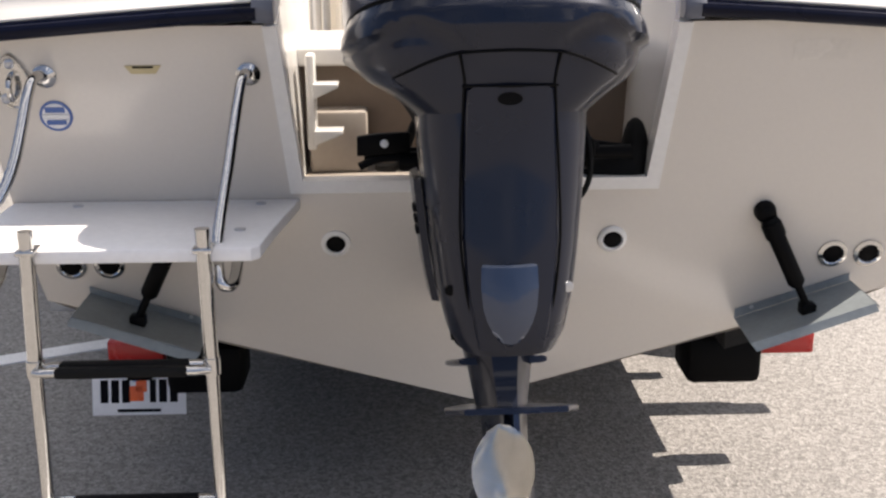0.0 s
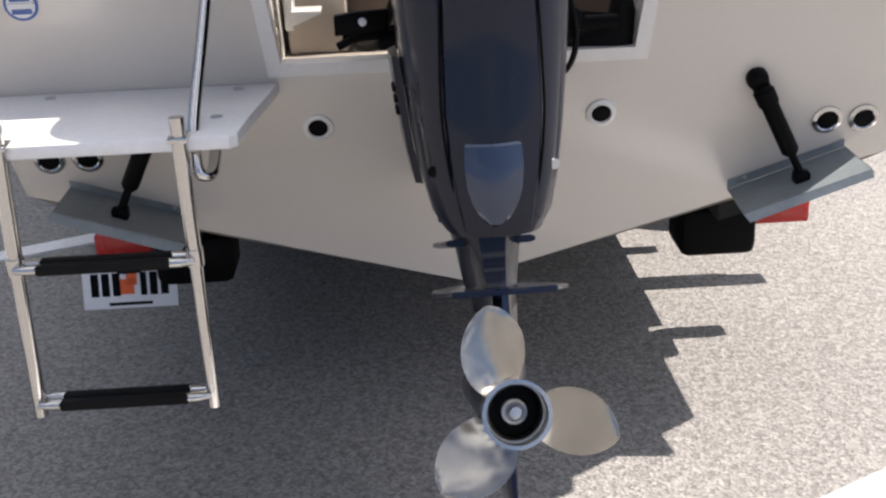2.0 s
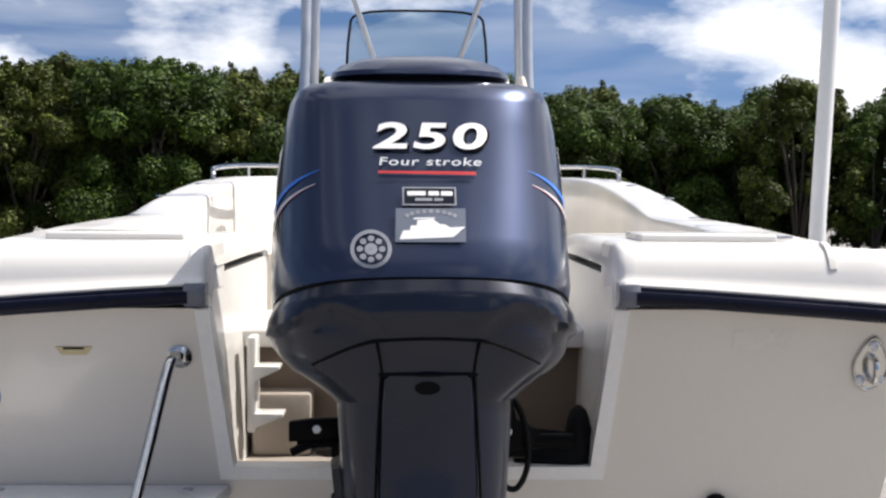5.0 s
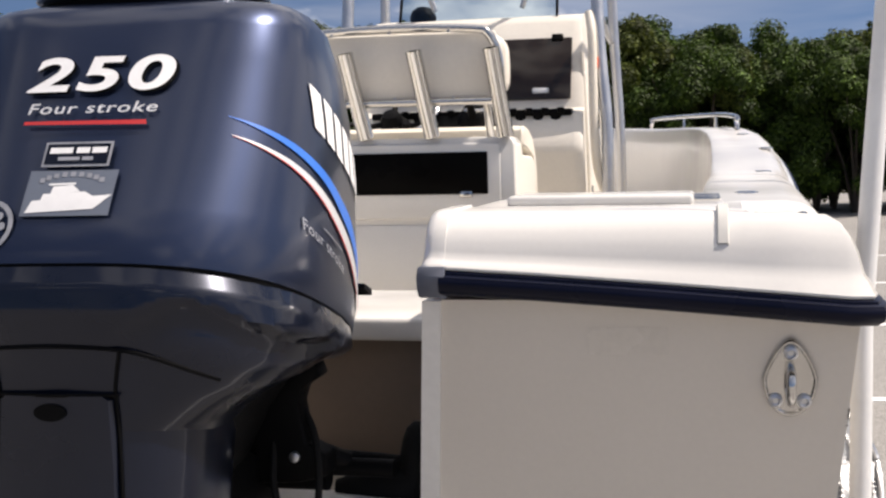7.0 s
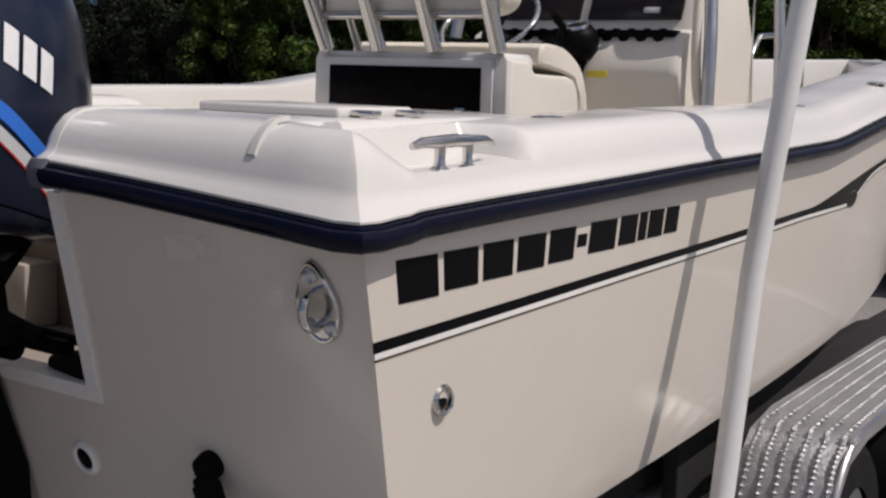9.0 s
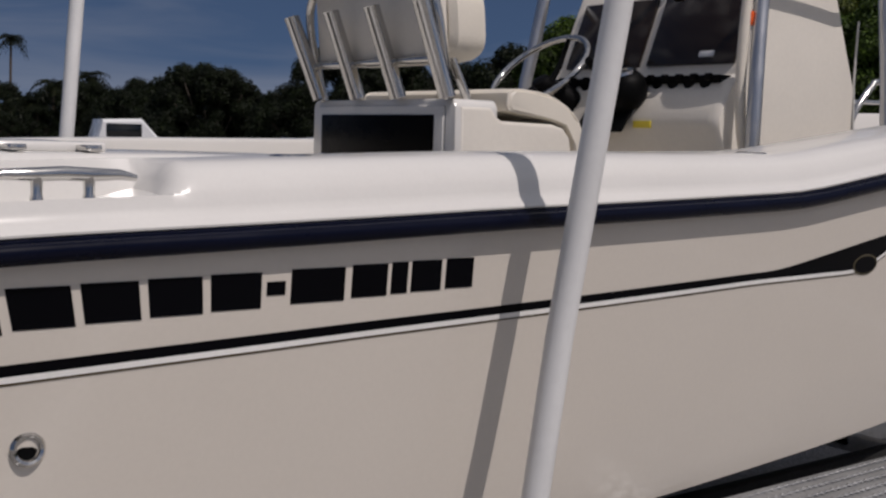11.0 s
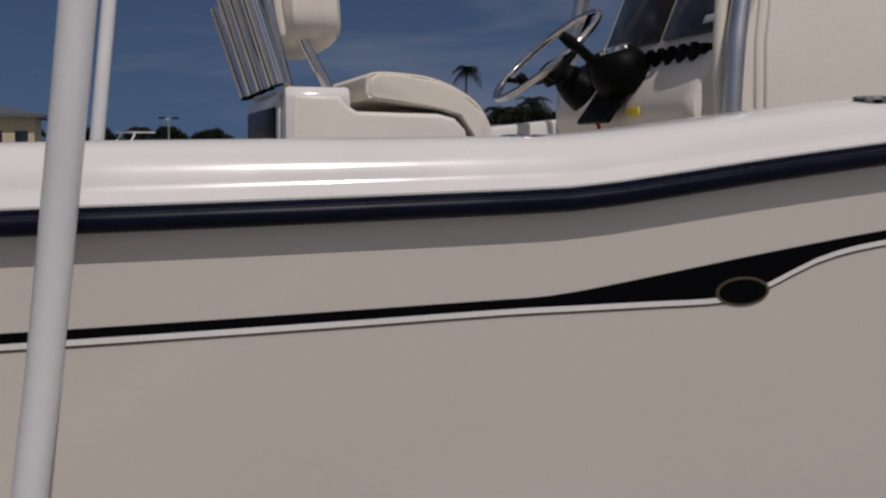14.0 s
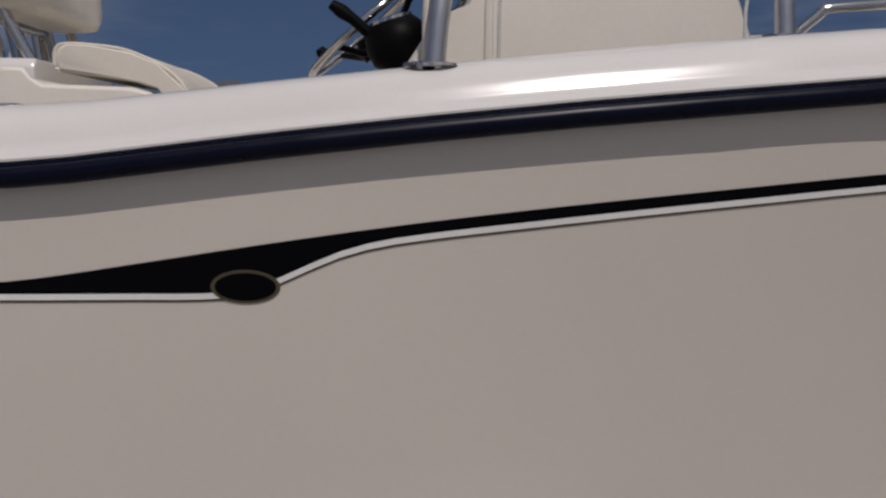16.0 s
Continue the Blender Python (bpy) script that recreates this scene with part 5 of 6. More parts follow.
# ---- trim tabs ----
def trim_tab(s):
    tab = thing("trim_tab", "grey metal trim tab with a black actuator on the transom", "trim tab", "trim tabs")
    def z_at(x):
        return KEEL(0) + (CHINE_Z(0) - KEEL(0)) * x / CHINE_X(0)
    def P(x, y, dz):
        return (s * x, y, z_at(x) + dz)
    up = [P(0.739, 0.106, 0.066), P(1.045, 0.075, 0.082), P(1.046, 0.078, 0.06), P(0.739, 0.109, 0.04)]
    def slab(pts, t):
        v = Vector(pts[1]) - Vector(pts[0])
        w = Vector(pts[3]) - Vector(pts[0])
        nrm = v.cross(w).normalized() * t
        return loft([[Vector(p) for p in pts], [Vector(p) + nrm for p in pts]])
    part("backing_plate", slab(up, 0.004), "zinc", tab, "grey backing plate")
    part("plate", slab([P(0.739, 0.107, 0.04), P(1.046, 0.076, 0.06), P(1.052, -0.1, 0.05), P(0.729, -0.09, 0.04)], 0.004), "zinc", tab, "matt grey tab plate")
    part("side_lip", slab([P(1.046, 0.076, 0.06), P(1.052, -0.1, 0.05), P(1.066, -0.09, 0.03), P(1.052, 0.07, 0.05)], 0.003), "zinc", tab)
    part("trailing_lip", slab([P(0.729, -0.09, 0.04), P(1.052, -0.1, 0.05), P(1.06, -0.108, 0.028), P(0.745, -0.098, 0.014)], 0.003), "zinc", tab, "bent trailing edge")
    top, foot = Vector((s * 0.78, lean(0.985) - 0.03, 0.972)), Vector((s * 0.9, -0.015, z_at(0.9) + 0.062))
    d = foot - top
    part("mount", lathe([(0.028, -0.02), (0.03, 0.0), (0.026, 0.02), (0.012, 0.03)], 16, pose(s * 0.776, lean(0.985) - 0.012, 0.985, 106, 0, 0)), "black", tab, "black actuator mount")
    part("collar", tube([top + d * 0.06, top + d * 0.2], 0.028, 14), "black", tab, "black clamp collar")
    part("cylinder", tube([top, top + d * 0.02, top + d * 0.72, top + d * 0.76], [0.02, 0.0235, 0.0235, 0.016], 16), "black", tab, "black actuator cylinder")
    part("ram", tube([top + d * 0.74, foot], 0.011, 10), "black", tab, "black ram")
    part("foot_bracket", box((foot.x - 0.02, foot.y - 0.02, foot.z - 0.02), (foot.x + 0.02, foot.y + 0.02, foot.z + 0.012), 0.004), "black", tab, "black foot bracket")
    for x in (0.78, 1.0):
        part("rivet", lathe([(0.006, 0), (0.005, 0.003), (0.001, 0.004)], 8, pose(s * x, 0.09, z_at(x) + 0.066, 106, 0, 0)), "alu", tab)


trim_tab(1)
trim_tab(-1)

# ---- trailer ----
trailer = thing("boat_trailer", "galvanised tandem boat trailer with white guide posts and aluminium fenders", "trailer")
for s in (1, -1):
    part("bunk", loft([[(s * x, y, z + KEEL(0) - 0.44) for x, z in ((0.78, 0.625), (0.94, 0.672), (0.94, 0.575), (0.78, 0.53))] for y in (0.33, 4.6)]), "carpet", trailer, "black carpeted bunk")
    part("bunk_bracket", box((s * 0.815 - 0.12, 0.42, 0.317), (s * 0.815 + 0.12, 0.62, 0.477), 0.03), "black", trailer, "black bunk bracket")
    part("frame_rail", box((s * 0.93 - 0.03, 0.66, 0.38), (s * 0.93 + 0.03, 5.6, 0.5), 0.006), "galv", trailer, "galvanised side rail")
    part("tail_light", box((s * 1.055 - 0.09, 0.56, 0.366), (s * 1.055 + 0.09, 0.64, 0.452), 0.01), "red", trailer, "red square tail light")
    # guide post
    if s > 0:
        run = [(1.385, 1.03, 0.46), (1.393, 1.075, 0.6), (1.407, 1.17, 1.3), (1.442, 1.222, 1.75), (1.51, 1.31, 2.55)]
    else:   # the port post is bent outwards
        run = [(-1.4, 1.02, 0.46), (-1.415, 1.045, 0.6), (-1.47, 1.15, 1.3), (-1.492, 1.205, 1.63), (-1.55, 1.3, 2.55)]
    post = tube(run, 0.029, 18)
    o = part("guide_post", post, "pvc", trailer, "tall white plastic guide post")
    part("post_arm", box((min(s * 0.93, s * 1.44), 0.97, 0.42), (max(s * 0.93, s * 1.44), 1.06, 0.48), 0.006), "galv", trailer, "galvanised post arm")
    # fender, diamond plate with raised ribs
    prof = [(1.55, 0.5), (1.62, 0.66), (1.72, 0.755), (1.9, 0.785), (3.2, 0.785), (3.38, 0.755), (3.48, 0.66), (3.55, 0.5)]
    fen = part("fender", loft([[(s * x, y, z - dz) for x, dz in ((1.24, 0), (1.52, 0), (1.53, 0.01), (1.53, 0.05))] for y, z in prof], close=False, caps=False), "tread", trailer, "aluminium tread-plate fender")
    run = curve([(0, y, z) for y, z in prof], 8)
    studs = bmesh.new()
    for k in range(6):
        x = s * (1.268 + 0.047 * k)
        part("rib", tube([(x, p.y, p.z - 0.0005) for p in run], 0.003, 6), "tread", fen, "raised fender rib")
        for a, b in zip(run, run[1:]):
            n = max(1, int((b - a).length / 0.026))
            for q in range(n):
                c = a.lerp(b, (q + 0.5 * (k % 2)) / n)
                base = [studs.verts.new((x + dx, c.y + dy, c.z + 0.001)) for dx, dy in ((-0.011, 0), (0, -0.009), (0.011, 0), (0, 0.009))]
                tip = studs.verts.new((x, c.y, c.z + 0.0065))
                for m in range(4):
                    studs.faces.new((base[m], base[(m + 1) % 4], tip))
    bmesh.ops.recalc_face_normals(studs, faces=studs.faces[:])
    tagged(part("tread_studs", studs, "tread", fen, "rows of raised studs", smooth=False), kind="stuff")
    part("edge_bead", tube([(s * 1.528, p.y, p.z - 0.006) for p in run], 0.009, 8), "alu", fen, "rolled outer edge")
    # board added to stand in for the deep shade between hull and fender
    part("side_bunk", box((s * 1.03 - 0.025, 1.65, 0.46), (s * 1.03 + 0.025, 4.3, 0.72), 0.008), "carpet", trailer, "added black board that darkens the gap under the hull")
    for y in (2.0, 2.95):
        w = part("wheel", lathe([(0.2, -0.1), (0.3, -0.105), (0.335, -0.08), (0.34, 0), (0.335, 0.08), (0.3, 0.105), (0.2, 0.1)], 40, pose(s * 1.38, y, 0.345, 0, 90, 0), caps=False), "rubber", trailer, "black trailer tyre")
        part("rim", lathe([(0.2, -0.09), (0.2, 0.085 * s), (0.17, 0.06 * s), (0.06, 0.075 * s), (0.05, 0.1 * s), (0.01, 0.1 * s)], 28, pose(s * 1.38, y, 0.345, 0, 90, 0)), "galv", w, "galvanised rim")
for y in (1.3, 2.4, 4.4):
    part("cross_member", box((-1.02, y, 0.28), (1.02, y + 0.07, 0.36), 0.006), "galv", trailer, "galvanised cross member")
part("tongue", box((-0.05, 4.4, 0.3), (0.05, 8.5, 0.4), 0.008), "galv", trailer, "galvanised tongue")
part("winch_post", box((-0.06, 7.25, 0.36), (0.06, 7.4, 1.2), 0.01), "galv", trailer, "galvanised winch post")
plate = part("licence_plate", moved(box((-0.152, -0.002, -0.076), (0.152, 0.002, 0.076), 0.0015), pose(-1.063, 0.6, 0.262, -14, 0, 0)), "whitedecal", trailer, "white number plate with plain bars")
for x0, x1 in ((-0.125, -0.1), (-0.09, -0.065), (-0.055, -0.03), (0.035, 0.055), (0.065, 0.09), (0.1, 0.125)):
    part("plate_bar", moved(box((x0, -0.0035, -0.035), (x1, -0.002, 0.04)), pose(-1.063, 0.6, 0.262, -14, 0, 0)), "navy", plate)
for x0, z0, x1, z1, c in ((-0.03, -0.03, 0.015, 0.02, "orange"), (-0.01, 0.0, 0.025, 0.045, "orange"), (-0.02, 0.035, 0.0, 0.05, "bluedecal")):
    part("plate_mark", moved(box((x0, -0.004, z0), (x1, -0.002, z1), 0.0008), pose(-1.063, 0.6, 0.262, -14, 0, 0)), c, plate)
part("plate_bar", moved(box((-0.07, -0.0035, -0.066), (0.07, -0.002, -0.056)), pose(-1.063, 0.6, 0.262, -14, 0, 0)), "navy", plate)
part("plate_arm", box((-1.1, 0.6, 0.3), (-1.02, 0.66, 0.42), 0.004), "black", trailer, "black plate bracket")

# ---- leaning post ----
seat = thing("leaning_post", "cream leaning post with locker, padded seat and stainless rod holders", "leaning post")
SX = -0.025
def across(profile, x0, x1, bevel=0.0):
    """A (y, z) outline stretched across the boat from x0 to x1."""
    bm = bmesh.new()
    a = [bm.verts.new((x0, y, z)) for y, z in profile]
    b = [bm.verts.new((x1, y, z)) for y, z in profile]
    bm.faces.new(a)
    bm.faces.new(b[::-1])
    for i in range(len(a)):
        bm.faces.new((a[i], b[i], b[(i + 1) % len(a)], a[(i + 1) % len(a)]))
    bmesh.ops.recalc_face_normals(bm, faces=bm.faces[:])
    if bevel:
        rim = [e for e in bm.edges if abs(e.verts[0].co.x - e.verts[1].co.x) < 1e-6]
        bmesh.ops.bevel(bm, geom=rim, offset=bevel, segments=3, profile=0.5, affect="EDGES")
    return bm


part("body", across([(1.72, 1.0), (1.72, 1.8), (1.84, 1.8), (1.86, 1.775), (1.885, 1.76), (2.1, 1.756), (2.145, 1.745), (2.175, 1.715), (2.188, 1.66), (2.192, 1.5), (2.192, 1.0)], SX - 0.405, SX + 0.405, 0.012), "liner", seat, "cream moulded seat base")


def back_box():
    o = [(SX - 0.405, 1.52), (SX + 0.405, 1.52), (SX + 0.4, 1.8), (SX + 0.385, 1.822), (SX - 0.385, 1.822), (SX - 0.4, 1.8)]
    return prism(o, 1.7, 1.868, 0.008)


part("locker_box", back_box(), "deck", seat, "cream locker box with rounded edges")
fr = part("locker_frame", prism([(SX - 0.36, 1.55), (SX + 0.355, 1.55), (SX + 0.355, 1.802), (SX - 0.36, 1.802)], 1.688, 1.702, 0.006), "deck", seat, "cream locker front frame")
part("locker_door", box((SX - 0.32, 1.682, 1.632), (SX + 0.312, 1.692, 1.773), 0.003), "blackgloss", fr, "black smoked locker door")
for x in (SX - 0.3, SX + 0.24):
    part("hinge", box((x - 0.02, 1.676, 1.622), (x + 0.02, 1.684, 1.642), 0.002), "steel", fr)
part("lower_panel", box((SX - 0.37, 1.694, 1.06), (SX + 0.37, 1.722, 1.53), 0.008), "deck", seat, "cream lower panel")


def curve_mid(y):
    """The middle line of the cushion's side."""
    return (2.0, 1.82) if y < 2.05 else (2.16, 1.78) if y < 2.2 else (2.235, 1.66)


def cushion(s0, s1):
    prof = [(1.912, 1.792), (1.903, 1.815), (1.91, 1.848), (1.93, 1.862), (2.0, 1.86), (2.08, 1.85), (2.16, 1.82), (2.22, 1.775), (2.255, 1.7), (2.27, 1.61), (2.265, 1.555), (2.24, 1.545), (2.215, 1.555), (2.21, 1.64), (2.2, 1.702), (2.165, 1.75), (2.1, 1.769), (2.0, 1.781)]
    rings = []
    for k, (x, f) in enumerate(((s0, 0.6), (s0 + 0.012, 0.93), (s0 + 0.035, 1.0), (s1 - 0.035, 1.0), (s1 - 0.012, 0.93), (s1, 0.6))):
        mid = [curve_mid(y) for y, z in prof]
        rings.append([(x, y + (my - y) * (1 - f) * 0.5, z + (mz - z) * (1 - f) * 0.5) for (y, z), (my, mz) in zip(prof, mid)])
    return loft(rings)


cu = part("cushion", cushion(SX - 0.4, SX + 0.4), "vinyl", seat, "cream padded roll-over seat cushion")
for off in (0.392, -0.392):
    for run in ([(1.912, 1.805), (1.914, 1.842), (1.935, 1.857), (2.0, 1.856), (2.08, 1.846), (2.157, 1.816), (2.216, 1.771), (2.25, 1.7), (2.264, 1.61)], [(1.914, 1.797), (2.0, 1.786), (2.1, 1.774), (2.168, 1.754), (2.204, 1.704), (2.214, 1.64), (2.22, 1.56)]):
        part("piping", tube(curve([(SX + off, y, z) for y, z in run], 4), 0.0045, 6), "vinyl", cu, "cream piping")
# backrest
back = part("backrest", loft([[(SX + 0.0 + x * f, 1.735 + dy, 2.06 + z * f) for x, z in [(0.375 * math.copysign(abs(math.cos(a)) ** 0.35, math.cos(a)), 0.125 * math.copysign(abs(math.sin(a)) ** 0.5, math.sin(a))) for a in [2 * math.pi * k / 48 for k in range(48)]]] for dy, f in ((0.0, 0.95), (0.02, 1.0), (0.1, 1.0), (0.135, 0.97), (0.152, 0.85))]), "vinyl", seat, "cream padded backrest")
part("backrest_shell", box((SX - 0.35, 1.71, 1.95), (SX + 0.35, 1.738, 2.17), 0.012, 2), "liner", back, "beige backrest shell")
fp = curve([(SX - 0.35, 1.73, 1.8), (SX - 0.36, 1.705, 1.95), (SX - 0.36, 1.69, 2.08), (SX - 0.33, 1.685, 2.155), (SX - 0.27, 1.685, 2.175), (SX, 1.685, 2.185), (SX + 0.27, 1.685, 2.175), (SX + 0.33, 1.685, 2.155), (SX + 0.36, 1.69, 2.08), (SX + 0.36, 1.705, 1.95), (SX + 0.35, 1.73, 1.8)], 6)
fb = part("back_frame", tube(fp, 0.0145, 12), "steel", seat, "bent stainless back frame")
part("cross_bar", tube([(SX - 0.36, 1.7, 1.94), (SX + 0.36, 1.7, 1.94)], 0.0125, 12), "steel", fb, "stainless cross bar")
for x in (SX - 0.2, SX, SX + 0.2):
    for z in (1.955, 2.17):
        part("screw", lathe([(0.006, 0), (0.004, 0.003)], 8, pose(x, 1.708 if z < 2 else 1.672, z, 90, 0, 0)), "alu", fb)
for x in (SX - 0.3, SX + 0.3):
    part("strut", tube([(x, 1.83, 1.82), (x, 1.77, 1.93), (x, 1.74, 2.0)], 0.0145, 12), "steel", fb, "stainless strut")
for x0, x1 in ((-0.425, -0.36), (-0.175, -0.13), (0.06, 0.1), (0.318, 0.35)):
    q = part("rod_tube", lathe([(0.027, 0), (0.027, 0.285), (0.0285, 0.29), (0.0225, 0.29), (0.0225, 0.2)], 20, look((x1, 1.7, 1.825), (2 * x1 - x0, 1.76, 1.825 - 0.285)), caps=False), "steel", seat, "polished stainless rod holder tube")
    part("tube_cap", lathe([(0.023, 0.24), (0.0222, 0.26)], 16, look((x1, 1.7, 1.825), (2 * x1 - x0, 1.76, 1.825 - 0.285))), "black", q)

# the backrest and its rod holders rake aft
rake = Matrix.Identity(4)
rake[1][2], rake[1][3] = -0.09, -0.012 + 0.09 * 1.825
for o in [o for o in seat.children_recursive if o.name.split(".")[0] in ("backrest", "backrest_shell", "back_frame", "cross_bar", "screw", "rod_tube", "tube_cap")]:
    o.data.transform(rake)

# ---- console ----
console = thing("console", "cream centre console with dark instrument panels and a windshield", "console")


def console_body():
    sec = [(2.86, 1.0), (2.84, 1.62), (2.78, 1.76), (2.78, 1.8), (2.86, 1.93), (2.93, 1.96), (3.08, 2.34), (3.12, 2.375), (3.3, 2.4), (3.45, 2.38), (3.62, 1.9), (3.66, 1.0)]
    rings = []
    for x, f in ((-0.505, 0.97), (-0.49, 0.995), (-0.46, 1.0), (0.46, 1.0), (0.49, 0.995), (0.505, 0.97)):
        rings.append([(x - (0.05 * (z - 1.7) * (1 if x > 0 else -1) if z > 1.7 else 0), 3.25 + (y - 3.25) * f, z) for y, z in sec])
    return loft(rings)


part("body", console_body(), "liner", console, "cream moulded console body")


def panel_on_dash(name, x0, x1, u0, u1, mat, label, thick=0.014, parent=None, lift=0.0):
    """A plate on the sloping dash; u runs up the slope."""
    a, b = Vector((0, 2.93, 1.96)), Vector((0, 3.08, 2.34))
    d = (b - a).normalized()
    nrm = Vector((0, -d.z, d.y))
    def P(x, u, h):
        q = a + d * u + nrm * (h + lift)
        return Vector((x, q.y, q.z))
    bm = loft([[P(x, u, h) for x, u in ((x0, u0), (x1, u0), (x1, u1), (x0, u1))] for h in (-0.002, thick)])
    bmesh.ops.bevel(bm, geom=bm.edges[:], offset=0.004, segments=2, profile=0.5, affect="EDGES")
    return part(name, bm, mat, parent or console, label)


pn = panel_on_dash("instrument_panel", 0.02, 0.435, 0.04, 0.33, "tinted", "dark tinted instrument cover")
panel_on_dash("display_tag", 0.27, 0.34, 0.065, 0.09, "silver", "small silver plate", 0.003, pn, 0.015)
for x in (0.08, 0.37):
    panel_on_dash("hinge", x - 0.025, x + 0.025, 0.315, 0.345, "black", "black hinge", 0.022, pn)
panel_on_dash("instrument_panel", -0.42, -0.02, 0.04, 0.33, "tinted", "dark tinted instrument cover")
part("switch_panel", box((-0.43, 2.845, 1.925), (0.45, 2.95, 1.955), 0.008, 2, m=None), "black", console, "black switch panel")
for k in range(12):
    x = -0.36 + 0.068 * k
    part("switch", box((x, 2.835, 1.935), (x + 0.03, 2.85, 1.96), 0.004), "black", console)
for k in range(11):
    x = -0.37 + 0.075 * k
    part("switch_guard", lathe([(0.024, -0.01), (0.024, 0.012), (0.02, 0.016)], 16, pose(x, 2.862, 1.927, 90, 0, 0)), "black", console, "rounded black switch guard")
pod = [(0.01, -0.075), (0.055, -0.068), (0.082, -0.04), (0.09, 0.0), (0.084, 0.036), (0.066, 0.06), (0.05, 0.068)]
th = part("throttle", lathe([(r, h) for r, h in pod] + [(0.004, 0.07)], 24, pose(0.06, 2.775, 1.9, 18, 0, 0)), "black", console, "black rounded engine throttle pod")
part("throttle_ring", lathe([(0.062, 0.064), (0.06, 0.072), (0.048, 0.075), (0.046, 0.068)], 24, pose(0.06, 2.775, 1.9, 18, 0, 0), caps=False), "steel", th, "chrome ring on the throttle pod")
part("throttle_lever", tube([(0.05, 2.74, 1.89), (0.05, 2.65, 1.965), (0.05, 2.62, 1.985), (0.05, 2.59, 2.005)], [0.018, 0.016, 0.02, 0.014], 10), "black", th, "black throttle lever")
part("lower_panel", moved(box((-0.13, -0.006, -0.12), (0.11, 0.008, 0.11), 0.006), pose(0.0, 2.785, 1.845, -35, 0, 0)), "black", console, "black lower panel")
part("yellow_label", box((0.115, 2.772, 1.762), (0.2, 2.783, 1.788), 0.001), "yellow", console, "small yellow warning label")
wh = part("steering_wheel", tube([Vector((-0.3, 2.675, 1.975)) + 0.213 * (math.cos(a) * Vector((1, 0, 0)) + math.sin(a) * Vector((0, 0.74, 0.67))) for a in [2 * math.pi * k / 40 for k in range(40)]], 0.0125, 10, closed=True), "steel", console, "stainless steering wheel rim")
hubp = Vector((-0.3, 2.71, 1.905))
for a in (90, 210, 330):
    e = Vector((-0.3, 2.675, 1.975)) + 0.21 * (math.cos(radians(a)) * Vector((1, 0, 0)) + math.sin(radians(a)) * Vector((0, 0.74, 0.67)))
    part("spoke", tube([hubp, hubp.lerp(e, 0.5) + Vector((0, 0.012, -0.012)), e], [0.014, 0.011, 0.009], 8), "black", wh, "dark wheel spoke")
part("wheel_knob", lathe([(0.008, 0), (0.017, 0.015), (0.018, 0.03), (0.012, 0.042)], 14, look((-0.2, 2.57, 1.87), (-0.2, 2.65, 1.77))), "black", wh, "black wheel knob")
part("hub", lathe([(0.045, -0.01), (0.05, 0.02), (0.035, 0.05), (0.012, 0.055)], 18, look(hubp, hubp + Vector((0, 0.61, -0.79)))), "black", wh, "black wheel hub")
part("helm", loft([[(-0.3 + r * math.cos(a), 2.72 + 0.11 * u + 0.0, 1.9 - 0.06 * u + r * math.sin(a)) for a in [2 * math.pi * k / 18 for k in range(18)]] for u, r in ((0, 0.04), (0.25, 0.062), (0.7, 0.08), (1.0, 0.09))]), "black", console, "black helm housing")
part("red_lanyard", tube(curve([(-0.06, 2.76, 1.805), (-0.08, 2.75, 1.775), (-0.05, 2.755, 1.74), (-0.07, 2.77, 1.7)], 5), 0.006, 6), "red", console, "red coiled kill-switch lanyard")
ws = [(-0.36, 3.12, 2.375), (-0.35, 3.2, 2.62), (-0.3, 3.24, 2.72), (0, 3.25, 2.74), (0.3, 3.24, 2.72), (0.35, 3.2, 2.62), (0.36, 3.12, 2.375)]
bm = bmesh.new()
wv = [bm.verts.new(p) for p in ws]
wv2 = [bm.verts.new((p[0], p[1] + 0.006, p[2])) for p in ws]
bm.faces.new(wv)
bm.faces.new(wv2[::-1])
for i in range(6):
    bm.faces.new((wv[i], wv2[i], wv2[i + 1], wv[i + 1]))
shield = part("windshield", bm, "glass", console, "clear acrylic windshield", smooth=False)
shield.visible_shadow = False
part("shield_trim", tube(curve(ws, 4), 0.007, 8), "black", shield, "black windshield edging")
part("compass", lathe([(0.06, 0), (0.062, 0.02), (0.05, 0.05), (0.03, 0.065), (0.005, 0.07)], 20, pose(-0.27, 3.2, 2.385)), "black", console, "black dome compass")

for q, rr, mat in ((2.985, 0.011, "liner"), (3.01, 0.0045, "seam"), (3.6, 0.0045, "seam")):
    part("door_edge", tube([(0.505 - 0.05 * max(0, z - 1.7), q + 0.12 * max(0, z - 1.96), z) for z in (1.06, 1.4, 1.7, 1.96, 2.2)], rr, 8), mat, console, "raised edge of the console door")
for s in (1, -1):
    part("seat_rail", tube(curve([(s * 0.45, 3.655, 1.8), (s * 0.45, 3.7, 1.87), (s * 0.45, 3.79, 1.955), (s * 0.45, 3.86, 1.98), (s * 0.45, 4.3, 2.0), (s * 0.45, 4.42, 1.94), (s * 0.45, 4.45, 1.8), (s * 0.45, 4.45, 1.42)], 5), 0.0125, 10), "steel", console, "stainless rail of the forward console seat")
part("forward_seat", box((-0.42, 3.6, 1.0), (0.42, 4.15, 1.45), 0.03, 3), "liner", console, "cream forward console seat")
part("door_latch", box((0.505, 3.06, 1.55), (0.516, 3.11, 1.62), 0.004), "steel", console, "stainless door latch")

# ---- top frame ----
tower = thing("top_frame", "polished aluminium top frame legs standing beside the console", "top frame")
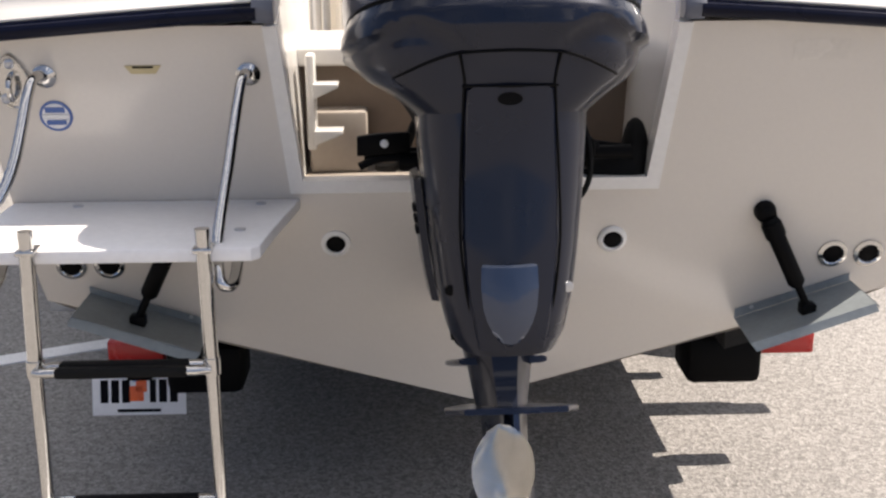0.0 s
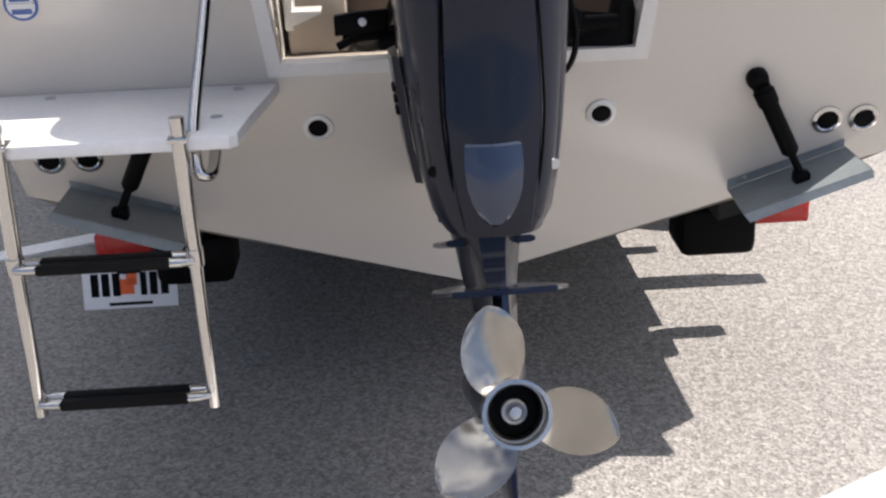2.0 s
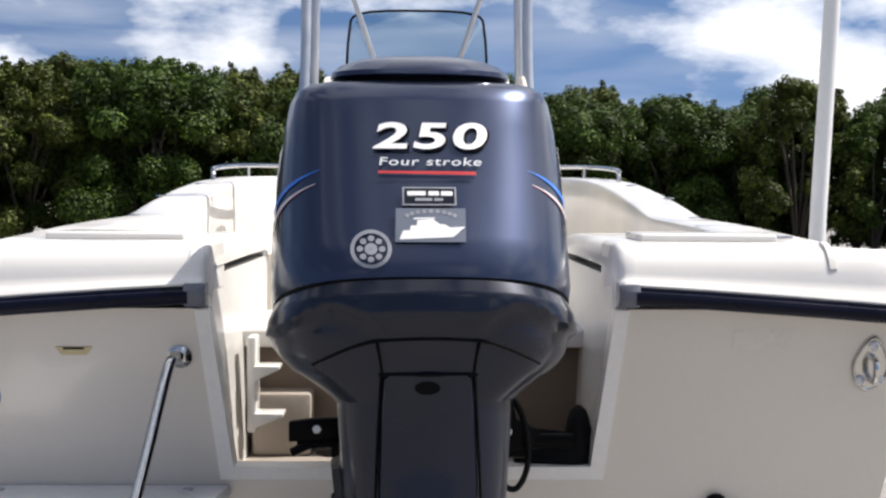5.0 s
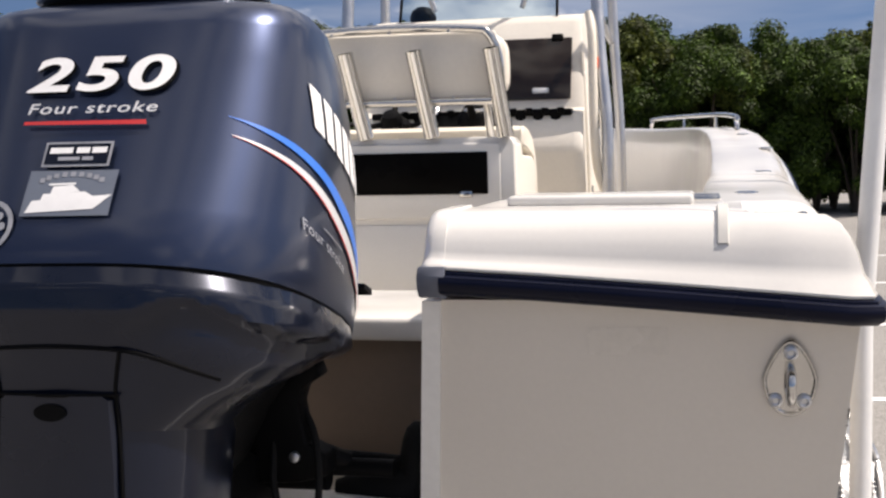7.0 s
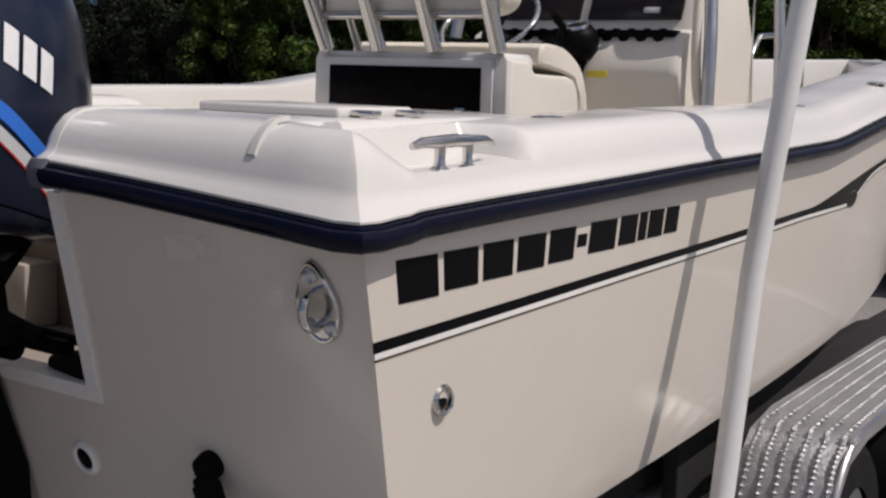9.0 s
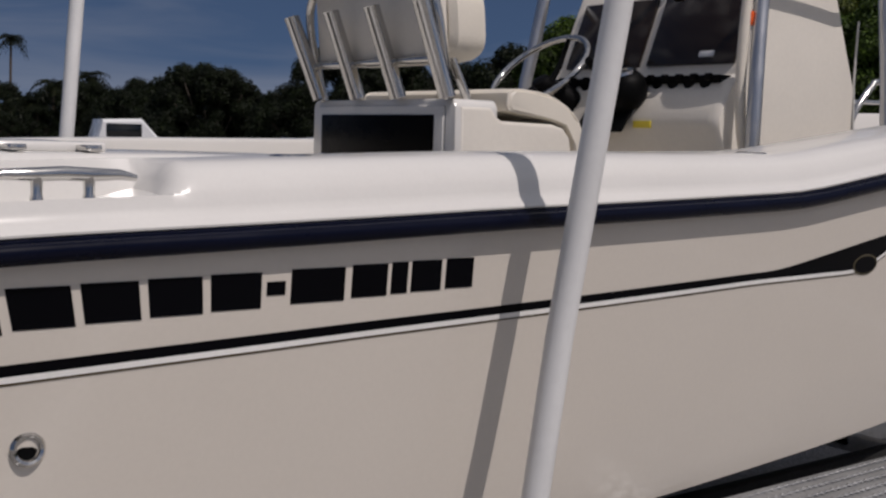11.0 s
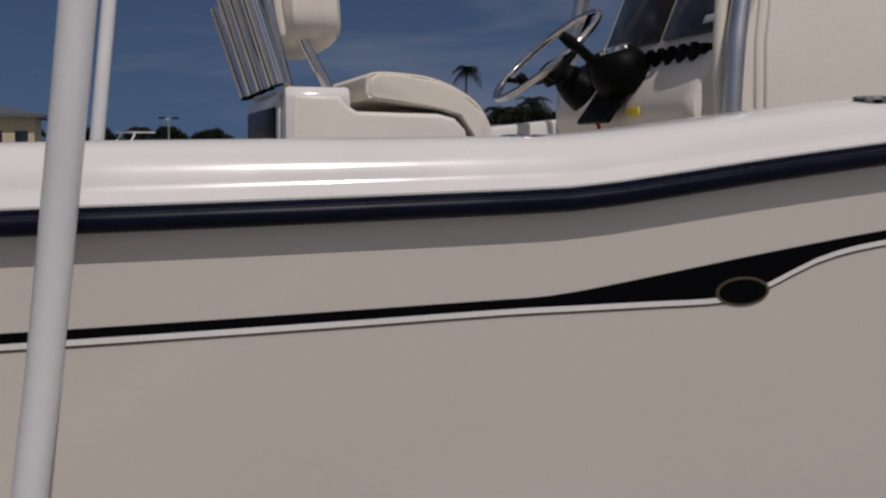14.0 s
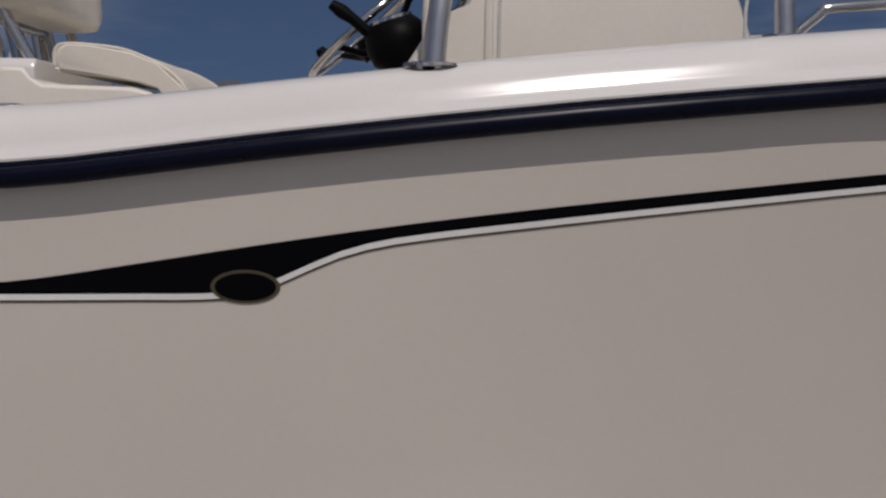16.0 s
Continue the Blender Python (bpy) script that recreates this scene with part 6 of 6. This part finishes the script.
for s in (1, -1):
    f1 = part("front_leg", tube(curve([(s * 0.6, 2.855, 1.0), (s * 0.6, 2.85, 1.6), (s * 0.595, 2.86, 1.9), (s * 0.57, 2.9, 2.15), (s * 0.55, 2.945, 2.5), (s * 0.55, 2.98, 3.3)], 5), 0.026, 14), "alu", tower, "aluminium tube leg")
    f2 = part("rear_leg", tube(curve([(s * 0.6, 3.67, 1.0), (s * 0.6, 3.665, 1.8), (s * 0.57, 3.64, 2.4), (s * 0.55, 3.6, 3.3)], 5), 0.024, 14), "alu", tower, "aluminium tube leg")
    part("foot_plate", lathe([(0.05, 0), (0.048, 0.008), (0.028, 0.012)], 18, pose(s * 0.6, 2.855, 1.0)), "steel", tower)
    part("brace", tube([(s * 0.56, 2.95, 2.35), (s * 0.56, 3.68, 2.3)], 0.016, 10), "alu", tower, "aluminium brace")
    part("shield_strut", tube([(s * 0.5, 3.0, 3.3), (s * 0.2, 3.15, 2.42)], 0.013, 8), "alu", tower, "aluminium windshield strut")
part("side_marker", box((0.535, 2.86, 2.12), (0.56, 2.9, 2.17), 0.008, 2), "orange", tower, "small orange marker light")
part("grab_loop", tube(curve([(0.52, 2.92, 2.36), (0.535, 2.875, 2.25), (0.54, 2.85, 2.05), (0.545, 2.845, 1.85), (0.555, 2.86, 1.7), (0.585, 2.87, 1.6)], 5), 0.019, 10), "vinyl", tower, "white padded grab rail")

for o in (console, tower):
    o.location.y = -0.022

# bow rail
for s in (1, -1):
    rail = thing("bow_rail", "low stainless bow rail on the gunwale", "rail", "bow rails")
    y0, y1 = 3.74, 5.9
    pts = [(s * (BEAM(y) - 0.12), y, RAIL(y) + h) for y, h in ((y0, 0.11), (y0 + 0.02, 0.15), (y0 + 0.1, 0.175), (y0 * 0.6 + y1 * 0.4, 0.18), (y1 - 0.1, 0.175), (y1 - 0.02, 0.15), (y1, 0.11))]
    part("tube", tube(curve(pts, 5), 0.013, 10), "steel", rail, "stainless tube")
    for y in (y0 * 0.65 + y1 * 0.35, y0 * 0.3 + y1 * 0.7):
        part("stanchion", tube([(s * (BEAM(y) - 0.12), y, RAIL(y) + 0.11), (s * (BEAM(y) - 0.12), y, RAIL(y) + 0.19)], 0.01, 8), "steel", rail)

# ---- tow vehicle far ahead ----
truck = thing("tow_vehicle", "white sport utility vehicle parked ahead of the trailer", "car")
TY = 9.0


def truck_body():
    rings = []
    for y, zt, w, zb in ((TY, 1.0, 0.93, 0.45), (TY + 0.02, 1.08, 0.97, 0.42), (TY + 0.1, 1.85, 0.86, 0.42), (TY + 0.3, 1.9, 0.84, 0.42), (TY + 2.6, 1.92, 0.84, 0.42), (TY + 3.3, 1.25, 0.95, 0.42), (TY + 4.5, 1.18, 0.93, 0.42), (TY + 4.7, 0.9, 0.85, 0.45)):
        rings.append([(-0.98 if zt > 1 else -w, y, zb), (-0.99, y, 0.8), (-0.98, y, min(1.12, zt)), (-w, y, zt - 0.04), (-w + 0.08, y, zt), (w - 0.08, y, zt), (w, y, zt - 0.04), (0.98, y, min(1.12, zt)), (0.99, y, 0.8), (0.98 if zt > 1 else w, y, zb)])
    return loft(rings)


part("body", truck_body(), "truckpaint", truck, "white painted body")
part("rear_window", loft([[(x, TY + 0.005 + 0.0 + (z - 1.12) * 0.1, z) for x, z in ((-0.75, 1.2), (0.75, 1.2), (0.68, 1.75), (-0.68, 1.75))], [(x, TY + 0.06 + (z - 1.12) * 0.1, z) for x, z in ((-0.75, 1.2), (0.75, 1.2), (0.68, 1.75), (-0.68, 1.75))]]), "glassdark", truck, "dark rear window")
part("bumper", box((-0.97, TY - 0.1, 0.48), (0.97, TY + 0.04, 0.68), 0.03, 2), "truckpaint", truck, "white bumper")
part("bumper_step", box((-0.9, TY - 0.11, 0.69), (0.9, TY - 0.0, 0.73), 0.01), "black", truck, "black bumper step")
part("name_bar", box((0.3, TY - 0.008, 0.93), (0.62, TY + 0.01, 0.96), 0.002), "black", truck, "dark maker's bar")
for s in (1, -1):
    lg = part("tail_light", box((s * 0.9 - 0.07, TY - 0.02, 0.85), (s * 0.9 + 0.07, TY + 0.1, 1.25), 0.02, 2), "red", truck, "red tail light")
    part("amber_lens", box((s * 0.9 - 0.06, TY - 0.026, 1.1), (s * 0.9 + 0.06, TY - 0.015, 1.2), 0.006), "orange", lg, "amber lens")
    for y in (TY + 0.85, TY + 3.8):
        part("wheel", lathe([(0.18, -0.12), (0.3, -0.13), (0.36, -0.1), (0.365, 0.1), (0.3, 0.13), (0.18, 0.12)], 32, pose(s * 0.88, y, 0.365, 0, 90, 0)), "rubber", truck, "black tyre")
part("underbody", box((-0.85, TY + 0.05, 0.3), (0.85, TY + 4.4, 0.46), 0.02), "black", truck, "dark underbody")

# ---- trees ----
def leaf_cloud(rng, blobs, count, size, squash=0.8):
    """Leaf quads scattered on clumps; each clump is (x, y, z, radius)."""
    wts = np.array([b[3] ** 2 for b in blobs])
    wts = wts / wts.sum()
    pick = rng.choice(len(blobs), size=count, p=wts)
    d = rng.normal(size=(count, 3))
    d /= np.linalg.norm(d, axis=1)[:, None]
    rad = rng.uniform(0.5, 1.08, count)[:, None]
    up = rng.normal(size=(count, 3))
    b4 = np.array(blobs)[pick]
    p = b4[:, :3] + d * b4[:, 3:] * rad * np.array([1, 1, squash])
    n = d + 0.8 * up + np.array([0, 0, 0.5])
    n /= np.linalg.norm(n, axis=1)[:, None]
    t = np.cross(n, up)
    t /= np.linalg.norm(t, axis=1)[:, None] + 1e-6
    b = np.cross(n, t)
    s = size * rng.uniform(0.6, 1.3, count)[:, None]
    verts = np.stack([p - t * s, p + b * s * 0.45 - t * s * 0.1, p + t * s, p - b * s * 0.45 + n * s * 0.2], axis=1).reshape(-1, 3).tolist()
    faces = np.arange(count * 4).reshape(-1, 4).tolist()
    return verts, faces


def tree(name, seed, height, width, leaves, leaf, mat, label, at):
    """A shrubby tree: limbs fanning from the ground and many small leaf clumps over an uneven dome, thinner at the top."""
    rng = np.random.default_rng(seed)
    root = thing(name, label, "tree", "trees along the lot", at)
    limbs, blobs = None, []
    for k in range(9):
        a, r, z = rng.uniform(0, 2 * math.pi), width * rng.uniform(0.12, 0.36), height * rng.uniform(0.55, 0.86)
        j = tube(curve([(0, 0, -0.1), (r * 0.35 * math.cos(a), r * 0.35 * math.sin(a), z * 0.45), (r * math.cos(a), r * math.sin(a), z)], 4), [0.06 - 0.005 * i for i in range(9)], 6)
        limbs = join(limbs, j)
    for k in range(74):
        a = rng.uniform(0, 2 * math.pi)
        u = rng.uniform(0.04, 1.0) ** 0.8   # height up the dome
        edge = math.sqrt(max(0.0, 1 - (max(u - 0.3, 0) / 0.72) ** 2))
        r = 0.5 * width * edge * math.sqrt(rng.uniform(0.35, 1.0)) * rng.uniform(0.85, 1.1)
        blobs.append((r * math.cos(a), r * math.sin(a), height * (0.05 + 0.87 * u), width * rng.uniform(0.055, 0.115)))
    for k in range(16):   # thin shoots above the crown
        a, r = rng.uniform(0, 2 * math.pi), 0.42 * width * math.sqrt(rng.uniform(0, 1))
        top = height * (0.9 + 0.1 * rng.uniform(0, 1)) * (1 - 0.25 * (2 * r / width) ** 2)
        for q in range(3):
            blobs.append((r * math.cos(a) + rng.uniform(-0.06, 0.06), r * math.sin(a) + rng.uniform(-0.06, 0.06), top - 0.2 * q, 0.09 + 0.06 * q))
    part("trunk", limbs, "bark", root, "branching grey trunk")
    v, f = leaf_cloud(rng, blobs, leaves, leaf, 0.9)
    me = bpy.data.meshes.new("crown")
    me.from_pydata(v, [], f)
    me.materials.append(M[mat])
    c = new("crown", me)
    c.parent = root
    return root


rng = np.random.default_rng(11)
kinds = [tree("tree", 21 + k, h, w, 40000, 0.058, m, lb, (60 + 8 * k, 140, 0)) for k, (h, w, m, lb) in enumerate((
    (5.1, 4.2, "leaf", "dense green mangrove tree at the lot's edge"), (4.9, 3.6, "leaf", "dense green mangrove tree at the lot's edge"),
    (5.2, 3.4, "leaf_dry", "olive green mangrove tree at the lot's edge"), (4.7, 4.4, "leaf", "low green mangrove tree at the lot's edge"),
    (5.0, 3.8, "leaf_dry", "olive green mangrove tree at the lot's edge"),
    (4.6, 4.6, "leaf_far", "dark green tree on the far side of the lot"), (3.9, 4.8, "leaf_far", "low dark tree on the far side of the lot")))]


def treeline(a0, a1, d0, d1, step, depth, sizes, pick=(0, 5)):
    """Trees along a bearing range, in staggered rows; sizes are rows of (bearing, scale)."""
    a = a0
    while a < a1:
        d = d0 + (d1 - d0) * (a - a0) / (a1 - a0)
        for row in range(depth):
            b = a + rng.uniform(-0.5, 0.5) * step
            q = radians(b)
            dd = d + row * 2.2 + rng.uniform(-0.8, 0.8)
            s = lerp_table(sizes, b) * rng.uniform(0.91, 1.09) * (0.95 + 0.05 * row)
            m = pose(-dd * math.sin(q), dd * math.cos(q), -0.05, 0, 0, rng.uniform(0, 360)) @ Matrix.Diagonal((s, s, s, 1))
            o = copy_thing(kinds[int(rng.integers(*pick))], m)
            o.scale = (s, s, s)
        a += step * d0 / d


treeline(-38, 44, 33, 34, 3.4, 3, [(-38, 1.02), (-14, 1.06), (0, 1.18), (12, 1.27), (44, 1.28)])
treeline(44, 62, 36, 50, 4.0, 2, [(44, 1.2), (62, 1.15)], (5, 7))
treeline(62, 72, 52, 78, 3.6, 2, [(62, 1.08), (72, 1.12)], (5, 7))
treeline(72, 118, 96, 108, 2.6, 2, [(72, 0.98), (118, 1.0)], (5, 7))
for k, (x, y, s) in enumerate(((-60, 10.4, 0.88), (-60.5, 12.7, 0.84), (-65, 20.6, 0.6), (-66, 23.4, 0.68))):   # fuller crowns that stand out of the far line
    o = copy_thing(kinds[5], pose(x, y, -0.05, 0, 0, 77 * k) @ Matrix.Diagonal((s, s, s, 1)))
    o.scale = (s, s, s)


def palm_tree(at, height, seed, lab):
    rng2 = np.random.default_rng(seed)
    root = thing("palm_tree", lab, "palm tree", "palms on the far shore", at)
    part("trunk", tube(curve([(0, 0, 0), (0.1, 0, height * 0.5), (0.0, 0.1, height)], 5), [0.12 - 0.004 * i for i in range(11)], 8), "bark", root, "slender palm trunk")
    v, f = [], []
    reach = 0.75 if height > 8 else 1.0
    for k in range(46):
        a, el = rng2.uniform(0, 2 * math.pi), rng2.uniform(-0.5, 1.2)
        d = Vector((math.cos(a), math.sin(a), 0))
        L = rng2.uniform(1.1, 1.7) * reach
        prev = None
        for i in range(9):
            u = i / 8
            p = d * (L * u * math.cos(el * 0.6)) + Vector((0.0, 0.1, height + L * (math.sin(el) * u - 0.75 * u * u)))
            side = d.cross(Vector((0, 0, 1)))
            if prev is not None:
                for sgn in (1, -1):
                    n = len(v)
                    tip = p + side * sgn * 0.5 * math.sin(math.pi * min(u + 0.12, 1)) - Vector((0, 0, 0.25 * u + 0.05))
                    v += [tuple(prev), tuple(prev.lerp(p, 0.6)), tuple(tip)]
                    f.append((n, n + 1, n + 2))
            prev = p
    me = bpy.data.meshes.new("fronds")
    me.from_pydata(v, [], f)
    me.materials.append(M["palm"])
    c = new("fronds", me)
    c.parent = root


def bearing(a, d):
    return (-d * math.sin(radians(a)), d * math.cos(radians(a)), 0)


for x, y, h, k in ((-82, 26.7, 8.1, 1), (-66.5, 26.4, 4.9, 2), (-67, 24.4, 4.4, 3), (-67.5, 25.4, 4.2, 4), (-77.7, 23.9, 3.9, 5), (-68, 23.2, 3.2, 6)):
    palm_tree((x, y, 0), h, k, "tall palm with a ragged crown" if h > 8 else "palm among the far trees")

# ---- far pavilion ----
def hip_roof(x, y, z0, z1, ridge, over=0.8):
    return loft([[(-x - over, -y - over, z0), (x + over, -y - over, z0), (x + over, y + over, z0), (-x - over, y + over, z0)], [(-x - over, -y - over, z0 + 0.2), (x + over, -y - over, z0 + 0.2), (x + over, y + over, z0 + 0.2), (-x - over, y + over, z0 + 0.2)], [(-ridge, -ridge, z1), (ridge, -ridge, z1), (ridge, ridge, z1), (-ridge, ridge, z1)]])


def pavilion(at, half, z0, z1, tiers, label):
    pav = thing("pavilion", label, "building", "pavilions", at=at)
    part("wall", box((-4, -half, 0), (4, half, z0)), "wall", pav, "tan wall")
    part("roof", hip_roof(4, half, z0, z0 + (z1 - z0) * (0.5 if tiers else 1), 1.8 if tiers else 0.3), "roof", pav, "dark hip roof")
    if tiers:
        part("upper_wall", box((-1.6, -1.6, z0 + 0.3 * (z1 - z0)), (1.6, 1.6, z0 + 0.62 * (z1 - z0))), "wall", pav, "tan clerestory wall")
        part("upper_roof", hip_roof(1.6, 1.6, z0 + 0.62 * (z1 - z0), z1, 0.2, 0.5), "roof", pav, "dark upper hip roof")
    n = int(half * 2 // 1.7)
    for k in range(n):
        y = -half + (k + 0.5) * 2 * half / n
        w = part("window", box((3.97, y - 0.45, 1.2), (4.06, y + 0.45, z0 - 1.0), 0.02), "glassdark", pav, "dark window")
        part("sill", box((4.0, y - 0.52, 1.12), (4.12, y + 0.52, 1.2), 0.01), "wall", w)


pavilion((-90.8, -9.8, 0), 5.3, 4.3, 6.4, True, "tan two-tier pavilion with dark metal hip roofs")
pavilion((-88.8, -19.6, 0), 2.6, 4.4, 5.5, False, "tan pavilion wing with a dark hip roof")


# ---- far parked vehicles ----
def far_truck(at, yaw):
    t = thing("parked_pickup", "white pickup parked across the lot", "car", at=at)
    t.rotation_euler = (0, 0, radians(yaw))
    t.scale = (1, 1, 1.18)
    part("body", loft([[(x, -0.95, 0.5), (x, 0.95, 0.5), (x, 0.95, zt - 0.1), (x, 0.85, zt), (x, -0.85, zt), (x, -0.95, zt - 0.1)] for x, zt in ((-2.7, 1.0), (-2.65, 1.15), (-0.4, 1.15), (-0.2, 1.8), (1.2, 1.85), (1.9, 1.2), (2.8, 1.1), (2.85, 0.8))]), "truckpaint", t, "white body")
    part("side_glass", box((-0.1, -0.96, 1.25), (1.2, 0.96, 1.68), 0.03), "glassdark", t, "dark windows")
    for x in (-1.7, 1.9):
        for y in (-0.85, 0.85):
            part("wheel", lathe([(0.2, -0.1), (0.36, -0.1), (0.36, 0.1), (0.2, 0.1)], 24, pose(x, y, 0.36, 90, 0, 0)), "rubber", t, "black tyre")


far_truck((-38.6, 16.2, 0), 80)


def far_boat(at, yaw, top, label):
    """A parked runabout on its trailer: hull, windshield arch, console and trailer wheels."""
    b = thing("parked_boat", label, "boat", "boats parked across the lot", at)
    b.rotation_euler = (0, 0, radians(yaw))
    b.scale = (1, 1, 0.9)
    rows = []
    for x, w, zk, zs in ((-3.2, 1.05, 0.75, 1.75), (-1.0, 1.15, 0.7, 1.85), (1.0, 1.1, 0.75, 1.98), (2.2, 0.75, 1.0, 2.1), (3.0, 0.3, 1.5, 2.2), (3.3, 0.04, 2.0, 2.24)):
        rows.append([(x, 0, zk), (x, w * 0.8, zk + 0.35), (x, w, zs - 0.15), (x, w * 0.96, zs), (x, 0, zs + 0.06), (x, -w * 0.96, zs), (x, -w, zs - 0.15), (x, -w * 0.8, zk + 0.35)])
    part("hull", loft(rows), "truckpaint", b, "white hull")
    part("hull_stripe", box((-3.0, -1.17, 1.5), (0.8, 1.17, 1.56), 0.01), "navy", b, "dark hull stripe")
    part("windshield_glass", loft([[(0.9, -0.95, 1.98), (0.9, 0.95, 1.98), (0.3, 0.8, 2.55), (0.3, -0.8, 2.55)], [(0.87, -0.95, 1.98), (0.87, 0.95, 1.98), (0.27, 0.8, 2.55), (0.27, -0.8, 2.55)]]), "glassdark", b, "dark windshield")
    for s in (1, -1):
        part("arch_leg", tube(curve([(0.95, s * 0.98, 1.95), (0.3, s * 0.92, 2.6), (0.1, s * 0.88, top)], 5), 0.05, 8), "truckpaint", b, "white arch leg")
        part("trailer_wheel", lathe([(0.15, -0.1), (0.33, -0.1), (0.33, 0.1), (0.15, 0.1)], 20, pose(-0.8, s * 1.05, 0.33, 90, 0, 0)), "rubber", b, "black trailer tyre")
    part("arch_top", box((-0.9, -0.95, top - 0.03), (0.35, 0.95, top + 0.04), 0.02, 2), "truckpaint", b, "white hardtop")
    part("trailer_frame", box((-3.0, -0.5, 0.38), (4.4, 0.5, 0.5), 0.02), "galv", b, "galvanised trailer frame")
    part("keel_support", box((-2.0, -0.12, 0.48), (1.4, 0.12, 0.78), 0.01), "galv", b, "trailer keel support")
    return b


far_boat((-56.5, 1.9, 0), -68, 3.0, "white runabout with a windshield arch on its trailer")
far_boat((-55.8, 8.2, 0), -80, 2.7, "white runabout with a low hardtop on its trailer")

lamp = thing("light_pole", "slender grey lot light pole with two heads", "light pole", at=(-81.5, 4.8, 0))
part("pole", tube([(0, 0, 0), (0, 0, 4.2)], [0.09, 0.055], 10), "galv", lamp, "grey tapered pole")
for s in (1, -1):
    part("lamp_head", box((-0.15, s * 0.45 - 0.25, 4.12), (0.15, s * 0.45 + 0.25, 4.24), 0.03), "black", lamp, "dark lamp head")
    part("lamp_arm", tube([(0, 0, 4.05), (0, s * 0.3, 4.18)], 0.04, 8), "galv", lamp)
